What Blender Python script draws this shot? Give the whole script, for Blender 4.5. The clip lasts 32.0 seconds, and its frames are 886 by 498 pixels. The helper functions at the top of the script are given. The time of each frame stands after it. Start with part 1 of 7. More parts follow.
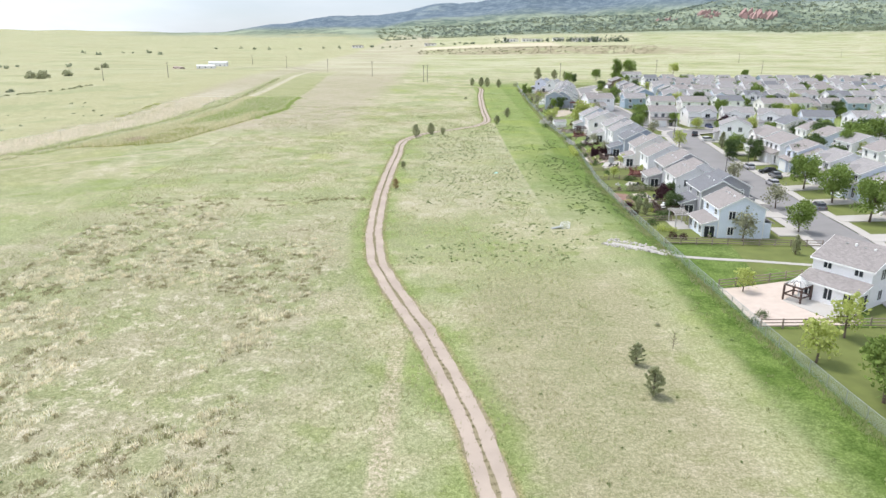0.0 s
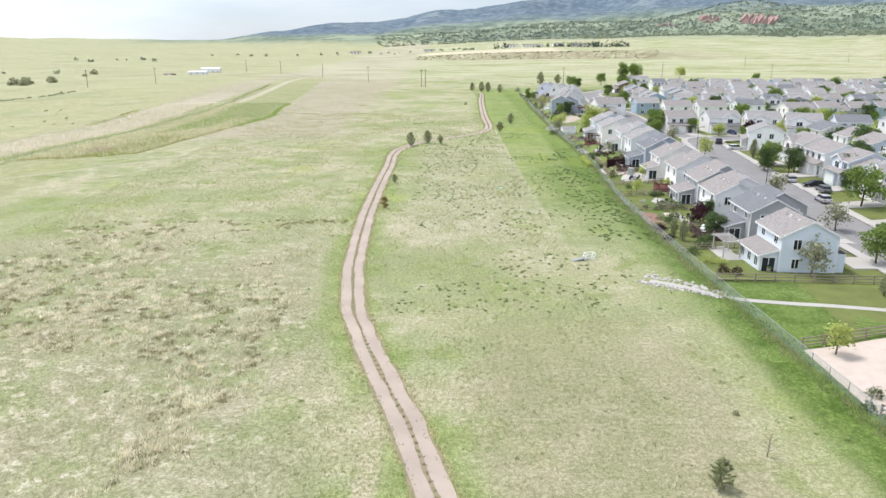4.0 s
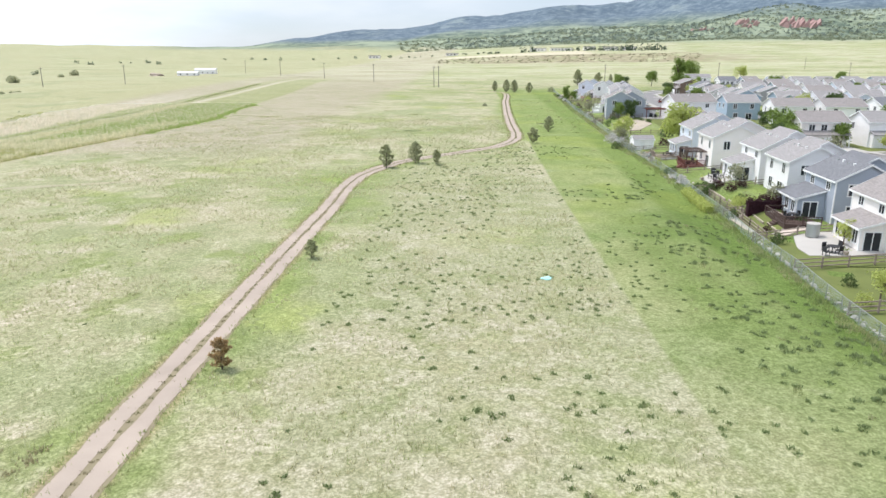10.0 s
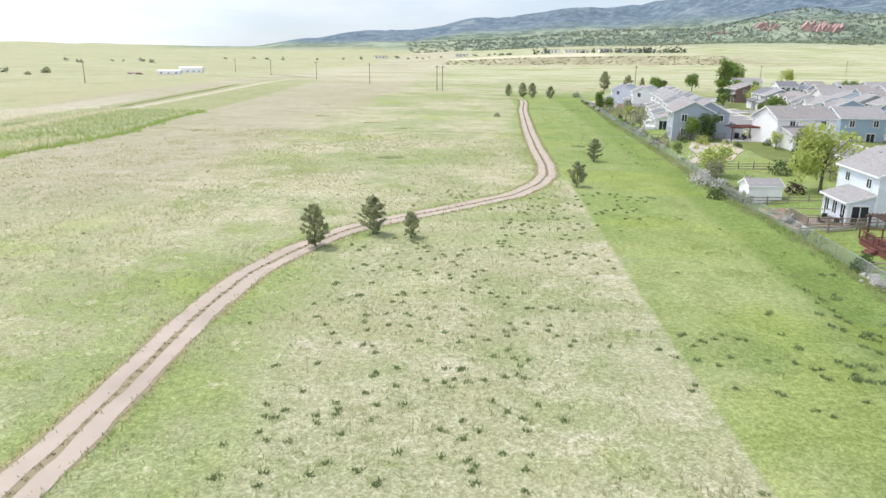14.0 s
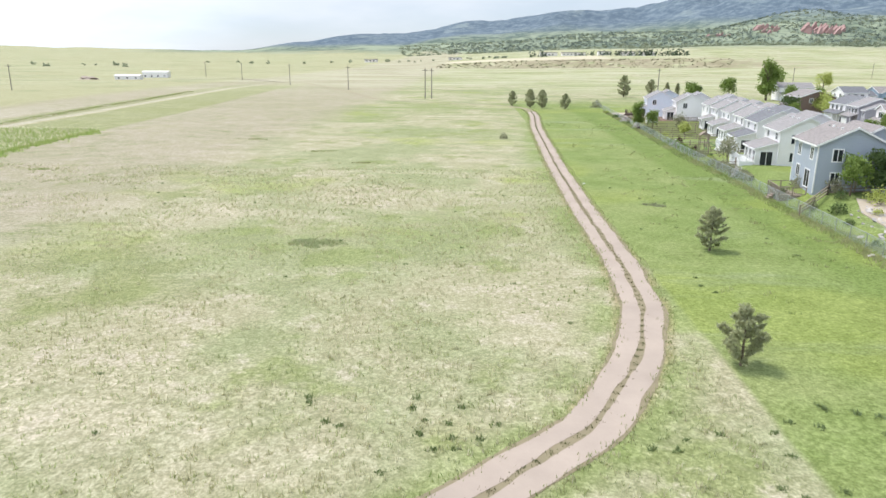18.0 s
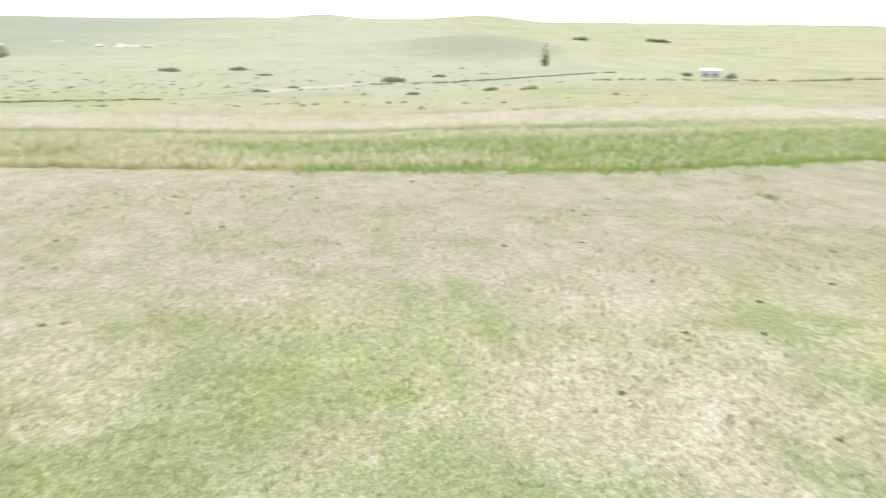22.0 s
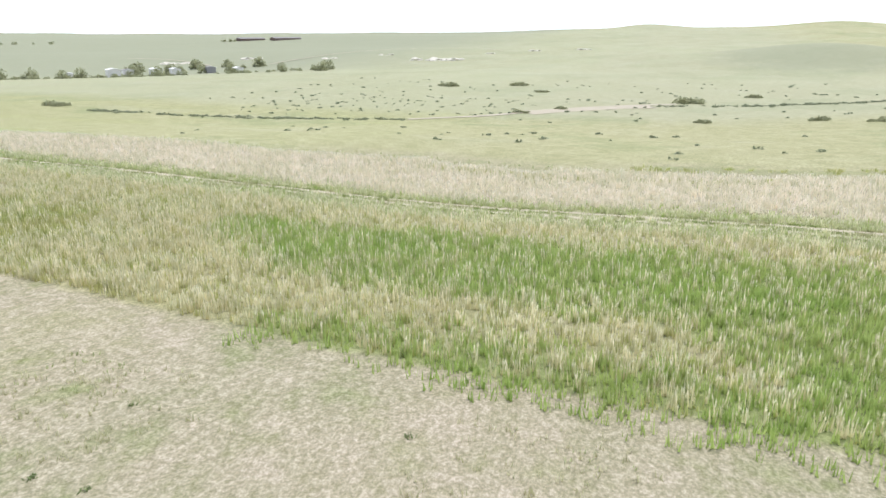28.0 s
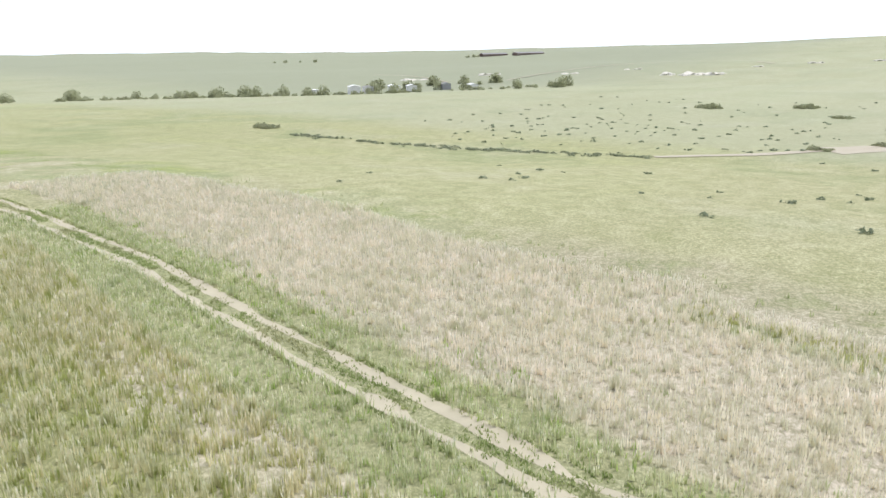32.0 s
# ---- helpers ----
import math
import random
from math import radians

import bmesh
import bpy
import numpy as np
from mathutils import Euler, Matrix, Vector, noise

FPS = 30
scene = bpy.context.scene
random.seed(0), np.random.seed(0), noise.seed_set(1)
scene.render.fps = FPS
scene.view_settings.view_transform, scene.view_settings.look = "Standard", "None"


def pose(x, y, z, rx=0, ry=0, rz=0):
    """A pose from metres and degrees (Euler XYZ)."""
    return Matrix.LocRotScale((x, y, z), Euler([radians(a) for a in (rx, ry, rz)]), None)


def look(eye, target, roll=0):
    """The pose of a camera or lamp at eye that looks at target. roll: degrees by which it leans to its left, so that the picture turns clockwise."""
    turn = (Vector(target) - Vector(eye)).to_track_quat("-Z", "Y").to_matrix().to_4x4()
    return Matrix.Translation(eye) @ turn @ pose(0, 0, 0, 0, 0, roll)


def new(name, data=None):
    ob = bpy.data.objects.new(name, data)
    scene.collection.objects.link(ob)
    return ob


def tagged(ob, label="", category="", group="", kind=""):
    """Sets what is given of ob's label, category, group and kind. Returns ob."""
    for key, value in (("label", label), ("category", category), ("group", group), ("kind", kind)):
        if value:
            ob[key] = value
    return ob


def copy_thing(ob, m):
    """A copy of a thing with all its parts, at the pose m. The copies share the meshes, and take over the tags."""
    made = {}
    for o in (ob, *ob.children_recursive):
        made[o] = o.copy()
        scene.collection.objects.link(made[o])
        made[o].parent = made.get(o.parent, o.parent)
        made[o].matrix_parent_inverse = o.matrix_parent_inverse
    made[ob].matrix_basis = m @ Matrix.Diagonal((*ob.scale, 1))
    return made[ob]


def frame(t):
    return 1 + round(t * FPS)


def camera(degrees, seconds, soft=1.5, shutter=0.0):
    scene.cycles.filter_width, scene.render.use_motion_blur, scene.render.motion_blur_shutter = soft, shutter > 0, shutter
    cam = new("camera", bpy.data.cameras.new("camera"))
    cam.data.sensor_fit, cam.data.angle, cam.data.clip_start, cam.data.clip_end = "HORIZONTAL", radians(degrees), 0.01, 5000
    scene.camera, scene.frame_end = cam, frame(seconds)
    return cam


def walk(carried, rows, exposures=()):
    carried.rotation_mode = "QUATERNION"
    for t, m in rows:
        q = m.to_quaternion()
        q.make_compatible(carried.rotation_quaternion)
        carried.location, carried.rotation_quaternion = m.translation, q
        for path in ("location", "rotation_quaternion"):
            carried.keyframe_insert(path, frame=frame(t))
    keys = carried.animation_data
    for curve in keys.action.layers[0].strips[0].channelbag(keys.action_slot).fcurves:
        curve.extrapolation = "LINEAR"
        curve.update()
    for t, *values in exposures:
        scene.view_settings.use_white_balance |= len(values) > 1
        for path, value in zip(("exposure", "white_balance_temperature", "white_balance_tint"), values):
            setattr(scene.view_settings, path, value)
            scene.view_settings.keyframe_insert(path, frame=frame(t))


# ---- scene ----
cam = camera(66.0, 32.0, shutter=0.12)
# seconds, place in metres, yaw, pitch and lean in degrees
PATH = [
    (0, -0.03, 0.21, 32.03, 0.01, -17.24, 0.22),
    (0.5, 0.04, 0.11, 31.17, 0.10, -17.38, -0.10),
    (1, 0.06, 0.66, 30.59, 0.12, -17.51, 0.10),
    (1.5, -0.10, 2.07, 30.37, 0.17, -17.39, 0.18),
    (2, -0.07, 4.48, 30.32, 0.18, -17.33, 0.13),
    (2.5, -0.02, 8.18, 30.22, 0.17, -17.18, 0.04),
    (3, 0.06, 12.57, 30.15, 0.12, -17.05, -0.06),
    (3.5, 0.30, 17.32, 29.79, 0.09, -16.87, -0.02),
    (5.5, 1.31, 42.61, 29.44, -0.31, -16.48, -0.05),
    (6, 1.65, 49.12, 29.29, -0.42, -16.44, -0.00),
    (6.5, 2.09, 56.27, 28.92, -0.51, -16.36, -0.00),
    (7, 2.64, 63.62, 27.97, -0.57, -16.34, -0.07),
    (7.5, 3.25, 70.96, 26.58, -0.63, -16.27, -0.20),
    (8, 3.81, 78.33, 25.21, -0.70, -16.23, -0.19),
    (8.5, 4.40, 85.80, 23.91, -0.79, -16.18, -0.18),
    (9, 4.79, 93.47, 22.47, -0.14, -16.10, -0.14),
    (9.5, 5.28, 101.19, 21.15, 1.64, -16.11, -0.04),
    (10, 5.74, 108.93, 19.94, 2.13, -16.06, -0.04),
    (10.5, 6.11, 116.62, 18.93, 2.49, -16.01, 0.11),
    (11, 6.37, 124.50, 18.55, 2.65, -15.96, 0.15),
    (11.5, 6.48, 132.44, 18.47, 2.75, -15.96, 0.27),
    (12, 6.50, 140.35, 18.52, 2.81, -16.13, 0.67),
    (12.5, 6.61, 148.05, 18.40, 2.89, -16.10, 0.66),
    (13, 6.65, 155.51, 18.17, 2.95, -16.02, 0.45),
    (13.5, 6.59, 162.63, 17.92, 2.92, -15.96, 0.44),
    (14, 6.41, 170.23, 17.76, 2.84, -15.91, 0.52),
    (14.5, 6.28, 178.46, 17.57, 2.78, -15.85, 0.48),
    (16.5, 5.76, 208.57, 16.94, 2.55, -15.70, 0.40),
    (17, 5.57, 216.06, 16.81, 2.50, -15.66, 0.36),
    (17.5, 5.44, 223.05, 16.65, 2.45, -15.63, 0.33),
    (18, 5.15, 230.34, 16.53, 2.36, -15.61, 0.39),
    (18.5, 4.81, 238.30, 16.38, 2.27, -15.56, 0.35),
    (19, 4.51, 245.84, 16.23, 2.19, -15.58, 0.40),
    (19.5, 4.18, 252.80, 16.04, 2.09, -15.55, 0.50),
    (20, 3.84, 260.19, 15.87, 2.01, -15.53, 0.49),
    (20.5, 3.45, 268.36, 15.71, 1.93, -15.49, 0.47),
    (21, 2.98, 275.84, 15.56, 1.82, -15.48, 0.41),
    (21.1, 2.77, 277.33, 15.54, 2.60, -15.52, 0.45),
    (21.2, 2.56, 278.78, 15.52, 6.50, -15.64, 0.48),
    (21.3, 2.35, 280.19, 15.50, 13.50, -15.81, 0.52),
    (21.4, 2.14, 281.57, 15.48, 22.50, -16.04, 0.55),
    (21.5, 1.93, 282.92, 15.46, 32.00, -16.31, 0.58),
    (21.6, 1.72, 284.24, 15.44, 42.00, -16.60, 0.62),
    (21.7, 1.51, 285.52, 15.42, 52.00, -16.92, 0.65),
    (21.8, 1.30, 286.76, 15.40, 62.00, -17.24, 0.69),
    (21.9, 1.09, 287.98, 15.38, 72.00, -17.55, 0.72),
    (22, 0.89, 289.16, 15.36, 82.00, -17.84, 0.75),
    (22.1, 0.68, 290.30, 15.33, 93.00, -18.11, 0.79),
    (22.2, 0.47, 291.41, 15.31, 102.00, -18.25, 0.82),
    (22.3, 0.26, 292.49, 15.29, 107.00, -18.25, 0.86),
    (22.5, -0.16, 294.54, 15.25, 109.83, -18.25, 0.92),
    (23, -2.17, 299.53, 15.08, 112.17, -18.21, 0.89),
    (23.5, -4.70, 303.07, 14.99, 112.56, -18.14, 0.90),
    (24, -8.03, 305.74, 14.80, 110.75, -18.07, 0.87),
    (24.5, -12.09, 307.78, 14.73, 110.59, -17.99, 0.80),
    (25, -16.07, 308.69, 14.70, 110.34, -17.93, 0.73),
    (25.5, -20.53, 308.89, 14.73, 110.10, -17.84, 0.58),
    (27.5, -41.75, 306.02, 15.14, 108.60, -17.24, -0.06),
    (28, -47.43, 304.59, 15.25, 108.32, -17.09, -0.23),
    (28.5, -53.89, 302.84, 15.22, 108.07, -16.93, -0.44),
    (29, -59.83, 301.09, 15.15, 109.15, -16.76, -0.64),
    (29.5, -65.95, 298.68, 14.84, 117.83, -16.54, -0.71),
    (30, -71.42, 296.96, 14.76, 125.83, -16.25, -0.64),
    (30.5, -76.97, 294.84, 14.84, 127.24, -16.12, -0.69),
    (31, -82.31, 292.16, 14.93, 127.65, -15.95, -0.84),
    (31.5, -87.22, 289.36, 15.01, 127.87, -15.87, -1.00),
    (32, -92.40, 285.95, 15.08, 128.22, -15.75, -1.17),
]


def heading(x, y, z, yaw, pitch, lean):
    a, b = radians(yaw), radians(pitch)
    ahead = Vector((-math.sin(a) * math.cos(b), math.cos(a) * math.cos(b), math.sin(b)))
    return look((x, y, z), Vector((x, y, z)) + ahead, lean)


EXPOSURES = [(0, 0.54), (8, 0.54), (13, 0.58), (17, 0.53), (20, 0.53), (22, 0.62), (23, 0.58), (25, 0.47), (28, 0.46), (30, 0.43), (32, 0.38)]
walk(cam, [(t, heading(*r)) for t, *r in PATH], EXPOSURES)

# ---- light ----
SUN_AZ, SUN_EL = radians(-60), radians(63)      # azimuth clockwise from +y

world = bpy.data.worlds.new("sky")
scene.world = world
world.use_nodes = True
wn, wl = world.node_tree.nodes, world.node_tree.links
wn.clear()
sky = wn.new("ShaderNodeTexSky")
sky.sky_type = "NISHITA"
sky.sun_disc = False
sky.sun_elevation, sky.sun_rotation = SUN_EL, SUN_AZ
sky.altitude, sky.air_density, sky.dust_density, sky.ozone_density = 1700, 1.0, 2.5, 1.0
# thin broken overcast over the whole dome
coord = wn.new("ShaderNodeTexCoord")
stretch = wn.new("ShaderNodeMapping")
stretch.inputs["Scale"].default_value = (1.2, 1.2, 5.0)
puffs = wn.new("ShaderNodeTexNoise")
puffs.inputs["Scale"].default_value = 1.6
puffs.inputs["Detail"].default_value = 6
puffs.inputs["Roughness"].default_value = 0.55
cover = wn.new("ShaderNodeMapRange")
cover.inputs["From Min"].default_value, cover.inputs["From Max"].default_value = 0.3, 0.7
cover.inputs["To Min"].default_value, cover.inputs["To Max"].default_value = 0.55, 0.95
veil = wn.new("ShaderNodeMix")
veil.data_type = "RGBA"
cloud = wn.new("ShaderNodeMix")
cloud.data_type = "RGBA"
cloud.inputs["A"].default_value = (4.6, 5.2, 6.2, 1)
cloud.inputs["B"].default_value = (6.2, 6.6, 7.3, 1)
bg = wn.new("ShaderNodeBackground")
bg.inputs["Strength"].default_value = 0.1
wout = wn.new("ShaderNodeOutputWorld")
wl.new(coord.outputs["Generated"], stretch.inputs["Vector"])
wl.new(stretch.outputs["Vector"], puffs.inputs["Vector"])
wl.new(puffs.outputs["Fac"], cover.inputs["Value"])
wl.new(cover.outputs["Result"], veil.inputs["Factor"])
folds = wn.new("ShaderNodeMapRange")
folds.interpolation_type = "SMOOTHSTEP"
folds.inputs["From Min"].default_value, folds.inputs["From Max"].default_value = 0.34, 0.66
wl.new(puffs.outputs["Fac"], folds.inputs["Value"])
wl.new(folds.outputs["Result"], cloud.inputs["Factor"])
# the cloud is brighter towards the veiled sun
toward = wn.new("ShaderNodeVectorMath")
toward.operation = "DOT_PRODUCT"
toward.inputs[1].default_value = (math.sin(SUN_AZ - 0.85), math.cos(SUN_AZ - 0.85), 0.1)
glare = wn.new("ShaderNodeMapRange")
glare.interpolation_type = "SMOOTHSTEP"
glare.inputs["From Min"].default_value, glare.inputs["From Max"].default_value = -0.1, 0.55
glare.inputs["To Min"].default_value, glare.inputs["To Max"].default_value = 1.0, 2.3
bright = wn.new("ShaderNodeVectorMath")
bright.operation = "SCALE"
wl.new(coord.outputs["Generated"], toward.inputs[0])
wl.new(toward.outputs["Value"], glare.inputs["Value"])
wl.new(cloud.outputs["Result"], bright.inputs[0])
wl.new(glare.outputs["Result"], bright.inputs["Scale"])
wl.new(sky.outputs["Color"], veil.inputs["A"])
wl.new(bright.outputs["Vector"], veil.inputs["B"])
wl.new(veil.outputs["Result"], bg.inputs["Color"])
wl.new(bg.outputs["Background"], wout.inputs["Surface"])

sun_data = bpy.data.lights.new("sun", "SUN")
sun_data.energy, sun_data.angle, sun_data.color = 2.45, radians(13), (1.0, 0.945, 0.905)
sun = new("sun", sun_data)
sun_dir = Vector((math.sin(SUN_AZ) * math.cos(SUN_EL), math.cos(SUN_AZ) * math.cos(SUN_EL), math.sin(SUN_EL)))
sun.matrix_world = look(sun_dir * 300, (0, 0, 0))

# ---- materials ----
def mat_base(name, rough=0.9, metal=0.0, spec=0.3):
    m = bpy.data.materials.new(name)
    m.use_nodes = True
    b = m.node_tree.nodes["Principled BSDF"]
    b.inputs["Roughness"].default_value, b.inputs["Metallic"].default_value = rough, metal
    b.inputs["Specular IOR Level"].default_value = spec
    return m, m.node_tree.nodes, m.node_tree.links, b


def noise_node(n, l, vec, scale, detail=4, rough=0.55):
    t = n.new("ShaderNodeTexNoise")
    t.inputs["Scale"].default_value, t.inputs["Detail"].default_value, t.inputs["Roughness"].default_value = scale, detail, rough
    l.new(vec, t.inputs["Vector"])
    return t.outputs["Fac"]


def ramp(n, l, fac, stops):
    r = n.new("ShaderNodeValToRGB")
    e = r.color_ramp.elements
    while len(e) < len(stops):
        e.new(0.5)
    for k, (p, c) in enumerate(stops):
        e[k].position, e[k].color = p, (*c, 1)
    l.new(fac, r.inputs["Fac"])
    return r.outputs["Color"]


def mix(n, l, fac, a, b, blend="MIX"):
    x = n.new("ShaderNodeMix")
    x.data_type, x.blend_type = "RGBA", blend
    for sock, v in (("Factor", fac), ("A", a), ("B", b)):
        if hasattr(v, "is_linked"):
            l.new(v, x.inputs[sock])
        elif sock == "Factor":
            x.inputs[sock].default_value = v
        else:
            x.inputs[sock].default_value = (*v, 1)
    return x.outputs["Result"]


def maths(n, l, op, a, b=0.0, clamp=False):
    x = n.new("ShaderNodeMath")
    x.operation, x.use_clamp = op, clamp
    for k, v in enumerate((a, b)):
        if hasattr(v, "is_linked"):
            l.new(v, x.inputs[k])
        else:
            x.inputs[k].default_value = v
    return x.outputs[0]


def step(n, l, v, lo, hi):
    x = n.new("ShaderNodeMapRange")
    x.interpolation_type = "SMOOTHSTEP"
    x.inputs["From Min"].default_value, x.inputs["From Max"].default_value = lo, hi
    l.new(v, x.inputs["Value"])
    return x.outputs["Result"]


def bump(n, l, b, height, strength=0.3, dist=0.05):
    x = n.new("ShaderNodeBump")
    x.inputs["Strength"].default_value, x.inputs["Distance"].default_value = strength, dist
    l.new(height, x.inputs["Height"])
    l.new(x.outputs["Normal"], b.inputs["Normal"])


def plain(name, col, rough=0.8, metal=0.0, vary=0.12, scale=3.0, spec=0.3, grain=0.0):
    """A surface with stains at one scale and grain at a finer one."""
    m, n, l, b = mat_base(name, rough, metal, spec)
    pos = n.new("ShaderNodeNewGeometry").outputs["Position"]
    big, fine = noise_node(n, l, pos, scale * 0.3, 3), noise_node(n, l, pos, scale * 6, 3)
    lo = tuple(c * (1 - vary) for c in col)
    hi = tuple(min(1, c * (1 + vary)) for c in col)
    c = mix(n, l, big, lo, hi)
    c = mix(n, l, maths(n, l, "MULTIPLY", fine, 0.35), c, tuple(v * 0.82 for v in col))
    l.new(c, b.inputs["Base Color"])
    if grain:
        bump(n, l, b, fine, grain, 0.02)
    return m


def siding(name, col):
    """Painted lap siding: boards 0.18 m high."""
    m, n, l, b = mat_base(name, 0.65)
    pos = n.new("ShaderNodeNewGeometry").outputs["Position"]
    sep = n.new("ShaderNodeSeparateXYZ")
    l.new(pos, sep.inputs[0])
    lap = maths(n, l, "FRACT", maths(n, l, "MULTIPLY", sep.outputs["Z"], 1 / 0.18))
    # the shadow line of every lap is painted into the board's foot
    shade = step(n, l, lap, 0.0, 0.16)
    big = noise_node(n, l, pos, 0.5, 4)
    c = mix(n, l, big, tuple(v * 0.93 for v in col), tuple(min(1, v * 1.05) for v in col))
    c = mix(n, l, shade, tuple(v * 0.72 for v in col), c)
    l.new(c, b.inputs["Base Color"])
    bump(n, l, b, lap, 0.5, 0.02)
    return m


def shingle(name, col):
    """Asphalt shingles: courses 0.14 m, tabs 0.3 m, mottled."""
    m, n, l, b = mat_base(name, 0.92, spec=0.2)
    pos = n.new("ShaderNodeNewGeometry").outputs["Position"]
    sep = n.new("ShaderNodeSeparateXYZ")
    l.new(pos, sep.inputs[0])
    course = maths(n, l, "MULTIPLY", sep.outputs["Z"], 1 / 0.075)
    tab = n.new("ShaderNodeTexWhiteNoise")
    tab.noise_dimensions = "3D"
    cell = n.new("ShaderNodeCombineXYZ")
    l.new(maths(n, l, "FLOOR", maths(n, l, "MULTIPLY", sep.outputs["X"], 3.0)), cell.inputs[0])
    l.new(maths(n, l, "FLOOR", maths(n, l, "MULTIPLY", sep.outputs["Y"], 3.0)), cell.inputs[1])
    l.new(maths(n, l, "FLOOR", course), cell.inputs[2])
    l.new(cell.outputs[0], tab.inputs["Vector"])
    big = noise_node(n, l, pos, 0.35, 4)
    c = mix(n, l, tab.outputs["Value"], tuple(v * 0.8 for v in col), tuple(v * 1.18 for v in col))
    c = mix(n, l, maths(n, l, "MULTIPLY", big, 0.5), c, tuple(v * 0.75 for v in col))
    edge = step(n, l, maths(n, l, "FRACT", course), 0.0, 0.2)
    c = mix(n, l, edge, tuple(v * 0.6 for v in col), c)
    l.new(c, b.inputs["Base Color"])
    bump(n, l, b, tab.outputs["Value"], 0.25, 0.02)
    return m


def thin(m, n, l, b, col, share=0.4):
    """Leaves and blades let some light through."""
    t = n.new("ShaderNodeBsdfTranslucent")
    l.new(col, t.inputs["Color"])
    x = n.new("ShaderNodeMixShader")
    x.inputs[0].default_value = share
    l.new(b.outputs[0], x.inputs[1])
    l.new(t.outputs[0], x.inputs[2])
    l.new(x.outputs[0], n["Material Output"].inputs["Surface"])


def leafy(name, dark, light, scale=1.5, share=0.35):
    m, n, l, b = mat_base(name, 0.75, spec=0.25)
    geo = n.new("ShaderNodeNewGeometry")
    big = noise_node(n, l, geo.outputs["Position"], scale, 3)
    f = maths(n, l, "ADD", maths(n, l, "MULTIPLY", geo.outputs["Random Per Island"], 0.6), maths(n, l, "MULTIPLY", big, 0.4))
    c = mix(n, l, f, dark, light)
    l.new(c, b.inputs["Base Color"])
    thin(m, n, l, b, c, share)
    return m


def grassy(name, base, tip, dry):
    """Blades: dark foot colour to pale tip, each blade a little different."""
    m, n, l, b = mat_base(name, 0.8, spec=0.2)
    geo = n.new("ShaderNodeNewGeometry")
    big, clump = noise_node(n, l, geo.outputs["Position"], 0.16, 4), noise_node(n, l, geo.outputs["Position"], 0.9, 3)
    c = mix(n, l, geo.outputs["Random Per Island"], base, tip)
    c = mix(n, l, maths(n, l, "MULTIPLY", step(n, l, big, 0.42, 0.58), 0.8), c, dry)
    c = mix(n, l, 0.8, c, mix(n, l, step(n, l, clump, 0.38, 0.6), (0.8, 0.84, 0.73), (1.12, 1.11, 1.1)), "MULTIPLY")
    l.new(c, b.inputs["Base Color"])
    thin(m, n, l, b, c, 0.6)
    return m


WHITE = plain("white trim paint", (0.78, 0.78, 0.77), 0.6, vary=0.04)
CONCRETE = plain("broom-finished concrete", (0.43, 0.41, 0.38), 0.9, vary=0.1, scale=1.2, grain=0.2)
ASPHALT = plain("weathered asphalt", (0.235, 0.228, 0.225), 0.92, vary=0.18, scale=0.8, grain=0.2)
WOOD = plain("weathered fence wood", (0.27, 0.22, 0.18), 0.9, vary=0.25, scale=4)
DARKWOOD = plain("dark stained wood", (0.09, 0.06, 0.05), 0.8, vary=0.25, scale=4)
REDWOOD = plain("red stained deck wood", (0.16, 0.06, 0.05), 0.7, vary=0.2, scale=4)
POLEWOOD = plain("weathered pole wood", (0.22, 0.195, 0.17), 0.9, vary=0.2)
STEEL = plain("galvanised steel", (0.42, 0.44, 0.44), 0.45, 0.8, vary=0.1)
ROCK = plain("pale broken stone", (0.47, 0.44, 0.41), 0.9, vary=0.25, scale=2, grain=0.5)
BARK = plain("bark", (0.13, 0.1, 0.075), 0.95, vary=0.3, scale=5, grain=0.5)
DARK = plain("dark rubber", (0.03, 0.03, 0.032), 0.7, vary=0.2)
MULCH = plain("red wood mulch", (0.26, 0.16, 0.13), 0.95, vary=0.35, scale=5, grain=0.5)
GRAVEL = plain("pale pink gravel", (0.53, 0.45, 0.39), 0.95, vary=0.2, scale=3, grain=0.5)
LAWN = plain("watered lawn", (0.135, 0.16, 0.045), 0.9, vary=0.4, scale=1.2, grain=0.5)


def glass_mat():
    m, n, l, b = mat_base("window glass", 0.1, 0.0, 0.25)
    pos = n.new("ShaderNodeNewGeometry").outputs["Position"]
    l.new(mix(n, l, noise_node(n, l, pos, 0.9, 2), (0.012, 0.014, 0.018), (0.05, 0.055, 0.062)), b.inputs["Base Color"])
    return m


GLASS = glass_mat()

# ---- mesh tools ----
def box(bm, x0, x1, y0, y1, z0, z1):
    v = [bm.verts.new(p) for p in ((x0, y0, z0), (x1, y0, z0), (x1, y1, z0), (x0, y1, z0), (x0, y0, z1), (x1, y0, z1), (x1, y1, z1), (x0, y1, z1))]
    for f in ((3, 2, 1, 0), (4, 5, 6, 7), (0, 1, 5, 4), (1, 2, 6, 5), (2, 3, 7, 6), (3, 0, 4, 7)):
        bm.faces.new([v[k] for k in f])
    return bm


def prism(bm, poly, a, b, along="y"):
    """A closed prism: poly in (across, z), from a to b along the axis."""
    def put(p, s):
        return (p[0], s, p[1]) if along == "y" else (s, p[0], p[1])
    lo, hi = [bm.verts.new(put(p, a)) for p in poly], [bm.verts.new(put(p, b)) for p in poly]
    bm.faces.new(lo), bm.faces.new(hi[::-1])
    for k in range(len(poly)):
        j = (k + 1) % len(poly)
        bm.faces.new((lo[k], hi[k], hi[j], lo[j]))
    return bm


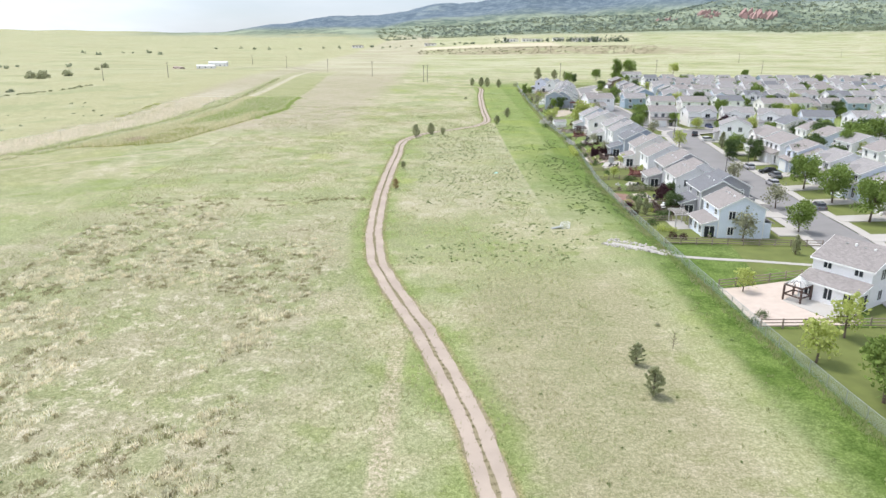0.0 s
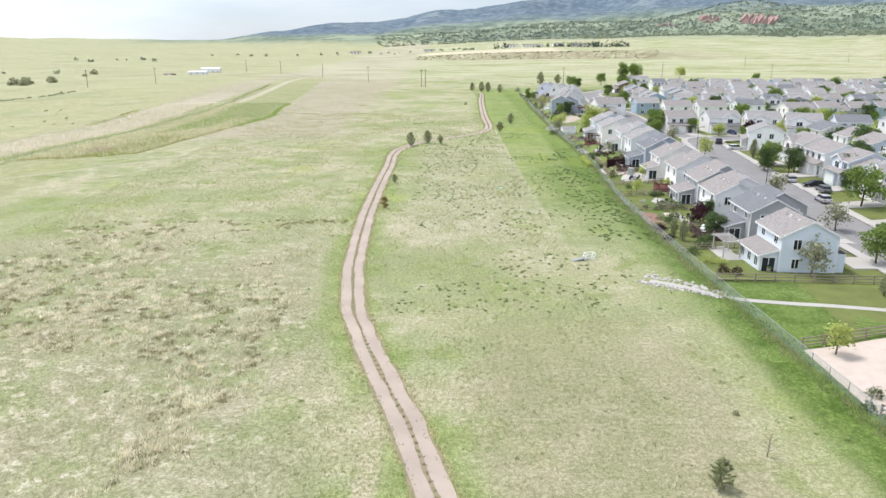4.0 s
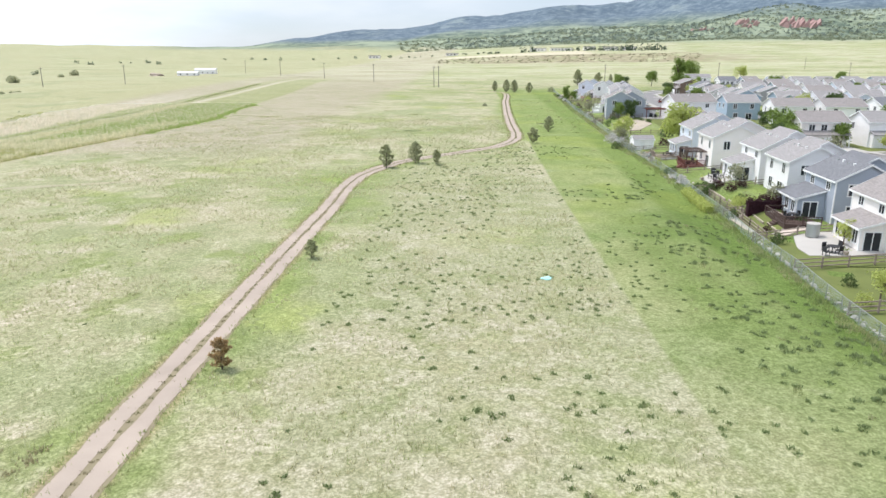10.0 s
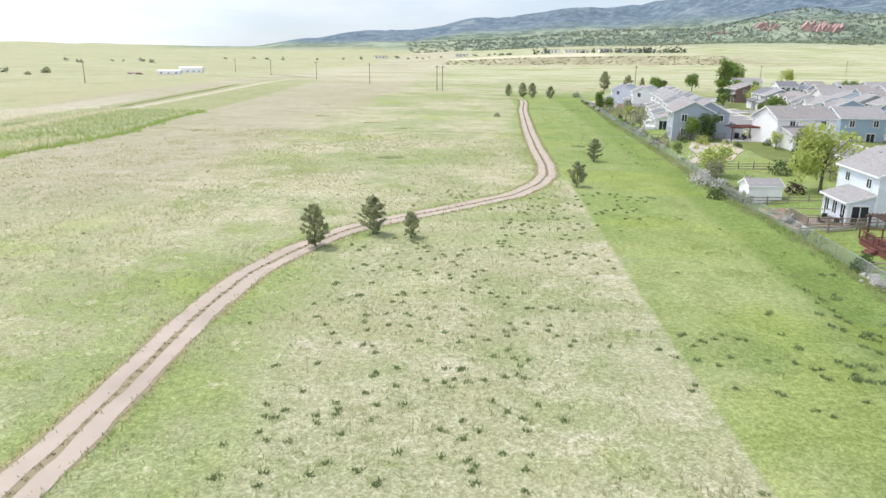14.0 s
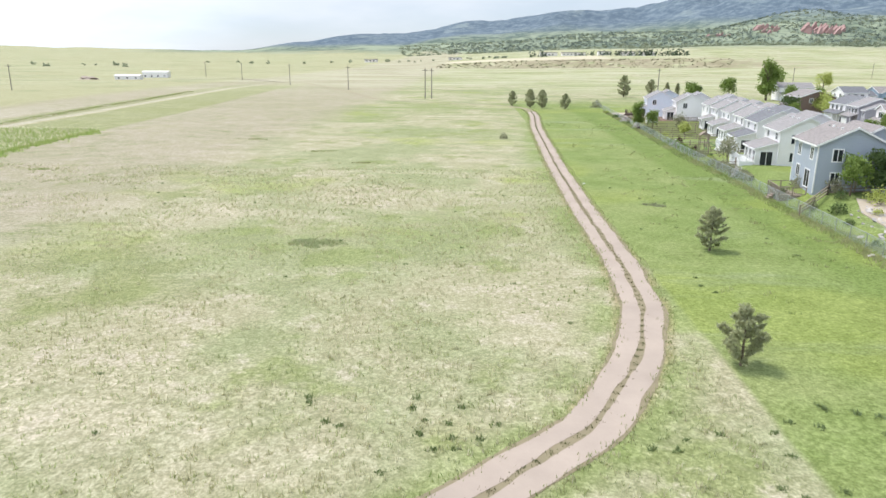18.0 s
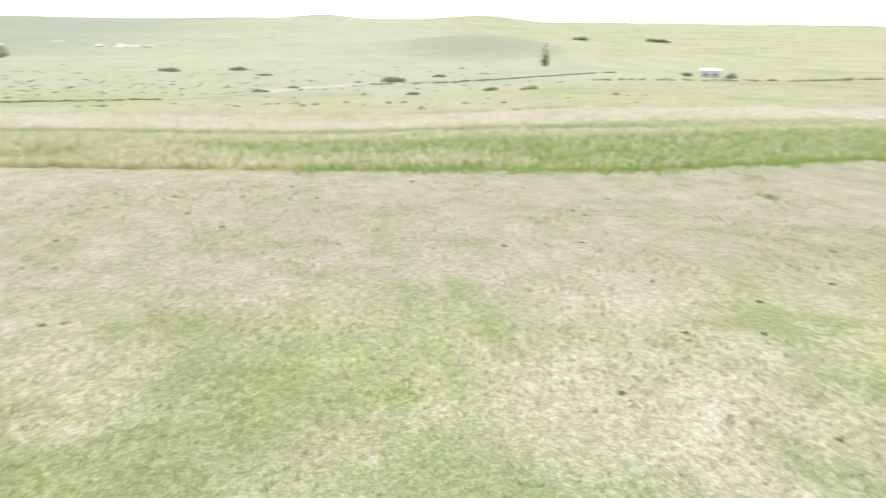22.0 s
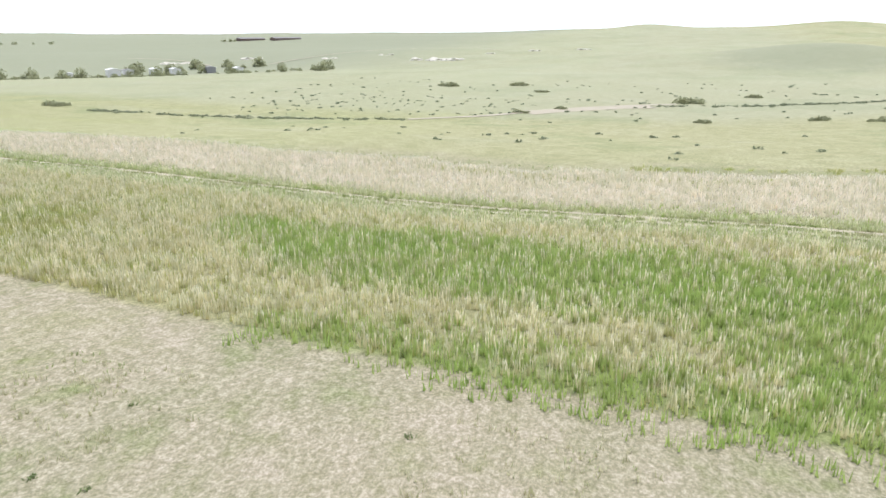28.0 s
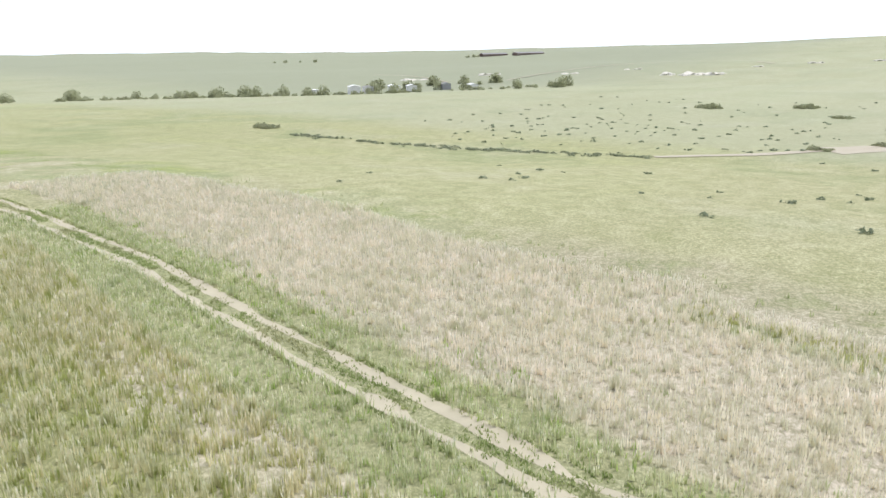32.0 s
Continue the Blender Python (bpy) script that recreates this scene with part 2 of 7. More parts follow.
def tube(bm, p, q, r0, r1, seg=6):
    """A tapered round bar from p to q."""
    p, q = Vector(p), Vector(q)
    d = (q - p).normalized()
    u = d.orthogonal().normalized()
    w = d.cross(u)
    rings = []
    for c, r in ((p, r0), (q, r1)):
        rings.append([bm.verts.new(c + r * (math.cos(2 * math.pi * k / seg) * u + math.sin(2 * math.pi * k / seg) * w)) for k in range(seg)])
    for k in range(seg):
        j = (k + 1) % seg
        bm.faces.new((rings[0][k], rings[0][j], rings[1][j], rings[1][k]))
    bm.faces.new(rings[0][::-1]), bm.faces.new(rings[1])
    return bm


def blob(bm, c, r, squash=0.8, rough=0.25, seed=0, sub=1):
    """A lumpy rounded mass."""
    g = bmesh.ops.create_icosphere(bm, subdivisions=sub, radius=1.0)["verts"]
    for v in g:
        k = 1 + rough * noise.noise(v.co * 1.7 + Vector((seed * 3.1, seed * 1.7, 0)))
        v.co = Vector(c) + Vector((v.co.x * r * k, v.co.y * r * k, v.co.z * r * squash * k))
    return bm


def mesh_of(bm, name, material):
    bmesh.ops.recalc_face_normals(bm, faces=bm.faces)
    me = bpy.data.meshes.new(name)
    bm.to_mesh(me)
    bm.free()
    me.materials.append(material)
    return me


def part(name, bm, material, parent=None, label=""):
    ob = new(name, mesh_of(bm, name, material))
    ob.parent = parent
    return tagged(ob, label)


def raw(name, verts, faces, material, parent=None, smooth=False):
    """A mesh from arrays (all faces with the same number of corners)."""
    verts, faces = np.asarray(verts, np.float32), np.asarray(faces, np.int32)
    me = bpy.data.meshes.new(name)
    me.vertices.add(len(verts))
    me.vertices.foreach_set("co", verts.ravel())
    n = faces.shape[1]
    me.loops.add(faces.size)
    me.loops.foreach_set("vertex_index", faces.ravel())
    me.polygons.add(len(faces))
    me.polygons.foreach_set("loop_start", np.arange(0, faces.size, n, dtype=np.int32))
    if smooth:
        me.polygons.foreach_set("use_smooth", np.ones(len(faces), bool))
    me.update(calc_edges=True)
    me.materials.append(material)
    ob = new(name, me)
    ob.parent = parent
    return ob


def thing(name, x, y, z, turn=0.0, **tags):
    ob = new(name)
    if z > -40:
        px, py = lie(x, y)
        x, y, z = px, py, z + land1(px, py) - land1(x, y)
    ob.matrix_world = pose(x, y, z, 0, 0, turn)
    return tagged(ob, **tags)


def smooth01(v, lo, hi):
    u = np.clip((v - lo) / (hi - lo), 0, 1)
    return u * u * (3 - 2 * u)


def value_noise(x, y, seed=0):
    """Smooth noise in 0..1 on arrays."""
    xi, yi = np.floor(x).astype(int), np.floor(y).astype(int)
    fx, fy = x - xi, y - yi
    fx, fy = fx * fx * (3 - 2 * fx), fy * fy * (3 - 2 * fy)

    def h(a, b):
        k = (a * 374761393 + b * 668265263 + seed * 974711) & 0x7FFFFFFF
        k = ((k ^ (k >> 13)) * 1274126177) & 0x7FFFFFFF
        return ((k ^ (k >> 16)) & 0xFFFF) / 65535.0
    return (h(xi, yi) * (1 - fx) + h(xi + 1, yi) * fx) * (1 - fy) + (h(xi, yi + 1) * (1 - fx) + h(xi + 1, yi + 1) * fx) * fy


def fractal(x, y, seed=0, octaves=4):
    s, a, t = 0, 1.0, 0
    for k in range(octaves):
        s, t = s + a * value_noise(x * 2**k, y * 2**k, seed + k), t + a
        a *= 0.5
    return s / t

# ---- the land ----
# height by azimuth (degrees clockwise from +y) and distance from the middle of the flight
HUB = (0.0, 260.0)
RANGE = (150, 265, 480, 620, 900, 1300, 2100, 3200, 4700)
LAND = {}
LAND[-180] = (0, 0, -2, -2, 2, 8, 22, 44, 66)
LAND[-155] = (0, -4, -7, -10, 2, 16, 32, 50, 70)
LAND[-130] = (-1, -6, -7, -12, 2, 20, 30, 38, 48)
LAND[-105] = (-2, -9, -6, -7, 6, 24, 34, 40, 44)
LAND[-92] = (-2, -9, -6, -5, 7, 26, 40, 46, 52)
LAND[-80] = (-2, -8, -6, -4, 7, 25, 40, 50, 58)
LAND[-60] = (0, -3, -4, -3, 4, 18, 36, 48, 58)
LAND[-35] = (0, 0, 0, 0, 3, 7, 20, 38, 68)
LAND[-19] = (0, 0, 0, 0, 2, 5, 12, 28, 56)
LAND[-14] = (0, 0, 0, 0, 2, 5, 14, 44, 108)
LAND[-8] = (0, 0, 0, 0, 2, 7, 18, 62, 172)
LAND[0] = (0, 0, 0, 0, 2, 9, 24, 84, 245)
LAND[12] = (0, 0, 0, 0, 3, 16, 40, 122, 335)
LAND[26] = (0, 0, 0, 0, 4, 20, 50, 190, 520)
LAND[50] = (0, 0, 0, 0, 4, 24, 68, 240, 560)
LAND[100] = (0, 0, 0, 0, 0, 10, 50, 180, 350)


KNOLLS = [(-1734, 88, 60, 4), (-1746, 237, 75, 10), (-1716, 629, 110, 14)]


def land(x, y):
    """Ground height at x, y (arrays)."""
    x, y = np.asarray(x, float), np.asarray(y, float)
    dx, dy = x - HUB[0], y - HUB[1]
    r, az = np.hypot(dx, dy) + 1e-6, np.degrees(np.arctan2(dx, dy))
    azs = sorted(LAND) + [180]
    tab = np.array([LAND[a] for a in azs[:-1]] + [LAND[-180]], float)
    u = np.interp(np.log(r), np.log(RANGE), np.arange(len(RANGE)))
    v = np.interp(az, azs, np.arange(len(azs)))
    i, j = np.minimum(v.astype(int), len(azs) - 2), np.minimum(u.astype(int), len(RANGE) - 2)
    fv, fu = v - i, u - j
    fv, fu = fv * fv * (3 - 2 * fv), fu * fu * (3 - 2 * fu)
    h = (tab[i, j] * (1 - fu) + tab[i, j + 1] * fu) * (1 - fv) + (tab[i + 1, j] * (1 - fu) + tab[i + 1, j + 1] * fu) * fv
    h = np.where(r < RANGE[0], 0.0 + h * smooth01(r, 60, RANGE[0]), h)
    rough = smooth01(r, 900, 3600)
    hills = fractal(x / 420 + 31, y / 420 + 17, 3, 5) - 0.5
    h = h + hills * (6 * smooth01(r, 500, 1300) + 0.42 * np.maximum(h, 0) * rough)
    folds = np.abs(fractal(x / 700 + 5, y / 700 + 9, 11, 4) - 0.5) * 2
    h = h - folds * 0.5 * np.maximum(h - 40, 0) * rough
    h = h + 16 * np.exp(-(((x + 575) / 60) ** 2 + ((y - 400) / 75) ** 2)) + 8 * np.exp(-(((x + 650) / 90) ** 2 + ((y - 300) / 60) ** 2))
    # knolls on the western skyline
    for kx, ky, size, rise in KNOLLS:
        h = h + rise * np.exp(-(((x - kx) / 130) ** 2 + ((y - ky) / size) ** 2))
    # a slight dip under the track, the ditch along the fence and the lots beyond it
    dip = -0.8 * np.exp(-(((y - 195) / 52) ** 4)) * smooth01(x, -75, -45)
    ditch = np.interp(y, [60, 84, 108, 130, 155, 174, 191, 212, 223, 234, 247, 265, 285, 340], [0, -0.3, -0.6, -1.0, -1.1, -1.0, -2.0, -2.0, -1.5, -1.0, -0.6, -0.7, -0.1, 0])
    lots_z = np.interp(y, [60, 84, 112, 128, 142, 155, 167, 182, 194, 206, 216, 245, 275, 296, 311, 325, 340, 360, 400], [0, 0, -0.7, -1.3, -1.5, -1.5, -1.2, -1.3, -0.9, -0.3, 0.1, 0.1, 0, 0.6, 1.8, 1.6, 0.9, 0.6, 0])
    west, east, out = smooth01(x, 31, 38), smooth01(x, 42, 48), 1 - smooth01(x, 66, 100)
    h = h + dip * (1 - west) + west * out * (ditch * (1 - east) + lots_z * east)
    # the step of the low mesa to the north
    h = h + 7 * smooth01(r + 60 * (fractal(x / 90, y / 90, 21, 3) - 0.5), 1010, 1090) * smooth01(az, -6, 4) * (1 - smooth01(az, 18, 30))
    return h


def land1(x, y):
    return float(land(np.array([x]), np.array([y]))[0])


def lie(x, y):
    """Where a thing of the garden strip stands: the lots run on a little farther north than the plan's regular grid."""
    if x < 33 or x > 80:
        return x, y
    near = 1 - smooth01(x, 56, 80)
    inner = smooth01(x, 41, 47)
    dy = (1 - inner) * np.interp(y, [108, 130, 155, 175, 195, 212, 225, 240, 262, 285], [0, 1.2, 1.4, 1.0, 3.6, 3.6, 2.2, 1.0, 1.2, 0]) + inner * np.interp(y, [113, 124, 150, 163, 176, 188, 203, 212], [0, 3.6, 3.8, 4.2, 5.0, 4.8, 2.0, 0])
    dx = (1 - inner) * np.interp(y, [108, 130, 155, 175, 195, 212, 225, 240, 262, 285], [0, 0.6, 0.7, 0.5, 2.0, 2.0, 1.2, 0.5, 0.6, 0]) + inner * np.interp(y, [113, 124, 137, 150, 176, 188, 203, 212], [0, 2.4, 3.0, 2.6, 2.2, 1.6, 0.6, 0])
    return float(x + dx * near), float(y + dy * near)


TRAIL = [(7, 10), (5.5, 30), (4.1, 42.4), (2.6, 52.2), (0.4, 61.6), (-2.5, 72.6), (-6.1, 83.4), (-9.9, 96.5), (-11.9, 112), (-12.7, 127), (-13.5, 145), (-13.8, 165), (-13.8, 183), (-13.5, 200), (-13.9, 216), (-13.2, 226), (-11, 233),
         (-7.5, 240.5), (-4.4, 244.2), (3.0, 251), (11.2, 259.2), (15.1, 267.1), (17.2, 275.2), (17.9, 286), (18.0, 308), (18.8, 342), (21.2, 405), (23.8, 440), (24.2, 458), (23, 474), (15, 487), (-9.6, 499), (-34, 516), (-57, 581), (-106, 694)]
# west edge of the mown prairie, where the tall strips begin: (y, x)
EDGE = [(200, -90), (223, -87), (252, -82), (282, -77.5), (322, -73.5), (350, -78), (440, -84), (600, -100)]


def ground_material():
    m, n, l, b = mat_base("prairie ground", 0.95, spec=0.12)
    pos = n.new("ShaderNodeNewGeometry").outputs["Position"]
    sep = n.new("ShaderNodeSeparateXYZ")
    l.new(pos, sep.inputs[0])
    x, y, z = sep.outputs

    def mul(u, v):
        return maths(n, l, "MULTIPLY", u, v)

    def inv(u):
        return maths(n, l, "SUBTRACT", 1.0, u)

    def between(v, lo, hi, soft):
        return mul(step(n, l, v, lo - soft, lo + soft), inv(step(n, l, v, hi - soft, hi + soft)))

    huge, big = noise_node(n, l, pos, 0.008, 6, 0.6), noise_node(n, l, pos, 0.05, 6, 0.65)
    mid, fine = noise_node(n, l, pos, 0.3, 6, 0.7), noise_node(n, l, pos, 2.4, 5, 0.75)
    wob_s = mul(maths(n, l, "SUBTRACT", mid, 0.5), 1.5)
    patch, spots = noise_node(n, l, pos, 0.11, 5, 0.6), noise_node(n, l, pos, 6.5, 3, 0.7)
    straw, sage, green, bare = (0.43, 0.41, 0.275), (0.33, 0.355, 0.2), (0.25, 0.305, 0.115), (0.47, 0.425, 0.33)
    c = mix(n, l, step(n, l, big, 0.42, 0.58), sage, straw)
    c = mix(n, l, mul(step(n, l, huge, 0.47, 0.58), step(n, l, mid, 0.35, 0.6)), c, green)
    c = mix(n, l, mul(step(n, l, patch, 0.55, 0.63), 0.7), c, (0.25, 0.3, 0.11))
    c = mix(n, l, mul(step(n, l, maths(n, l, "ADD", mid, mul(big, 0.6)), 0.86, 0.96), 0.55), c, bare)
    # lime-green flushes of new growth, streaks of bleached straw between them
    lime = noise_node(n, l, pos, 0.042, 3, 0.5)
    c = mix(n, l, mul(mul(step(n, l, lime, 0.58, 0.68), step(n, l, mid, 0.3, 0.55)), 0.6), c, (0.31, 0.37, 0.1))
    wide = n.new("ShaderNodeMapping")
    wide.inputs["Rotation"].default_value, wide.inputs["Scale"].default_value = (0, 0, 0.45), (0.022, 0.075, 1.0)
    l.new(pos, wide.inputs["Vector"])
    streak = noise_node(n, l, wide.outputs["Vector"], 1.0, 5, 0.62)
    c = mix(n, l, mul(mul(step(n, l, streak, 0.52, 0.64), step(n, l, y, 170, 300)), 0.65), c, (0.5, 0.46, 0.34))
    rosy = mul(mul(inv(step(n, l, x, -46, -26)), step(n, l, y, 232, 262)), step(n, l, mid, 0.28, 0.52))
    c = mix(n, l, mul(rosy, 0.75), c, (0.395, 0.352, 0.272))
    # bleached grass on the flat between the track and the belt
    flat = mul(mul(between(maths(n, l, "ADD", x, mul(maths(n, l, "SUBTRACT", big, 0.5), 14)), -6, 24, 3), between(y, 125, 236, 12)), step(n, l, maths(n, l, "ADD", mid, mul(patch, 0.5)), 0.62, 0.8))
    c = mix(n, l, mul(flat, 0.6), c, (0.42, 0.4, 0.295))
    tan_flat = mul(between(maths(n, l, "ADD", x, mul(maths(n, l, "SUBTRACT", big, 0.5), 16)), 4, 26, 3), between(maths(n, l, "ADD", y, mul(maths(n, l, "SUBTRACT", big, 0.5), 30)), 20, 92, 8))
    c = mix(n, l, mul(mul(tan_flat, step(n, l, mid, 0.25, 0.5)), 0.75), c, (0.335, 0.315, 0.205))
    # fresh growth in the damp hollow
    hollow = n.new("ShaderNodeVectorMath")
    hollow.operation = "DISTANCE"
    l.new(pos, hollow.inputs[0])
    hollow.inputs[1].default_value = (-24, 281, 0)
    damp = mul(inv(step(n, l, hollow.outputs["Value"], 5, 17)), step(n, l, patch, 0.44, 0.54))
    c = mix(n, l, mul(damp, 0.6), c, mix(n, l, mid, (0.22, 0.26, 0.1), (0.31, 0.32, 0.16)))
    slope = mul(between(maths(n, l, "ADD", x, mul(maths(n, l, "SUBTRACT", big, 0.5), 30)), -70, -12, 8), inv(step(n, l, y, 100, 150)))
    c = mix(n, l, mul(slope, 0.75), c, mix(n, l, step(n, l, patch, 0.45, 0.58), (0.33, 0.315, 0.215), (0.3, 0.32, 0.18)))
    # bleached tussocks on the slope west of the track
    tuss = mul(step(n, l, noise_node(n, l, pos, 0.55, 5, 0.7), 0.52, 0.62), between(maths(n, l, "ADD", x, mul(maths(n, l, "SUBTRACT", big, 0.5), 30)), -46, -16, 5))
    c = mix(n, l, mul(mul(tuss, inv(step(n, l, y, 105, 150))), 0.85), c, (0.54, 0.5, 0.39))
    # strips of tall growth on the old field
    run = n.new("ShaderNodeMapRange")
    run.inputs["From Min"].default_value, run.inputs["From Max"].default_value = EDGE[0][0], EDGE[-1][0]
    l.new(y, run.inputs["Value"])
    span = EDGE[-1][0] - EDGE[0][0]
    bend = ramp(n, l, run.outputs["Result"], [((q - EDGE[0][0]) / span, ((w + 120) / 60,) * 3) for q, w in EDGE])
    edge = maths(n, l, "SUBTRACT", mul(bend, 60.0), 120.0)
    d = maths(n, l, "ADD", maths(n, l, "SUBTRACT", edge, x), mul(maths(n, l, "SUBTRACT", mid, 0.5), 3.0))
    d2 = maths(n, l, "ADD", d, mul(maths(n, l, "SUBTRACT", big, 0.5), 26.0))
    north = inv(step(n, l, y, 600, 720))
    tall = mul(step(n, l, maths(n, l, "ADD", y, mul(maths(n, l, "SUBTRACT", big, 0.5), 30)), 205, 222), north)
    c = mix(n, l, mul(mul(between(d, 0, 26, 0.8), tall), 0.9), c, mix(n, l, step(n, l, big, 0.42, 0.6), mix(n, l, step(n, l, y, 250, 272), (0.33, 0.33, 0.18), (0.4, 0.385, 0.24)), mix(n, l, step(n, l, y, 250, 272), (0.28, 0.3, 0.14), (0.34, 0.34, 0.18))))
    c = mix(n, l, mul(mul(between(d2, 3, 40, 3), between(y, 150, 214, 12)), 0.65), c, mix(n, l, mid, (0.3, 0.32, 0.15), (0.38, 0.37, 0.22)))
    # a green core in the strip, an olive patch south of it and a green fringe on its edge
    low = maths(n, l, "SUBTRACT", maths(n, l, "SUBTRACT", 16.0, mul(step(n, l, y, 266, 284), 6.5)), mul(step(n, l, y, 304, 316), 8.5))
    top = maths(n, l, "ADD", 21.0, mul(step(n, l, y, 268, 290), 3.0))
    core = mul(step(n, l, maths(n, l, "SUBTRACT", d, low), -1.0, 1.0), step(n, l, maths(n, l, "SUBTRACT", top, d), -0.8, 0.8))
    core = mul(mul(core, step(n, l, maths(n, l, "ADD", y, mul(maths(n, l, "SUBTRACT", mid, 0.5), 6)), 264, 268)), north)
    fringe = mul(between(d, -0.2, 3.2, 0.6), mul(step(n, l, y, 279, 287), north))
    olive = mul(between(d, 4, 15, 1.5), mul(between(y, 216, 254, 4), step(n, l, patch, 0.38, 0.5)))
    core = mul(maths(n, l, "MAXIMUM", core, fringe), inv(mul(step(n, l, y, 335, 420), 0.55)))
    c = mix(n, l, mul(olive, 0.85), c, (0.27, 0.295, 0.12))
    c = mix(n, l, mul(core, 0.9), c, mix(n, l, mid, (0.21, 0.265, 0.1), (0.29, 0.33, 0.15)))
    c = mix(n, l, mul(mul(between(d, 25.0, 29.5, 0.7), tall), 0.8), c, (0.5, 0.465, 0.36))
    c = mix(n, l, mul(between(d, 29.5, 40, 0.6), mul(tall, 0.8)), c, (0.32, 0.335, 0.185))
    d3 = maths(n, l, "ADD", d, mul(maths(n, l, "SUBTRACT", big, 0.5), 9.0))
    pale = mul(mul(between(d3, 40, 61, 2), step(n, l, y, 178, 196)), inv(step(n, l, y, 380, 520)))
    c = mix(n, l, mul(pale, 0.9), c, mix(n, l, mid, (0.5, 0.45, 0.37), (0.44, 0.41, 0.31)))
    furrow = maths(n, l, "MAXIMUM", mul(between(d3, 55.5, 58, 0.7), step(n, l, y, 268, 276)), mul(between(d3, 64, 68, 0.9), step(n, l, y, 296, 306)))
    c = mix(n, l, mul(mul(mul(furrow, step(n, l, mid, 0.36, 0.56)), inv(step(n, l, y, 345, 380))), 0.7), c, (0.23, 0.27, 0.12))
    # west of the strips the grass is fresher
    c = mix(n, l, mul(step(n, l, d2, 60, 75), 0.8), c, mix(n, l, patch, (0.36, 0.365, 0.195), (0.425, 0.42, 0.255)))
    c = mix(n, l, 1.0, c, (1.03, 0.99, 1.1), "MULTIPLY")
    c = mix(n, l, mul(mul(step(n, l, d2, 70, 95), step(n, l, noise_node(n, l, pos, 0.018, 4, 0.6), 0.5, 0.6)), 0.5), c, (0.28, 0.315, 0.18))
    c = mix(n, l, mul(mul(step(n, l, d2, 70, 95), step(n, l, noise_node(n, l, pos, 0.035, 4, 0.6), 0.55, 0.66)), 0.5), c, (0.45, 0.42, 0.32))
    # verges of the track, and a bare strip beside it
    course = n.new("ShaderNodeMapRange")
    course.inputs["From Min"].default_value, course.inputs["From Max"].default_value = 10, 470
    l.new(y, course.inputs["Value"])
    track = [(q, w) for w, q in TRAIL if 10 <= q <= 470][:29:1]
    wind = ramp(n, l, course.outputs["Result"], [((q - 10) / 460, ((w + 20) / 50,) * 3) for q, w in track])
    off = maths(n, l, "SUBTRACT", x, maths(n, l, "SUBTRACT", mul(wind, 50.0), 20.0))
    side = maths(n, l, "ABSOLUTE", maths(n, l, "ADD", off, mul(maths(n, l, "SUBTRACT", mid, 0.5), 2.0)))
    on_way = inv(step(n, l, y, 380, 460))
    c = mix(n, l, mul(mul(inv(step(n, l, side, 2.4, 5.5)), step(n, l, patch, 0.36, 0.52)), mul(on_way, 0.75)), c, mix(n, l, mid, (0.2, 0.27, 0.085), (0.3, 0.34, 0.15)))
    c = mix(n, l, mul(mul(inv(step(n, l, maths(n, l, "ABSOLUTE", off), 1.6, 2.3)), step(n, l, mid, 0.38, 0.55)), mul(on_way, 0.7)), c, (0.34, 0.28, 0.17))
    strip = mul(between(maths(n, l, "ADD", x, wob_s), -5.7, -4.0, 0.5), between(y, 40, 70, 7))
    c = mix(n, l, mul(mul(strip, step(n, l, fine, 0.35, 0.55)), 0.75), c, (0.48, 0.4, 0.34))
    # the mown green belt along the fence
    wob = mul(maths(n, l, "SUBTRACT", mid, 0.5), 1.6)
    belt = mul(step(n, l, maths(n, l, "ADD", x, mul(wob, 0.5)), 19.5, 20.1), step(n, l, y, 100, 180))
    soft = step(n, l, maths(n, l, "ADD", x, mul(maths(n, l, "SUBTRACT", big, 0.5), 16)), 24, 35)
    belt = mul(maths(n, l, "MAXIMUM", belt, soft), inv(step(n, l, y, 470, 560)))
    lush = mix(n, l, step(n, l, big, 0.36, 0.64), (0.2, 0.285, 0.085), (0.33, 0.38, 0.16))
    lush = mix(n, l, step(n, l, mid, 0.5, 0.75), lush, (0.25, 0.315, 0.12))
    rank = step(n, l, maths(n, l, "ADD", maths(n, l, "SUBTRACT", x, mul(y, 0.018)), mul(wob, 3.5)), 28.3, 30.8)
    lush = mix(n, l, mul(rank, mul(0.85, inv(step(n, l, x, 38, 60)))), lush, (0.12, 0.205, 0.04))
    lush = mix(n, l, mul(step(n, l, y, 190, 250), 0.5), lush, (0.235, 0.325, 0.085))
    lush = mix(n, l, mul(mul(step(n, l, lime, 0.5, 0.6), step(n, l, y, 150, 220)), 0.5), lush, (0.275, 0.355, 0.075))
    lush = mix(n, l, mul(mul(step(n, l, streak, 0.56, 0.68), step(n, l, y, 150, 220)), 0.6), lush, (0.3, 0.37, 0.19))
    lush = mix(n, l, mul(mul(rank, inv(step(n, l, y, 75, 135))), 0.92), lush, mix(n, l, step(n, l, mid, 0.4, 0.6), (0.1, 0.175, 0.03), (0.15, 0.235, 0.05)))
    lush = mix(n, l, mul(mul(step(n, l, x, 20, 27), between(y, 130, 205, 20)), 0.55), lush, (0.14, 0.225, 0.045))
    c = mix(n, l, belt, c, mix(n, l, 1.0, lush, (1.02, 0.92, 1.2), "MULTIPLY"))
    # tufts and thatch
    calm = maths(n, l, "SUBTRACT", 1.0, mul(step(n, l, y, 130, 220), 0.12))
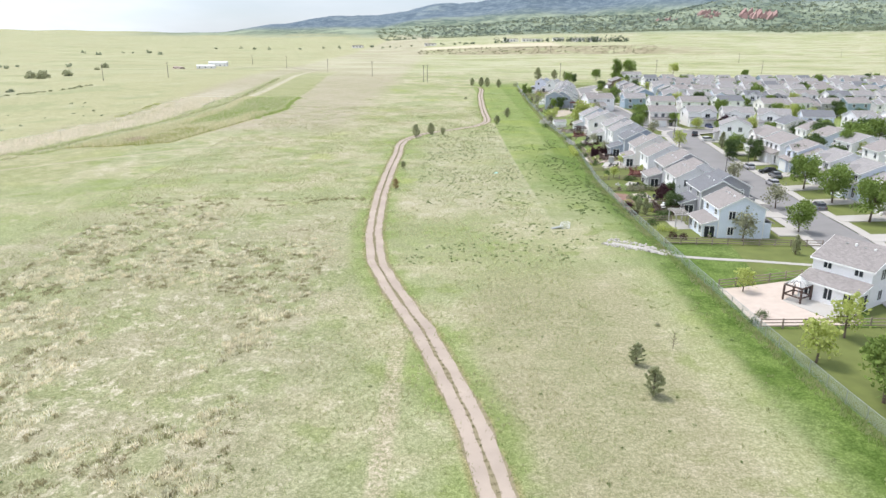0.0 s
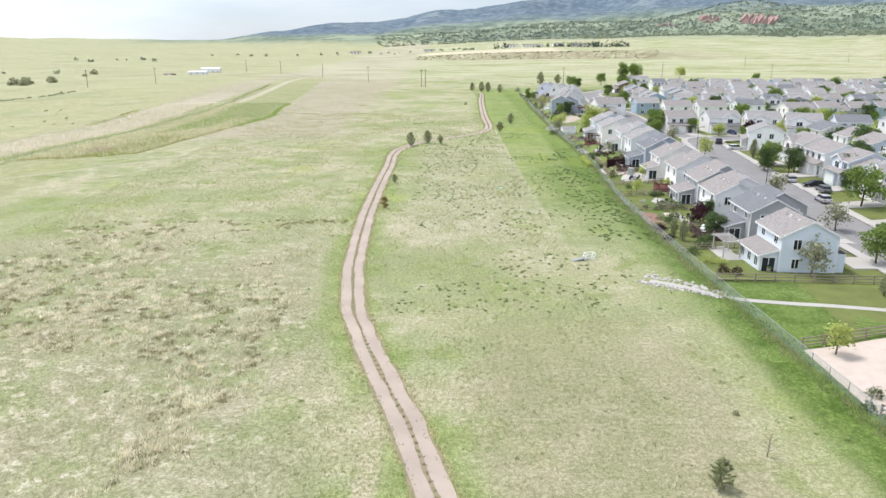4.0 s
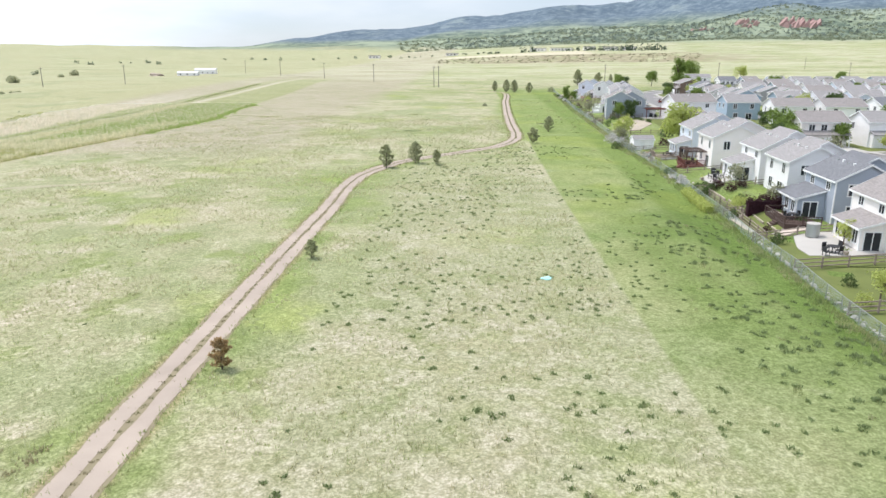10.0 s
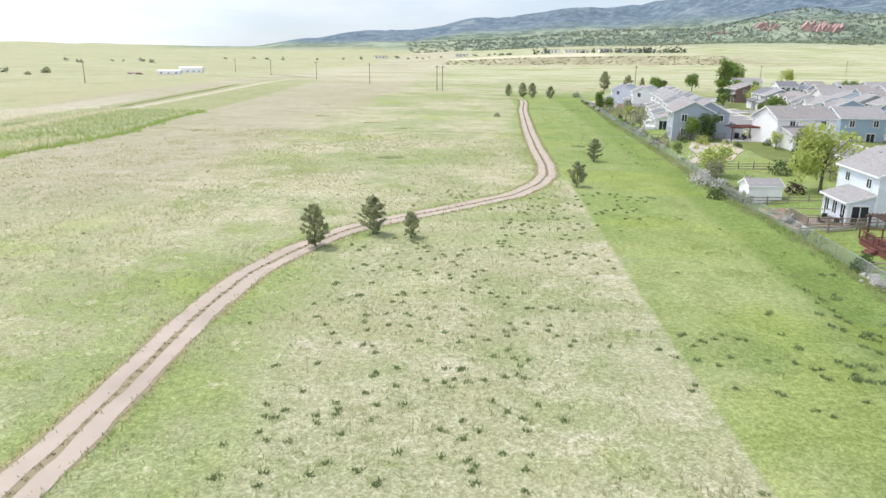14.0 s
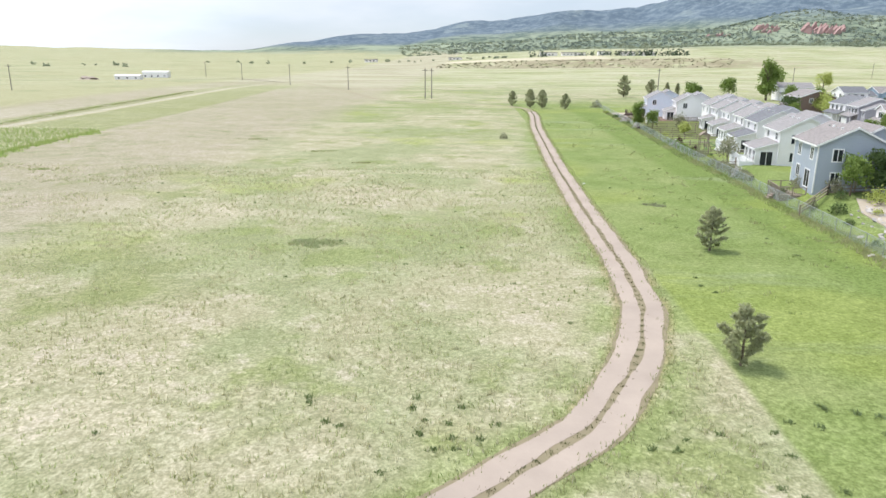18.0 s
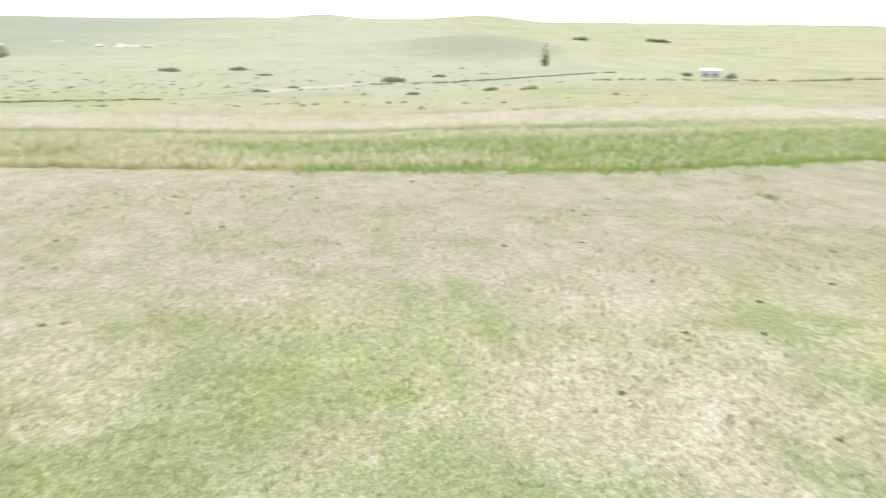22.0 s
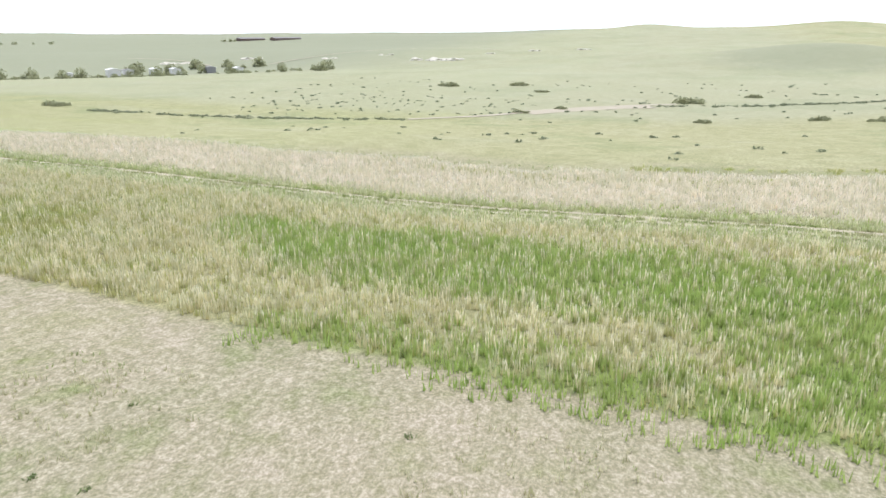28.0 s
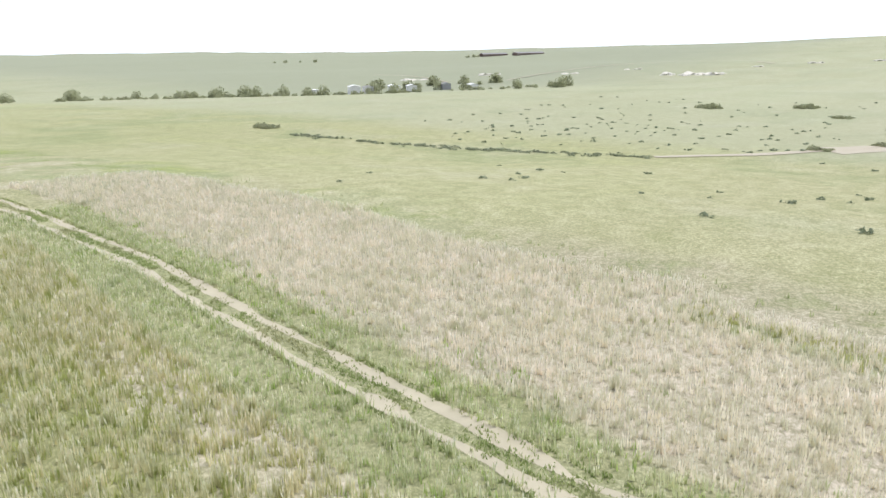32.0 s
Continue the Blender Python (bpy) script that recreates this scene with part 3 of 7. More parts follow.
    c = mix(n, l, mul(calm, 0.85), c, mix(n, l, step(n, l, fine, 0.4, 0.62), (0.72, 0.74, 0.64), (1.1, 1.1, 1.08)), "MULTIPLY")
    c = mix(n, l, mul(calm, 0.7), c, mix(n, l, step(n, l, spots, 0.42, 0.6), (0.62, 0.65, 0.54), (1.14, 1.14, 1.1)), "MULTIPLY")
    c = mix(n, l, 0.8, c, mix(n, l, step(n, l, mid, 0.35, 0.65), (0.84, 0.87, 0.78), (1.1, 1.1, 1.1)), "MULTIPLY")
    # haze painted into the open plain pales it; the valley south-west is darker grey-green
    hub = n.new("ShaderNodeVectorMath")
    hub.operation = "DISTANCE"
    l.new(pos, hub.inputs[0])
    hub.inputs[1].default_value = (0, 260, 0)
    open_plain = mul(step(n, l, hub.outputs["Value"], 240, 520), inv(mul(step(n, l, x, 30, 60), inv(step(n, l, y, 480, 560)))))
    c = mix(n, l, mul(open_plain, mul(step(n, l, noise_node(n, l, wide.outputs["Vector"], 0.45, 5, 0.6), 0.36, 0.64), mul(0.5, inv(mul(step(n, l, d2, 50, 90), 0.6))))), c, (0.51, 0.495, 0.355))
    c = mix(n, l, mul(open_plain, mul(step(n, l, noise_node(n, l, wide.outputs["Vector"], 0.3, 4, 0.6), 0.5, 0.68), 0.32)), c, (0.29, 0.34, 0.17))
    valley = mul(mul(inv(step(n, l, y, -60, 160)), inv(step(n, l, x, -520, -300))), step(n, l, hub.outputs["Value"], 520, 640))
    c = mix(n, l, mul(valley, 0.8), c, (0.19, 0.215, 0.145))
    c = mix(n, l, mul(mul(step(n, l, d2, 165, 205), inv(step(n, l, y, 380, 520))), 0.45), c, (0.35, 0.36, 0.27))
    # greyer sward on the low hill to the west
    knoll = n.new("ShaderNodeVectorMath")
    knoll.operation = "DISTANCE"
    l.new(pos, knoll.inputs[0])
    knoll.inputs[1].default_value = (-560, 395, 10)
    c = mix(n, l, mul(inv(step(n, l, maths(n, l, "ADD", knoll.outputs["Value"], mul(maths(n, l, "SUBTRACT", big, 0.5), 70)), 45, 85)), 0.6), c, (0.27, 0.29, 0.2))
    # the broken brown face of the low mesa, then far slopes: scrub oak and conifer forest with open meadows
    dist = n.new("ShaderNodeVectorMath")
    dist.operation = "DISTANCE"
    l.new(pos, dist.inputs[0])
    dist.inputs[1].default_value = (0, 260, 0)
    far = dist.outputs["Value"]
    face = mul(between(far, 990, 1110, 20), mul(mul(step(n, l, x, -120, 80), inv(step(n, l, x, 330, 520))), step(n, l, noise_node(n, l, pos, 0.04, 4, 0.7), 0.36, 0.56)))
    c = mix(n, l, mul(mul(face, 0.9), step(n, l, y, 900, 1000)), c, (0.27, 0.235, 0.155))
    stubble = mul(between(maths(n, l, "ADD", far, mul(maths(n, l, "SUBTRACT", big, 0.5), 60)), 1105, 1230, 14), mul(between(x, -40, 225, 22), step(n, l, y, 900, 1000)))
    c = mix(n, l, mul(stubble, 0.85), c, (0.52, 0.47, 0.345))
    patches = noise_node(n, l, pos, 0.004, 7, 0.65)
    scrub = noise_node(n, l, pos, 0.022, 5, 0.75)
    high = step(n, l, maths(n, l, "ADD", z, mul(maths(n, l, "SUBTRACT", patches, 0.5), 70)), 24, 48)
    forest = mix(n, l, step(n, l, scrub, 0.42, 0.58), (0.09, 0.125, 0.095), (0.2, 0.24, 0.165))
    forest = mix(n, l, mul(step(n, l, patches, 0.44, 0.6), 0.75), forest, (0.31, 0.355, 0.25))
    # the far ridge is blued: distance haze painted into its base colours
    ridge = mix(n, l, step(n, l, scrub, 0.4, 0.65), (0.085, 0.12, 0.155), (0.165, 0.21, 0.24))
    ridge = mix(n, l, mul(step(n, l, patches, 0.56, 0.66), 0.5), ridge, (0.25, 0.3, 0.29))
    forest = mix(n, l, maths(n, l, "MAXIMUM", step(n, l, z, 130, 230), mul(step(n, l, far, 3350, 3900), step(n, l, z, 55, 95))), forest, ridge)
    east = step(n, l, maths(n, l, "ADD", x, mul(y, 0.3)), -700, -250)
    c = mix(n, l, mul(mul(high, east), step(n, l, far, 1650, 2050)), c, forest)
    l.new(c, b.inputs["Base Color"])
    bump(n, l, b, maths(n, l, "ADD", fine, mul(spots, 0.5)), 0.7, 0.15)
    return m


GROUND = ground_material()


def build_ground():
    rings = np.concatenate([[0.0], np.linspace(6, 300, 99), np.geomspace(306, 4950, 150)])
    az = np.radians(np.arange(0, 360, 0.6))
    R, A = np.meshgrid(rings[1:], az, indexing="ij")
    X, Y = HUB[0] + R * np.sin(A), HUB[1] + R * np.cos(A)
    Z = land(X, Y)
    verts = np.concatenate([[[*HUB, land1(*HUB)]], np.stack([X, Y, Z], -1).reshape(-1, 3)])
    n, k = len(az), len(rings) - 1
    i, j = np.meshgrid(np.arange(k - 1), np.arange(n), indexing="ij")
    a = 1 + i * n + j
    b = 1 + i * n + (j + 1) % n
    quads = np.stack([a, b, b + n, a + n], -1).reshape(-1, 4)[:, ::-1]
    hub = np.stack([np.zeros(n, int), 1 + np.arange(n), 1 + (np.arange(n) + 1) % n, 1 + (np.arange(n) + 1) % n], -1)
    ob = raw("ground", verts, quads, GROUND, smooth=True)
    tri = raw("ground_middle", verts[: n + 1], hub[:, :3][:, ::-1], GROUND, smooth=True)
    tagged(ob, "rolling prairie of pale straw and green grass rising to forested mountains", "ground", kind="structure")
    tri.parent = ob
    return ob


ground = build_ground()


def ribbon(name, line, left, right, lift, material, parent=None, wobble=0.0, seed=1, step_m=2.0):
    """A strip that follows a line on the land, from left to right metres beside it."""
    pts = smooth_line(line, step_m)
    d = np.gradient(pts, axis=0)
    d /= np.linalg.norm(d, axis=1, keepdims=True)
    side = np.stack([d[:, 1], -d[:, 0]], 1)
    w = (fractal(np.arange(len(pts)) * 0.31, np.full(len(pts), seed * 7.7), seed, 3) - 0.5) * 2 * wobble
    w2 = (fractal(np.arange(len(pts)) * 0.31, np.full(len(pts), seed * 5.3 + 3), seed, 3) - 0.5) * 2 * wobble
    cols = [pts + side * (left + w)[:, None], pts + side * (right + w2)[:, None]]
    v = np.concatenate([np.c_[c, land(c[:, 0], c[:, 1]) + lift] for c in cols])
    n = len(pts)
    k = np.arange(n - 1)
    f = np.stack([k, k + n, k + n + 1, k + 1], -1)
    return raw(name, v, f, material, parent)


def smooth_line(line, step_m=2.0):
    p = np.array(line, float)
    s = np.r_[0, np.cumsum(np.hypot(*np.diff(p, axis=0).T))]
    t = np.arange(0, s[-1], step_m)
    q = np.stack([np.interp(t, s, p[:, k]) for k in (0, 1)], 1)
    for _ in range(6):
        q[1:-1] = 0.25 * q[:-2] + 0.5 * q[1:-1] + 0.25 * q[2:]
    return q


DIRT = plain("pinkish packed dirt", (0.395, 0.33, 0.275), 0.95, vary=0.28, scale=0.9, grain=0.4)
VERGE = plain("straw verge", (0.25, 0.215, 0.135), 0.95, vary=0.25, scale=3, grain=0.5)
trail = ribbon("trail", TRAIL[:-6], -1.55, 1.55, 0.02, VERGE, wobble=0.34, step_m=0.8)
tagged(trail, "two-rut track of pinkish dirt across the grass", "track", kind="structure")
ribbon("rut", TRAIL[:-6], -1.36, -0.19, 0.035, DIRT, trail, 0.24, 2, 0.7)
ribbon("rut", TRAIL[:-6], 0.19, 1.36, 0.035, DIRT, trail, 0.24, 3, 0.7)

tagged(ribbon("old_road", TRAIL[-7:], -1.1, 1.1, 0.05, plain("overgrown road grass", (0.31, 0.275, 0.18), 0.95, vary=0.3, scale=1), wobble=0.35), "overgrown road running on across the prairie", "track", kind="structure")
tagged(ribbon("ditch", [(120, 512), (54, 532), (22, 582), (-19, 621), (-39, 665)], -1.2, 1.2, 0.05, plain("rank ditch grass", (0.2, 0.235, 0.1), 0.95, vary=0.3, scale=1), wobble=0.5), "narrow overgrown ditch across the prairie", "ditch", kind="structure")
tagged(ribbon("faint_path", [(-46, 222), (-61, 213.5), (-80, 202.5), (-109, 178.5), (-126, 160), (-150, 146)], -0.8, 0.8, 0.03, plain("trodden tan grass", (0.36, 0.33, 0.22), 0.95, vary=0.35, scale=1.2, grain=0.4), wobble=0.5, step_m=1.0), "faint trodden path through the dry grass", "path", kind="structure")
# ---- houses ----
PAINT = {
    "white": siding("white siding", (0.86, 0.845, 0.845)),
    "pale blue": siding("pale blue siding", (0.68, 0.73, 0.81)),
    "grey": siding("grey siding", (0.37, 0.365, 0.385)),
    "light grey": siding("light grey siding", (0.81, 0.795, 0.8)),
    "beige": siding("beige siding", (0.83, 0.785, 0.755)),
    "slate blue": siding("slate blue siding", (0.32, 0.41, 0.48)),
    "slate grey": siding("slate grey siding", (0.36, 0.4, 0.46)),
    "charcoal": siding("charcoal siding", (0.12, 0.13, 0.15)),
    "brown": siding("brown siding", (0.19, 0.13, 0.11)),
}
ROOFS = {
    "grey": shingle("grey shingles", (0.3, 0.287, 0.283)),
    "brown grey": shingle("brown grey shingles", (0.285, 0.262, 0.252)),
    "blue grey": shingle("blue grey shingles", (0.185, 0.19, 0.203)),
}


def window(parent, face, u, z, w, h, wall, name="window"):
    """A window set into a wall. face: 'x-','x+','y-','y+'; u along the wall, wall its plane."""
    s = -1 if face[1] == "-" else 1
    f, p = bmesh.new(), bmesh.new()

    def slab(bm, u0, u1, z0, z1, d0, d1):
        lo, hi = sorted((wall + s * d0, wall + s * d1))
        box(bm, lo, hi, u0, u1, z0, z1) if face[0] == "x" else box(bm, u0, u1, lo, hi, z0, z1)
    e = 0.13
    for a in ((u - w / 2 - e, u + w / 2 + e, z - e, z), (u - w / 2 - e, u + w / 2 + e, z + h, z + h + e), (u - w / 2 - e, u - w / 2, z, z + h), (u + w / 2, u + w / 2 + e, z, z + h), (u - 0.045, u + 0.045, z, z + h)):
        slab(f, *a, -0.02, 0.06)
    slab(p, u - w / 2, u + w / 2, z, z + h, 0.004, 0.03)
    win = part(name, f, WHITE, parent)
    part("pane", p, GLASS, win)
    return win


def gable_roof(parent, x0, x1, y0, y1, eave, rise, material, along="y", over=0.35, name="roof"):
    """A two-slope roof over x0..x1, y0..y1 with its ridge along the axis, and its white barge boards and fascia."""
    a0, a1, b0, b1 = (x0, x1, y0, y1) if along == "y" else (y0, y1, x0, x1)
    mid, t = (a0 + a1) / 2, 0.16
    k = rise / (mid - a0)
    lo = eave - over * k
    top = [(a0 - over, lo), (mid, eave + rise), (a1 + over, lo), (a1 + over, lo + t), (mid, eave + rise + t), (a0 - over, lo + t)]
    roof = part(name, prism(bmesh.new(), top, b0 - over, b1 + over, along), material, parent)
    trim = bmesh.new()
    for b in (b0 - over, b1 + over):
        prism(trim, [(a0 - over - 0.03, lo - 0.1), (mid, eave + rise - 0.1), (a1 + over + 0.03, lo - 0.1), (a1 + over + 0.03, lo + t - 0.02), (mid, eave + rise + t - 0.02), (a0 - over - 0.03, lo + t - 0.02)], b - 0.05, b + 0.05, along)
    for a in (a0 - over, a1 + over):
        prism(trim, [(a - 0.04, lo - 0.08), (a + 0.04, lo - 0.08), (a + 0.04, lo + t - 0.03), (a - 0.04, lo + t - 0.03)], b0 - over + 0.06, b1 + over - 0.06, along)
    part("trim", trim, WHITE, roof)
    return roof


def house(x, y, turn=0.0, depth=9.2, length=9.0, wall="white", roof="grey", eave=5.4, rise=2.0, ext=None, front="garage", z=None, detail=True, cross=None, label="", wing=None, second=None):
    """Two-storey house. Local x runs from the rear wall (0) to the front, y along the ridge."""
    h = thing("house", x, y, -60, turn, label=label or f"two-storey {wall} house with a {roof} shingle roof", category="house", group="houses")
    h.location.z = land1(x + 3, y + 3) if z is None else z
    W, R = PAINT[wall], ROOFS[roof]
    to_prairie = math.cos(radians(turn)) * 0.6 + math.sin(radians(turn)) * 0.8 < 0
    rear, street_side = detail is True or not to_prairie, detail is True or to_prairie
    mid, fx = depth / 2, depth
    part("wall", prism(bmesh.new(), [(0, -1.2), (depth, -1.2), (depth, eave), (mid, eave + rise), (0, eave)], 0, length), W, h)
    gable_roof(h, 0, depth, 0, length, eave, rise, R)
    if cross:
        c0, c1, proj = cross
        part("front_gable", prism(bmesh.new(), [(c0, -0.6), (c1, -0.6), (c1, eave), ((c0 + c1) / 2, eave + (c1 - c0) * 0.25), (c0, eave)], mid, depth + proj, "x"), W, h)
        gable_roof(h, mid, depth + proj, c0, c1, eave, (c1 - c0) * 0.25, R, "x", name="gable_roof")
        window(h, "x+", (c0 + c1) / 2, 3.5, 1.7, 1.3, depth + proj)
    if wing:
        w0, w1, drop = wing
        part("wing_wall", prism(bmesh.new(), [(0.9, -0.6), (depth - 0.6, -0.6), (depth - 0.6, eave - drop), ((depth + 0.3) / 2, eave - drop + rise * 0.8), (0.9, eave - drop)], w0, w1), W, h)
        gable_roof(h, 0.9, depth - 0.6, w0, w1, eave - drop, rise * 0.8, R, name="wing_roof")
        window(h, "x-", (w0 + w1) / 2, 3.0, 1.0, 1.0, 0.9)
        if street_side:
            window(h, "x+", (w0 + w1) / 2, 3.0, 1.0, 1.0, depth - 0.6)
    if second:
        # the front half: its own gable, stepped along the ridge
        s0, s1, lift, a0, a1 = second
        fx = a1
        part("front_wing_wall", prism(bmesh.new(), [(a0, -1.2), (a1, -1.2), (a1, eave + lift), ((a0 + a1) / 2, eave + lift + rise * 1.1), (a0, eave + lift)], s0, s1), W, h)
        gable_roof(h, a0, a1, s0, s1, eave + lift, rise * 1.1, R, name="front_wing_roof")
        window(h, "y-", depth + (a1 - depth) * 0.5, 3.5, 0.9, 1.2, s0)
    for cx in (0, depth) if detail is True else ():
        for cy in (0, length):
            part("corner_board", box(bmesh.new(), cx - 0.07, cx + 0.07, cy - 0.07, cy + 0.07, -0.3, eave - 0.15), WHITE, h)
    if ext:
        e0, e1, out, lo = ext
        hi = lo + 0.28 * out + 0.1
        part("extension_wall", prism(bmesh.new(), [(-out, -1.2), (-0.004, -1.2), (-0.004, hi), (-out, lo)], e0, e1), W, h)
        er = part("extension_roof", prism(bmesh.new(), [(-out - 0.4, lo - 0.11), (0.0, hi), (0.0, hi + 0.15), (-out - 0.4, lo + 0.04)], e0 - 0.35, e1 + 0.35), R, h)
        tr = bmesh.new()
        for b in (e0 - 0.35, e1 + 0.35):
            prism(tr, [(-out - 0.43, lo - 0.2), (0.0, hi - 0.1), (0.0, hi + 0.13), (-out - 0.43, lo + 0.02)], b - 0.04, b + 0.04)
        box(tr, -out - 0.45, -out - 0.38, e0 - 0.31, e1 + 0.31, lo - 0.2, lo + 0.01)
        part("trim", tr, WHITE, er)
        for cy in (e0, e1) if detail is True else ():
            part("corner_board", box(bmesh.new(), -out - 0.07, -out + 0.07, cy - 0.07, cy + 0.07, -0.3, lo - 0.2), WHITE, h)
        n = max(1, int((e1 - e0) / 1.9))
        for k in range(n):
            window(h, "x-", e0 + (k + 0.5) * (e1 - e0) / n, 0.75, 1.0, 1.4, -out)
        window(h, "y-", -out / 2, 0.08, min(1.7, out - 0.7), 2.05, e0, "patio_door")
    elif rear:
        window(h, "x-", length * 0.3, 0.08, 1.7, 2.0, 0, "patio_door")
        window(h, "x-", length * 0.72, 0.9, 1.2, 1.3, 0)
    if detail:
        for k in range(4 if detail is True else 0):
            part("roof_vent", box(bmesh.new(), depth * 0.38 - 0.13, depth * 0.38 + 0.13, length * (0.25 + 0.16 * k) - 0.13, length * (0.25 + 0.16 * k) + 0.13, eave + rise * 0.7, eave + rise * 0.76 + (0.32, 0.2, 0.4, 0.26)[k]), (WHITE, STEEL)[k % 2], h)
        for u in (length * 0.22, length * 0.75) if rear else ():
            window(h, "x-", u, 3.95 if ext else 3.5, 1.0, 0.95 if ext else 1.35, 0)
        window(h, "y-", depth * 0.28, 3.5, 1.0, 1.35, 0)
        if detail is True and length < 9.2:
            window(h, "y-", depth * 0.28, 0.8, 0.9, 1.3, 0)
    if detail == "far":
        if not wing:
            window(h, "y+", depth * 0.35, 3.6, 1.0, 1.3, length)
            window(h, "y+", depth * 0.7, 3.6, 1.0, 1.3, length)
        window(h, "y-", depth * 0.7, 3.6, 1.0, 1.3, 0)
    if front == "garage" and street_side:
        part("porch_roof", prism(bmesh.new(), [(fx, 3.5), (fx + 1.9, 2.75), (fx + 1.9, 2.9), (fx, 3.66)], 0.1 if not second else s0 + 0.1, length - 0.1), R, h)
        part("garage_wall", box(bmesh.new(), fx + 0.004, fx + 1.4, 0.3 if not second else s0 + 0.2, length * 0.62, -0.6, 2.86), W, h)
        part("garage_door", box(bmesh.new(), fx + 1.4, fx + 1.44, 0.7 if not second else s0 + 0.4, length * 0.62 - 0.4, 0.0, 2.2), WHITE, h)
        part("porch_post", box(bmesh.new(), fx + 1.65, fx + 1.82, length - 0.4, length - 0.23, 0, 2.8), WHITE, h)
        window(h, "x+", length * 0.8, 0.1, 0.95, 2.0, fx, "front_door")
        for u in (length * 0.22, length * 0.48, length * 0.76) if not (cross or second) else ((length * 0.8,) if cross else (length * 0.62,)):
            window(h, "x+", u, 3.5, 1.15, 1.35, fx)
    return h


def place(rows, **common):
    for hx, hy, turn, paint, tile, ext, *more in rows:
        house(hx, hy, turn, wall=paint, roof=tile, ext=ext, **{**dict(depth=7.5, second=((4.2, 11.0, 0.15, 2.3, 10.7), (3.4, 10.2, 0.3, 2.0, 10.4), (4.8, 11.2, 0.0, 2.6, 11.0))[int(hy) % 3]), **common, **(more[0] if more else {})})


# rear row along the fence: rear corner, turn, colours, rear extension (from, to, depth, eave)
place((
    (52.3, 78.6, 33, "light grey", "brown grey", (0.0, 7.3, 2.5, 2.5), dict(length=7.3, eave=5.0, depth=9.5, second=None)),
    (46.8, 112.4, -2, "pale blue", "brown grey", (0.6, 7.6, 2.4, 2.5), dict(length=8.0, depth=7.6, second=None)),
    (49.6, 128.6, -2, "grey", "blue grey", (2.0, 8.2, 3.0, 2.5), dict(length=8.6)),
    (49.4, 142.6, -3, "white", "brown grey", None, dict(length=9.0)),
    (50.7, 154.9, -3, "grey", "brown grey", (2.2, 8.4, 3.0, 2.6), dict(length=8.8)),
    (50.6, 167.6, -3, "white", "brown grey", None, dict(length=8.8)),
    (51.5, 182.6, -3, "beige", "brown grey", (0.2, 6.2, 2.7, 2.6), dict(length=8.6)),
    (51.4, 194.2, -3, "slate grey", "blue grey", (2.4, 8.4, 3.4, 2.6), dict(length=8.8)),
    (50.9, 206.0, -3, "light grey", "grey", None, dict(length=8.6)),
    (51.2, 216.5, -3, "white", "grey", (2.6, 8.0, 3.0, 2.6), dict(length=9.0)),
    (48.6, 230.4, -3, "beige", "grey", None, dict(length=9.4, depth=8.2, eave=5.6, second=(5.0, 11.4, 0.2, 3.0, 11.6))),
    (49.4, 244.6, -3, "pale blue", "grey", (0.4, 6.4, 2.6, 2.6), dict(length=9.5, depth=8.0, eave=5.6)),
    (75.0, 306.5, 100, "white", "brown grey", (5.0, 11.0, 4.0, 2.7), dict(length=12.0, depth=8.5, second=None)),
    (45.6, 312.0, -8, "slate grey", "brown grey", None, dict(length=8.6, depth=7.8, second=(1.6, 10.0, -0.2, 3.2, 11.0))),
    (51.6, 336.0, -8, "light grey", "grey", (0.6, 7.6, 3.0, 2.6), dict(length=8.8)),
    (55.6, 354.5, -8, "light grey", "blue grey", (0.6, 7.6, 3.0, 2.6), dict(length=8.8)),
    (58.6, 368.8, -8, "white", "grey", (0.6, 7.6, 3.0, 2.6), dict(length=8.8)),
    (61.2, 383.5, -8, "white", "grey", (0.6, 7.6, 3.0, 2.6), dict(length=8.8)),
    (63.8, 398.5, -8, "light grey", "grey", (4.0, 8.6, 2.6, 2.6), dict(length=8.8)),
    (66.0, 412.0, -8, "white", "grey", None, dict(length=9.6)),
    (62.5, 428.0, -8, "white", "grey", (3.0, 9.0, 2.6, 2.6), dict(length=9.6)),
    (57.8, 443.0, -8, "pale blue", "grey", (0.5, 4.5, 2.4, 2.4), dict(length=9.6)),
))

# across the street and behind: fronts to the street
paints = ("white", "light grey", "beige", "white", "grey", "pale blue", "white", "beige", "light grey", "slate blue", "white", "grey")
tiles = ("grey", "brown grey", "grey", "blue grey", "brown grey", "grey", "grey")
pick = random.Random(4)


def lots(spots, turn, **more):
    for k, (lx, ly) in enumerate(spots):
        p, r = pick.choice(paints), pick.choice(tiles)
        cross = (1.0, 5.4, 0.4) if pick.random() < 0.7 else None
        body = pick.uniform(7.4, 8.6)
        wing = (body + 0.01, body + pick.uniform(2.6, 3.6), pick.choice((0.7, 1.1, 1.6))) if pick.random() < 0.65 else None
        house(lx + pick.uniform(-0.8, 0.8), ly + pick.uniform(-0.8, 0.8), turn + pick.uniform(-4, 4), wall=p, roof=r, length=body if wing else body + 2.0, cross=cross, detail="far", wing=wing, **more)


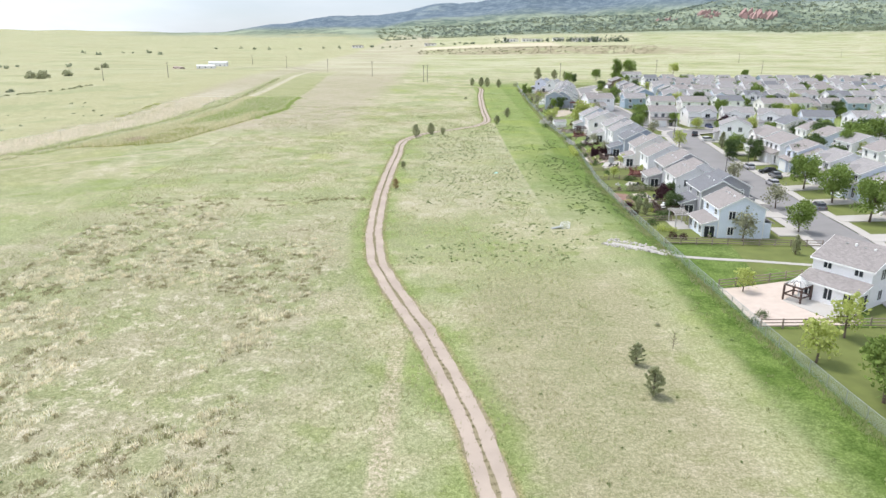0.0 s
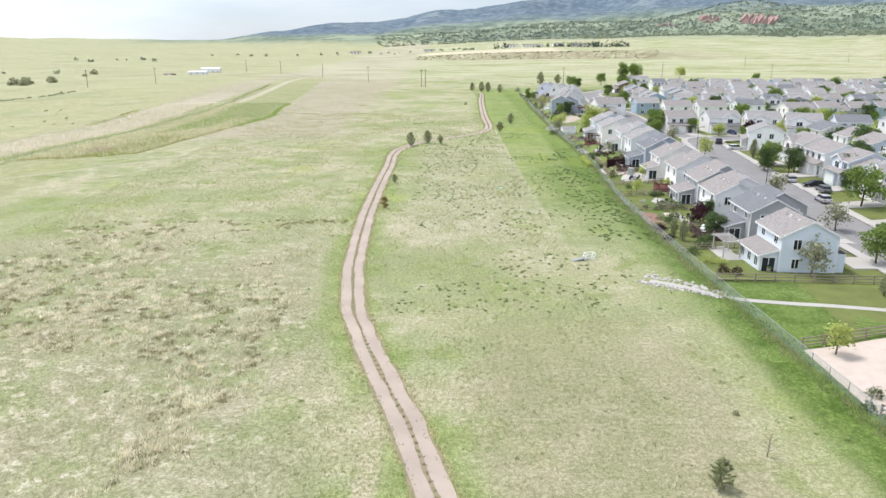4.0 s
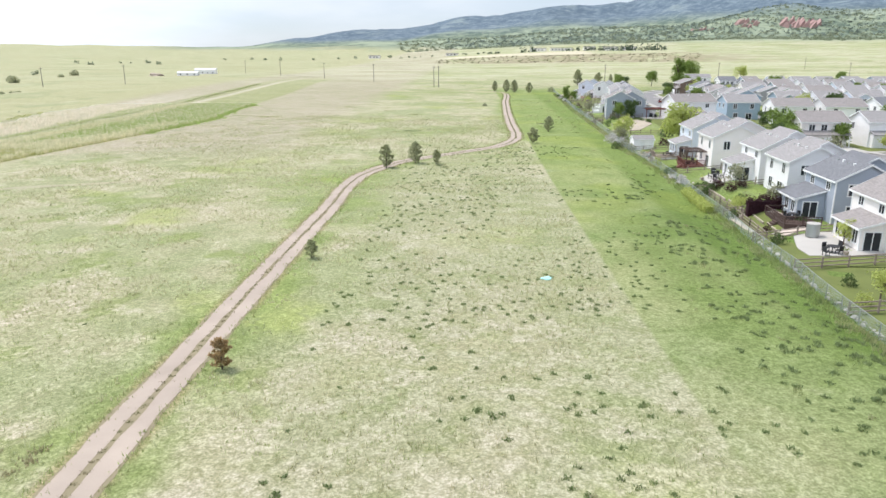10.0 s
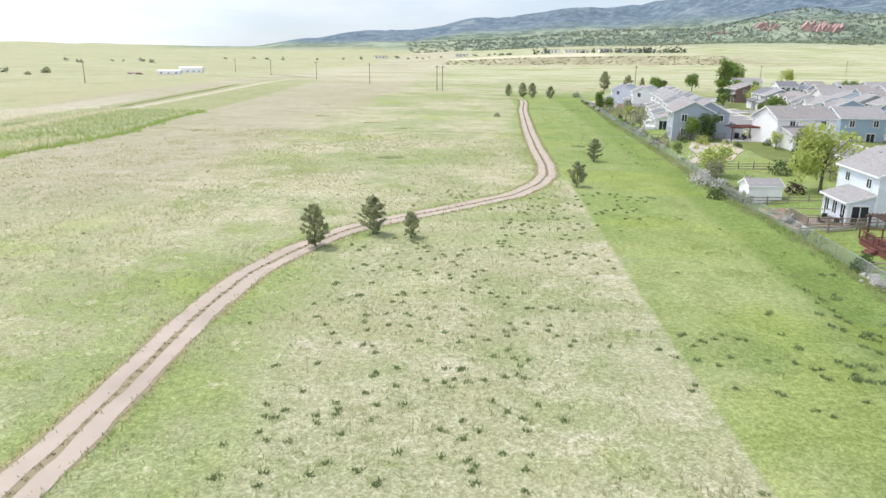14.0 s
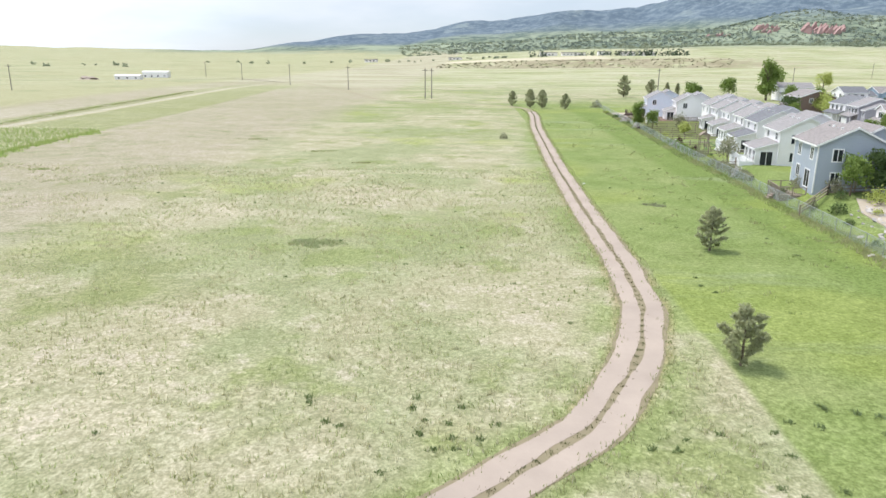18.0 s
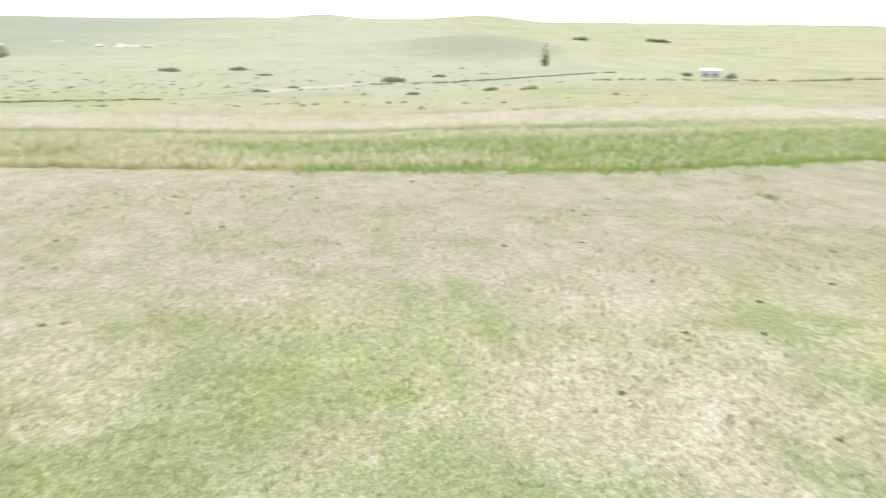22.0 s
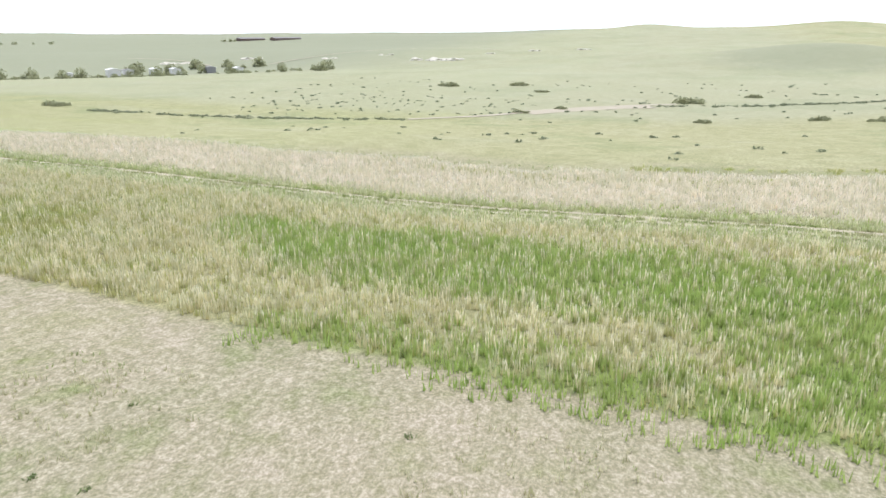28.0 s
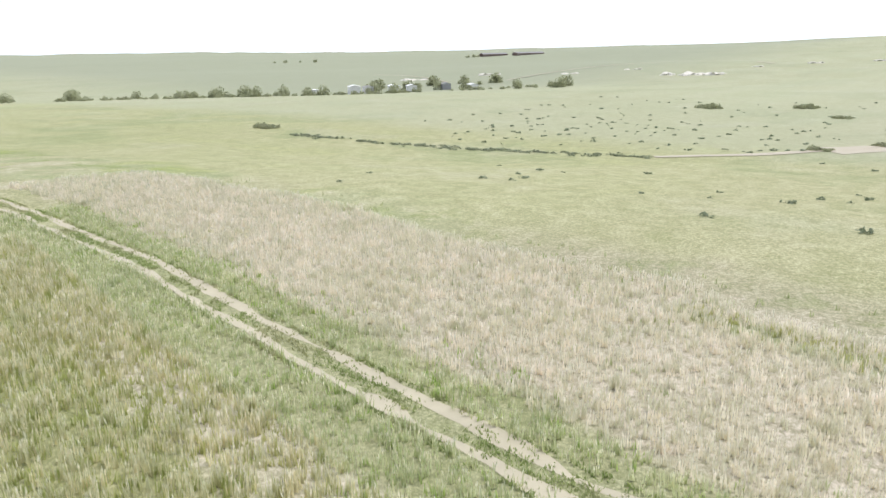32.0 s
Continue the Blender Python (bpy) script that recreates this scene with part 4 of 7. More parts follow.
house(78.0, 270.5, -90, wall="beige", roof="brown grey", length=10.0, detail="far", label="two-storey beige house with a front porch facing the street")
house(92.5, 270.5, -90, wall="white", roof="grey", length=10.5, cross=(4.5, 9.5, 0.4), label="two-storey white house with an open dark garage")
house(106.5, 268.0, -100, wall="white", roof="grey", length=10.5, cross=(1.0, 6.0, 0.5), detail="far")
house(118.5, 262.0, -110, wall="white", roof="grey", length=10.5, cross=(1.0, 6.5, 0.5), detail="far")
house(131.0, 256.0, -105, wall="pale blue", roof="blue grey", length=10.0, detail="far")
lots([(146 + 14 * k, 254 + 3 * (k % 2)) for k in range(5)], -92)
house(102.0, 306.5, 88, wall="white", roof="brown grey", length=10.5, detail="far")
house(116.0, 305.5, 88, wall="white", roof="brown grey", length=11, detail="far")
house(134.0, 311.0, 92, wall="white", roof="blue grey", length=11, detail="far")
lots([(147, 297), (160, 302), (172, 300), (186, 303), (200, 303), (214, 304)], 90)
house(93.5, 322.5, 90, wall="slate blue", roof="grey", length=9.5, detail="far", label="two-storey slate blue house with a grey shingle roof")
lots([(108 + 13.5 * k, 352 + 2 * (k % 3)) for k in range(10)], -90)
lots([(134 + 13.5 * k, 384 + 2 * (k % 3)) for k in range(10)], 90)
lots([(126 + 13.5 * k, 428 + 2 * (k % 2)) for k in range(13)], -90)
lots([(148 + 13.5 * k, 452 + 2 * (k % 2)) for k in range(13)], 90)
lots([(140 + 13.5 * k, 500 + 2 * (k % 2)) for k in range(15)], -90)
lots([(106 + 0.12 * (y - 350), y) for y in (361, 375, 389, 403, 417, 431)], 172)
lots([(114 + 0.12 * (y - 350), y) for y in (352, 367, 382, 397)], -8)
# east side of the first street, fronts to the west
lots([(94.5 + 0.045 * (y - 110), y) for y in (119, 133, 147, 161, 175)], 177)
house(98.5, 190.5, 177, wall="white", roof="brown grey", length=11, detail="far")
house(101.0, 205.5, 177, wall="beige", roof="brown grey", length=11, cross=(1, 6, 0.5), detail="far")
house(101.5, 229.0, 160, wall="white", roof="grey", length=11.5, detail="far")
lots([(106 + 0.06 * (y - 140), y) for y in (140, 154, 168, 182, 196, 210, 224)], -3)
lots([(154, y) for y in (205, 219, 233)], 180)
lots([(162, y) for y in (205, 219)], 0)
house(121.0, 470.0, 180, wall="brown", roof="brown grey", length=12, depth=11, detail="far", label="two-storey dark brown house with a brown grey roof")
house(137.0, 545.0, -95, wall="white", roof="grey", length=14, detail="far", label="white house standing alone beyond the cul-de-sac")

# ---- streets, walks, yards ----
FENCE = [lie(*p) for p in ((38.6, 38), (37.2, 49.7), (36.3, 72), (36.1, 84.4), (35.9, 108), (35.9, 140), (36.4, 163), (38.2, 183), (39.1, 197), (40.2, 221), (40.1, 256), (40.4, 274), (41.6, 293), (42.8, 325), (43.4, 354), (44.5, 375), (46.2, 399), (48.2, 441), (50.5, 485), (53.0, 504))]


def fence_x(y):
    return float(np.interp(y, [p[1] for p in FENCE], [p[0] for p in FENCE]))


STREET_A = [(58, 60), (64.5, 95), (69, 120), (72.3, 150), (74.7, 175), (77, 200), (79.5, 224), (83, 243), (92, 248.5), (112, 246), (135, 243), (165, 240), (240, 238)]
STREET_B = [(84, 247), (79, 265), (76.5, 290), (76, 315), (78, 345), (82, 380), (87, 420), (92, 458), (112, 492)]
STREET_C = [(77, 333), (110, 334), (160, 333), (260, 335)]
STREET_D = [(86, 408), (110, 408), (180, 409), (330, 411)]
STREET_E = [(92, 458), (115, 480), (180, 481), (340, 484)]
STREET_F = [(130, 243), (132, 215), (133, 170), (133, 120)]
for k, line in enumerate((STREET_A, STREET_B, STREET_C, STREET_D, STREET_E, STREET_F)):
    up = 0.005 * k
    st = tagged(ribbon("road", line, -4.6, 4.6, 0.09 + up, ASPHALT), "grey asphalt residential street", "road", kind="structure")
    for a, b in ((-4.78, -4.6), (4.6, 4.78)):
        ribbon("kerb", line, a, b, 0.2 + up, CONCRETE, st)
    for a, b in ((-6.4, -4.78), (4.78, 6.4)):
        ribbon("pavement", line, a, b, 0.19 + up, CONCRETE, st)
    for a, b in ((-19, -6.4), (6.4, 19)):
        ribbon("front_lawn", line, a, b, 0.05 + up, LAWN, st)


def slab(name, corners, lift, material, thick=0.12, **tags):
    """A flat slab over a polygon on the land."""
    bm = bmesh.new()
    corners = [lie(*c) for c in corners]
    bm.faces.new([bm.verts.new((x, y, 0)) for x, y in corners])
    bmesh.ops.triangulate(bm, faces=bm.faces[:])
    bmesh.ops.subdivide_edges(bm, edges=bm.edges[:], cuts=2, use_grid_fill=True)
    for v in bm.verts:
        v.co.z = land1(v.co.x, v.co.y) + lift
    rim = bmesh.ops.extrude_face_region(bm, geom=bm.faces[:])
    for v in (e for e in rim["geom"] if isinstance(e, bmesh.types.BMVert)):
        v.co.z -= thick + 0.2
    bmesh.ops.recalc_face_normals(bm, faces=bm.faces[:])
    ob = part(name, bm, material)
    return tagged(ob, **tags)


def drive(x0, y0, x1, y1, w=4.8):
    d = Vector((x1 - x0, y1 - y0)).normalized()
    s = Vector((-d.y, d.x)) * w / 2
    slab("driveway", [(x0 + s.x, y0 + s.y), (x0 - s.x, y0 - s.y), (x1 - s.x, y1 - s.y), (x1 + s.x, y1 + s.y)], 0.23, CONCRETE, label="pale concrete driveway", category="driveway", kind="structure")


def street_x(y, line=STREET_A):
    return float(np.interp(y, [p[1] for p in line[:8]], [p[0] for p in line[:8]]))


for y in (116, 128, 140, 153, 166, 179, 191, 206, 219, 234):
    drive(58.0 + 0.03 * (y - 116), y, street_x(y) - 4.7, y)
for y in (112, 126, 140, 154, 168, 184, 199, 222):
    drive(street_x(y) + 4.7, y, 85 + 0.045 * (y - 110), y)
for y in (330, 343, 356, 370, 384, 398, 413):
    bx = float(np.interp(y, [p[1] for p in STREET_B], [p[0] for p in STREET_B]))
    drive(66.5 + 0.14 * (y - 330), y, bx - 4.7, y)
    drive(bx + 4.7, y + 20, bx + 12.5, y + 20)
for x in (86, 100, 113, 125, 151, 165, 179, 193):
    drive(x, 252.6, x, 261)

# back yards: lawn from the fence to the houses, with the lot lines between
YARDS = ((108.5, 122.5, LAWN), (122.5, 135.5, LAWN), (135.5, 149.5, LAWN), (149.5, 161.8, LAWN), (161.8, 174.4, LAWN), (174.4, 186.6, LAWN), (186.6, 199.5, LAWN),
         (199.5, 214.8, LAWN), (214.8, 229.0, LAWN), (229.0, 242.8, LAWN), (242.8, 257.0, LAWN), (257.0, 283.0, LAWN), (283.0, 309.0, LAWN), (309.0, 338.0, LAWN), (338.0, 351.0, LAWN), (351, 364, LAWN), (364, 378, LAWN),
         (378, 392, LAWN), (392, 407, LAWN), (407, 426, LAWN), (426, 441, MULCH), (441, 456, GRAVEL))


def rear_x(y):
    return float(np.interp(y, [108, 190, 250, 258, 300, 323, 400, 420, 445, 456], [47, 50, 50.5, 60, 66, 55, 66, 67, 60, 60]))


for y0, y1, kind in YARDS:
    y0, y1 = lie(43.5, y0)[1], lie(43.5, y1)[1]
    ys = np.linspace(y0 + 0.15, y1 - 0.15, max(2, int((y1 - y0) / 3)))
    ring = [(fence_x(y) + 0.5, y) for y in ys] + [(rear_x(y) + 6, y) for y in ys[::-1]]
    v = np.array([(x, y, land1(x, y) + 0.07) for x, y in ring])
    n = len(ys)
    k = np.arange(n - 1)
    f = np.stack([k, 2 * n - 1 - k, 2 * n - 2 - k, k + 1], -1)[:, ::-1]
    what = {"watered lawn": "green watered lawn of a back yard", "red wood mulch": "reddish bark mulch bed of a back yard", "pale pink gravel": "pale pink gravel back yard"}[kind.name]
    tagged(raw("yard", v, f, kind), what, "yard", kind="structure")

# the first yard, the drainage lawn and the concrete path through the fence
slab("yard", [(36.8, 73.8), (49.0, 74.0), (52.0, 80.5), (50.0, 90.0), (37.3, 86.6)], 0.06, GRAVEL, label="pale pink gravel back yard", category="yard", kind="structure")
slab("patio", [(46.5, 75.0), (50.3, 77.0), (46.0, 84.0), (43.6, 82.0)], 0.12, CONCRETE, label="curved pale concrete patio", category="patio", kind="structure")
for ring in ([(37.6, 40), (60, 40), (60, 72), (49.5, 73), (36.9, 72.9)],):
    slab("lawn", ring, 0.05, LAWN, label="mown green lawn inside the fence", category="lawn", kind="structure")
PATHWAY = [(27.5, 107.0), (30, 105.5), (34, 102.6), (38, 101.2), (45, 99.6), (54, 97.2), (62, 95.5), (66, 95)]
tagged(ribbon("path", PATHWAY, -0.6, 0.6, 0.05, CONCRETE, step_m=1.0), "narrow pale concrete footpath", "path", kind="structure")
for ring in ([(45.6, 176.6), (49, 176.6), (48.8, 185.6), (43.6, 186.6), (42.2, 183), (42.0, 179.6)], [(43.2, 152), (46.5, 151), (46.5, 156), (43.5, 160), (42, 157)], [(42.5, 139), (46.3, 138.5), (46.3, 146), (42.8, 145)], [(45, 217.5), (48.5, 219), (48.5, 226), (44.5, 224)], [(55, 309), (72, 308), (71, 313), (55.5, 314)]):
    slab("patio", ring, 0.14, CONCRETE, label="pale concrete patio slab behind a house", category="patio", kind="structure")
slab("flower_bed", [(37.0, 139), (39.4, 138.6), (40.0, 146.5), (37.2, 148)], 0.1, MULCH, label="bed of reddish bark mulch", category="flower bed", kind="structure")

slab("gravel_court", [(43.4, 291), (46.5, 288.4), (50.5, 290.5), (53.2, 296), (56.2, 301), (55.6, 307.6), (51, 306.4), (48.6, 308), (46.6, 303), (46.4, 297)], 0.1, plain("tan garden soil", (0.41, 0.355, 0.28), 0.95, vary=0.35, scale=1.6, grain=0.5), label="tan earth court with boulders behind a house", category="yard", kind="structure")

# ---- chain-link fence ----
def link_material():
    m, n, l, b = mat_base("galvanised chain link", 0.5, 0.5)
    b.inputs["Base Color"].default_value = (0.4, 0.46, 0.45, 1)
    pos = n.new("ShaderNodeNewGeometry").outputs["Position"]
    sep = n.new("ShaderNodeSeparateXYZ")
    l.new(pos, sep.inputs[0])
    s = maths(n, l, "ADD", sep.outputs["X"], sep.outputs["Y"])
    wires = []
    for op in ("ADD", "SUBTRACT"):
        d = maths(n, l, "FRACT", maths(n, l, "MULTIPLY", maths(n, l, op, s, sep.outputs["Z"]), 9.0))
        wires.append(maths(n, l, "LESS_THAN", d, 0.17))
    l.new(maths(n, l, "MAXIMUM", *wires), b.inputs["Alpha"])
    return m


def chain_fence():
    pts = smooth_line(FENCE, 3.0)
    f = thing("chain_link_fence", pts[0][0], pts[0][1], -60, label="long galvanised chain-link fence between prairie and back yards", category="fence")
    base = Vector((pts[0][0], pts[0][1], 0))
    f.location.z = 0
    post = mesh_of(tube(bmesh.new(), (0, 0, -0.3), (0, 0, 1.45), 0.045, 0.045), "post", STEEL)
    for x, y in pts:
        p = new("post", post)
        p.parent, p.location = f, Vector((x, y, land1(x, y))) - base
    rail, v, q = bmesh.new(), [], []
    for k in range(len(pts) - 1):
        a, b = (Vector((*p, land1(*p) + 1.42)) - base for p in pts[k:k + 2])
        tube(rail, a, b, 0.03, 0.03, 5)
    for x, y in pts:
        g = land1(x, y)
        v += [(x - base.x, y - base.y, g + 0.04), (x - base.x, y - base.y, g + 1.4)]
    for k in range(len(pts) - 1):
        q.append((2 * k, 2 * k + 2, 2 * k + 3, 2 * k + 1))
    part("top_rail", rail, STEEL, f)
    raw("wire_mesh", v, q, link_material(), f)
    return f


chain_fence()


def rail_fence(x0, y0, x1, y1, height=1.15, rails=3, wood=WOOD, label="weathered three-rail wooden fence between yards"):
    n = max(2, int(math.hypot(x1 - x0, y1 - y0) / 2.4) + 1)
    (x0, y0), (x1, y1) = lie(x0, y0), lie(x1, y1)
    f = thing("rail_fence", x0, y0, -60, label=label, category="fence", group="yard fences")
    f.location.z = land1(x0, y0)
    o = Vector((x0, y0, land1(x0, y0)))
    pts = [Vector((x0 + (x1 - x0) * k / (n - 1), y0 + (y1 - y0) * k / (n - 1), 0)) for k in range(n)]
    for p in pts:
        p.z = land1(p.x, p.y)
        part("post", box(bmesh.new(), p.x - o.x - 0.07, p.x - o.x + 0.07, p.y - o.y - 0.07, p.y - o.y + 0.07, p.z - o.z - 0.2, p.z - o.z + height + 0.1), wood, f)
    for r in range(rails):
        z = height * (0.25 + 0.7 * r / max(1, rails - 1))
        part("rail", tube(bmesh.new(), pts[0] - o + Vector((0, 0, z)), pts[-1] - o + Vector((0, 0, z)), 0.07, 0.07, 4), wood, f)
    return f


for y in (122.5, 135.5, 149.5, 161.8, 174.4, 186.6, 199.5, 214.8, 229.0, 242.8, 257.0, 283.0, 338.0, 351.0, 364.0, 378.0, 392.0, 407.0, 426.0):
    rail_fence(fence_x(y) + 0.4 - lie(38, y)[0] + 38, y, rear_x(y) + 2.5, y + 0.4)
rail_fence(36.8, 108.6, 62.0, 107.0)
rail_fence(37.4, 87.2, 50.5, 91.0)
rail_fence(36.9, 73.3, 60.0, 73.6)
rail_fence(42.5, 44, 60, 46)
rail_fence(41.6, 306.0, 46.6, 310.4)
rail_fence(46.6, 310.4, 56.0, 311.2)
for a, b in ((186.8, 193), (193, 199), (199.5, 206), (206, 214)):
    rail_fence(40.2 + (a - 187) * 0.05, a, 40.2 + (b - 187) * 0.05, b)

# ---- trees ----
rng = np.random.default_rng(7)
LEAF = leafy("spring leaves", (0.1, 0.16, 0.035), (0.29, 0.38, 0.1))
LEAF2 = leafy("fresh yellow green leaves", (0.34, 0.4, 0.1), (0.58, 0.62, 0.22), 1.5, 0.5)
LEAF3 = leafy("deep green leaves", (0.05, 0.085, 0.03), (0.14, 0.2, 0.07))
PLUM = leafy("dark purple leaves", (0.03, 0.012, 0.018), (0.08, 0.03, 0.04))
SAGE = leafy("grey green leaves", (0.22, 0.23, 0.14), (0.38, 0.38, 0.25))
BLOOM = leafy("white blossom", (0.45, 0.42, 0.42), (0.75, 0.72, 0.72))
NEEDLE = leafy("pine needles", (0.32, 0.35, 0.19), (0.55, 0.56, 0.36), 1.5, 0.55)
DRYPINE = leafy("browning pine needles", (0.36, 0.25, 0.13), (0.54, 0.4, 0.22), 1.5, 0.5)


def leaves(centres, size, per, spread, seed):
    """Small bent leaf cards scattered round the given centres: arrays of vertices and triangles."""
    g = np.random.default_rng(seed)
    c = np.repeat(np.asarray(centres, float), per, axis=0) + g.normal(0, 1, (len(centres) * per, 3)) * spread
    a = g.normal(0, 1, c.shape)
    a /= np.linalg.norm(a, axis=1, keepdims=True)
    b = np.cross(a, g.normal(0, 1, c.shape))
    b /= np.linalg.norm(b, axis=1, keepdims=True)
    s = size * g.uniform(0.6, 1.3, (len(c), 1))
    v = np.stack([c - a * s * 0.5, c + b * s * 0.45, c + a * s * 0.5 + b * s * 0.1, c - b * s * 0.4], 1).reshape(-1, 3)
    q = np.arange(len(v)).reshape(-1, 4)
    return v, q


def broadleaf(name, height, spread, leaf, seed, label, lean=0.0, low=0.25, size=0.42, count=260, per=10):
    g = random.Random(seed)
    t = thing(name, 0, 0, -50, label=label, category="tree")
    bm = bmesh.new()
    top = Vector((g.uniform(-0.3, 0.3), g.uniform(-0.3, 0.3), height * 0.55))
    r = 0.035 * height * 0.6 + 0.04
    tube(bm, (0, 0, -0.3), top * 0.5, r, r * 0.75, 7)
    tube(bm, top * 0.5, top, r * 0.75, r * 0.4, 7)
    tips = []
    for k in range(9):
        a = 2 * math.pi * (k / 9 + g.uniform(-0.05, 0.05))
        s = top * g.uniform(0.5, 1.0)
        e = Vector((math.cos(a) * spread * g.uniform(0.5, 0.8), math.sin(a) * spread * g.uniform(0.5, 0.8), height * g.uniform(0.45, 0.85)))
        tube(bm, s, e, r * 0.35, r * 0.1, 5)
        tips.append(e)
    part("trunk", bm, BARK, t)
    pts, lobes = [], []
    for k in range(13):
        a, h = g.uniform(0, 6.283), g.uniform(low + 0.12, 0.88)
        w = spread * (1 - abs(h - 0.55) * 1.15) * g.uniform(0.35, 0.75)
        lobes.append((Vector((math.cos(a) * w, math.sin(a) * w, h * height)), spread * g.uniform(0.25, 0.45)))
    while len(pts) < count:
        c, w = g.choice(lobes)
        d = Vector((g.gauss(0, 1), g.gauss(0, 1), g.gauss(0, 0.8))).normalized() * w * g.uniform(0.55, 1.0)
        p = c + d
        if p.z > low * height:
            pts.append(p)
    v, q = leaves(pts, size, per, size * 0.9, seed)
    raw("crown", v, q, leaf, t)
    return t


def pine(name, height, spread, leaf, seed, label, open_=0.5, tufts=150):
    """Ponderosa pine: whorled limbs with needle tufts and gaps between."""
    g = random.Random(seed)
    t = thing(name, 0, 0, -50, label=label, category="tree")
    bm = bmesh.new()
    tube(bm, (0, 0, -0.3), (0.05, 0.02, height * 0.97), 0.03 * height, 0.02, 7)
    pts = []
    levels = int(height * 2.9)
    for k in range(levels):
        h = 0.05 + 0.92 * (k + g.random() * 0.5) / levels
        w = spread * (1 - h) ** 0.6 * (0.55 + 1.5 * min(h, 0.3))
        for j in range(5):
            a = 2 * math.pi * (j / 5 + g.uniform(-0.09, 0.09)) + k * 1.1
            if g.random() < 0.16:
                continue
            ln = w * g.uniform(0.6, 1.15)
            e = Vector((math.cos(a) * ln, math.sin(a) * ln, h * height + ln * g.uniform(0.35, 0.8)))
            tube(bm, (0, 0, h * height), e, 0.025, 0.01, 4)
            for u in (0.35, 0.5, 0.65, 0.78, 0.9, 1.0):
                if g.random() > open_ * (1.1 - u):
                    pts.append(Vector((0, 0, h * height)).lerp(e, u))
    pts.append(Vector((0, 0, height)))
    part("trunk", bm, BARK, t)
    # needle tufts: sprays of thin triangles
    gg = np.random.default_rng(seed)
    c = np.repeat(np.array(pts), 24, axis=0)
    d = gg.normal(0, 1, c.shape) + np.array([0, 0, 0.5])
    d /= np.linalg.norm(d, axis=1, keepdims=True)
    s = np.cross(d, gg.normal(0, 1, c.shape))
    s /= np.linalg.norm(s, axis=1, keepdims=True)
    ln = gg.uniform(0.16, 0.34, (len(c), 1)) * (0.6 + spread * 0.28)
    v = np.stack([c - s * 0.06, c + s * 0.06, c + d * ln * 1.15], 1).reshape(-1, 3)
    raw("crown", v, np.arange(len(v)).reshape(-1, 3), leaf, t)
    return t


def shrub(name, r, leaf, seed, label, squash=0.75, count=60, size=0.16):
    g = random.Random(seed)
    t = thing(name, 0, 0, -50, label=label, category="shrub")
    bm = bmesh.new()
    for k in range(6):
        a = k * 1.05
        tube(bm, (0, 0, -0.1), (math.cos(a) * r * 0.5, math.sin(a) * r * 0.5, r * squash), 0.03, 0.01, 4)
    part("stems", bm, BARK, t)
    pts = []
    for _ in range(count):
        d = Vector((g.gauss(0, 1), g.gauss(0, 1), abs(g.gauss(0, 1)))).normalized() * r * g.uniform(0.55, 1.0)
        pts.append(Vector((d.x, d.y, d.z * squash * 1.5 + 0.08)))
    v, q = leaves(pts, size, 8, size * 0.9, seed)
    raw("foliage", v, q, leaf, t)
    return t


PROTO = {
    "green": broadleaf("tree", 8.0, 3.6, LEAF, 1, "round-crowned green street tree"),
    "green2": broadleaf("tree", 7.0, 3.0, LEAF, 2, "broad green garden tree", count=220),
    "deep": broadleaf("tree", 7.5, 3.2, LEAF3, 3, "dense dark green leafy tree", low=0.12),
    "yellow": broadleaf("tree", 5.5, 2.6, LEAF2, 4, "yellow-green tree just coming into leaf", count=150),
    "thin": broadleaf("tree", 5.0, 2.1, LEAF2, 5, "thin young tree with sparse yellow-green leaves", count=80, per=7),
    "sage": broadleaf("tree", 5.5, 2.6, SAGE, 6, "half-leafed tree with grey-green twigs", count=75, per=7),
    "plum": broadleaf("tree", 5.0, 2.2, PLUM, 8, "small plum tree with dark purple leaves", count=90),
    "column": broadleaf("tree", 11.0, 2.6, LEAF, 9, "tall upright green cottonwood tree", low=0.08, count=330),
    "willow": broadleaf("tree", 8.5, 4.4, LEAF2, 10, "large loose-crowned yellow-green tree", low=0.15, count=330, per=9),
    "pine": pine("pine_tree", 4.7, 2.1, NEEDLE, 11, "young ponderosa pine with open tufted branches"),
    "pine2": pine("pine_tree", 4.0, 1.8, NEEDLE, 12, "small ponderosa pine beside the track"),
    "drypine": pine("pine_tree", 3.0, 1.3, DRYPINE, 13, "small browning pine beside the track", 0.7),
    "spruce": pine("spruce_tree", 6.5, 1.9, NEEDLE, 14, "dense conical blue-green spruce", 0.1),
    "shrub": shrub("shrub", 1.0, LEAF3, 15, "rounded dark green garden shrub"),
    "shrub2": shrub("shrub", 1.0, SAGE, 16, "rounded shrub with grey-green leaves"),
    "bush": shrub("shrub", 1.0, LEAF2, 17, "garden shrub with yellow-green leaves"),
    "bloom": shrub("shrub", 1.1, BLOOM, 18, "shrub covered in white blossom"),
    "purple": shrub("shrub", 1.0, PLUM, 19, "dark purple barberry shrub"),
}


def plant(kind, x, y, scale=1.0, turn=None, tall=1.0, group=""):
    a = (x * 57.3 + y * 31.7) % 360 if turn is None else turn
    x, y = lie(x, y)
    ob = copy_thing(PROTO[kind], pose(x, y, land1(x, y), 0, 0, a) @ Matrix.Diagonal((scale, scale, scale * tall, 1)))
    if group:
        ob["group"] = group
    return ob


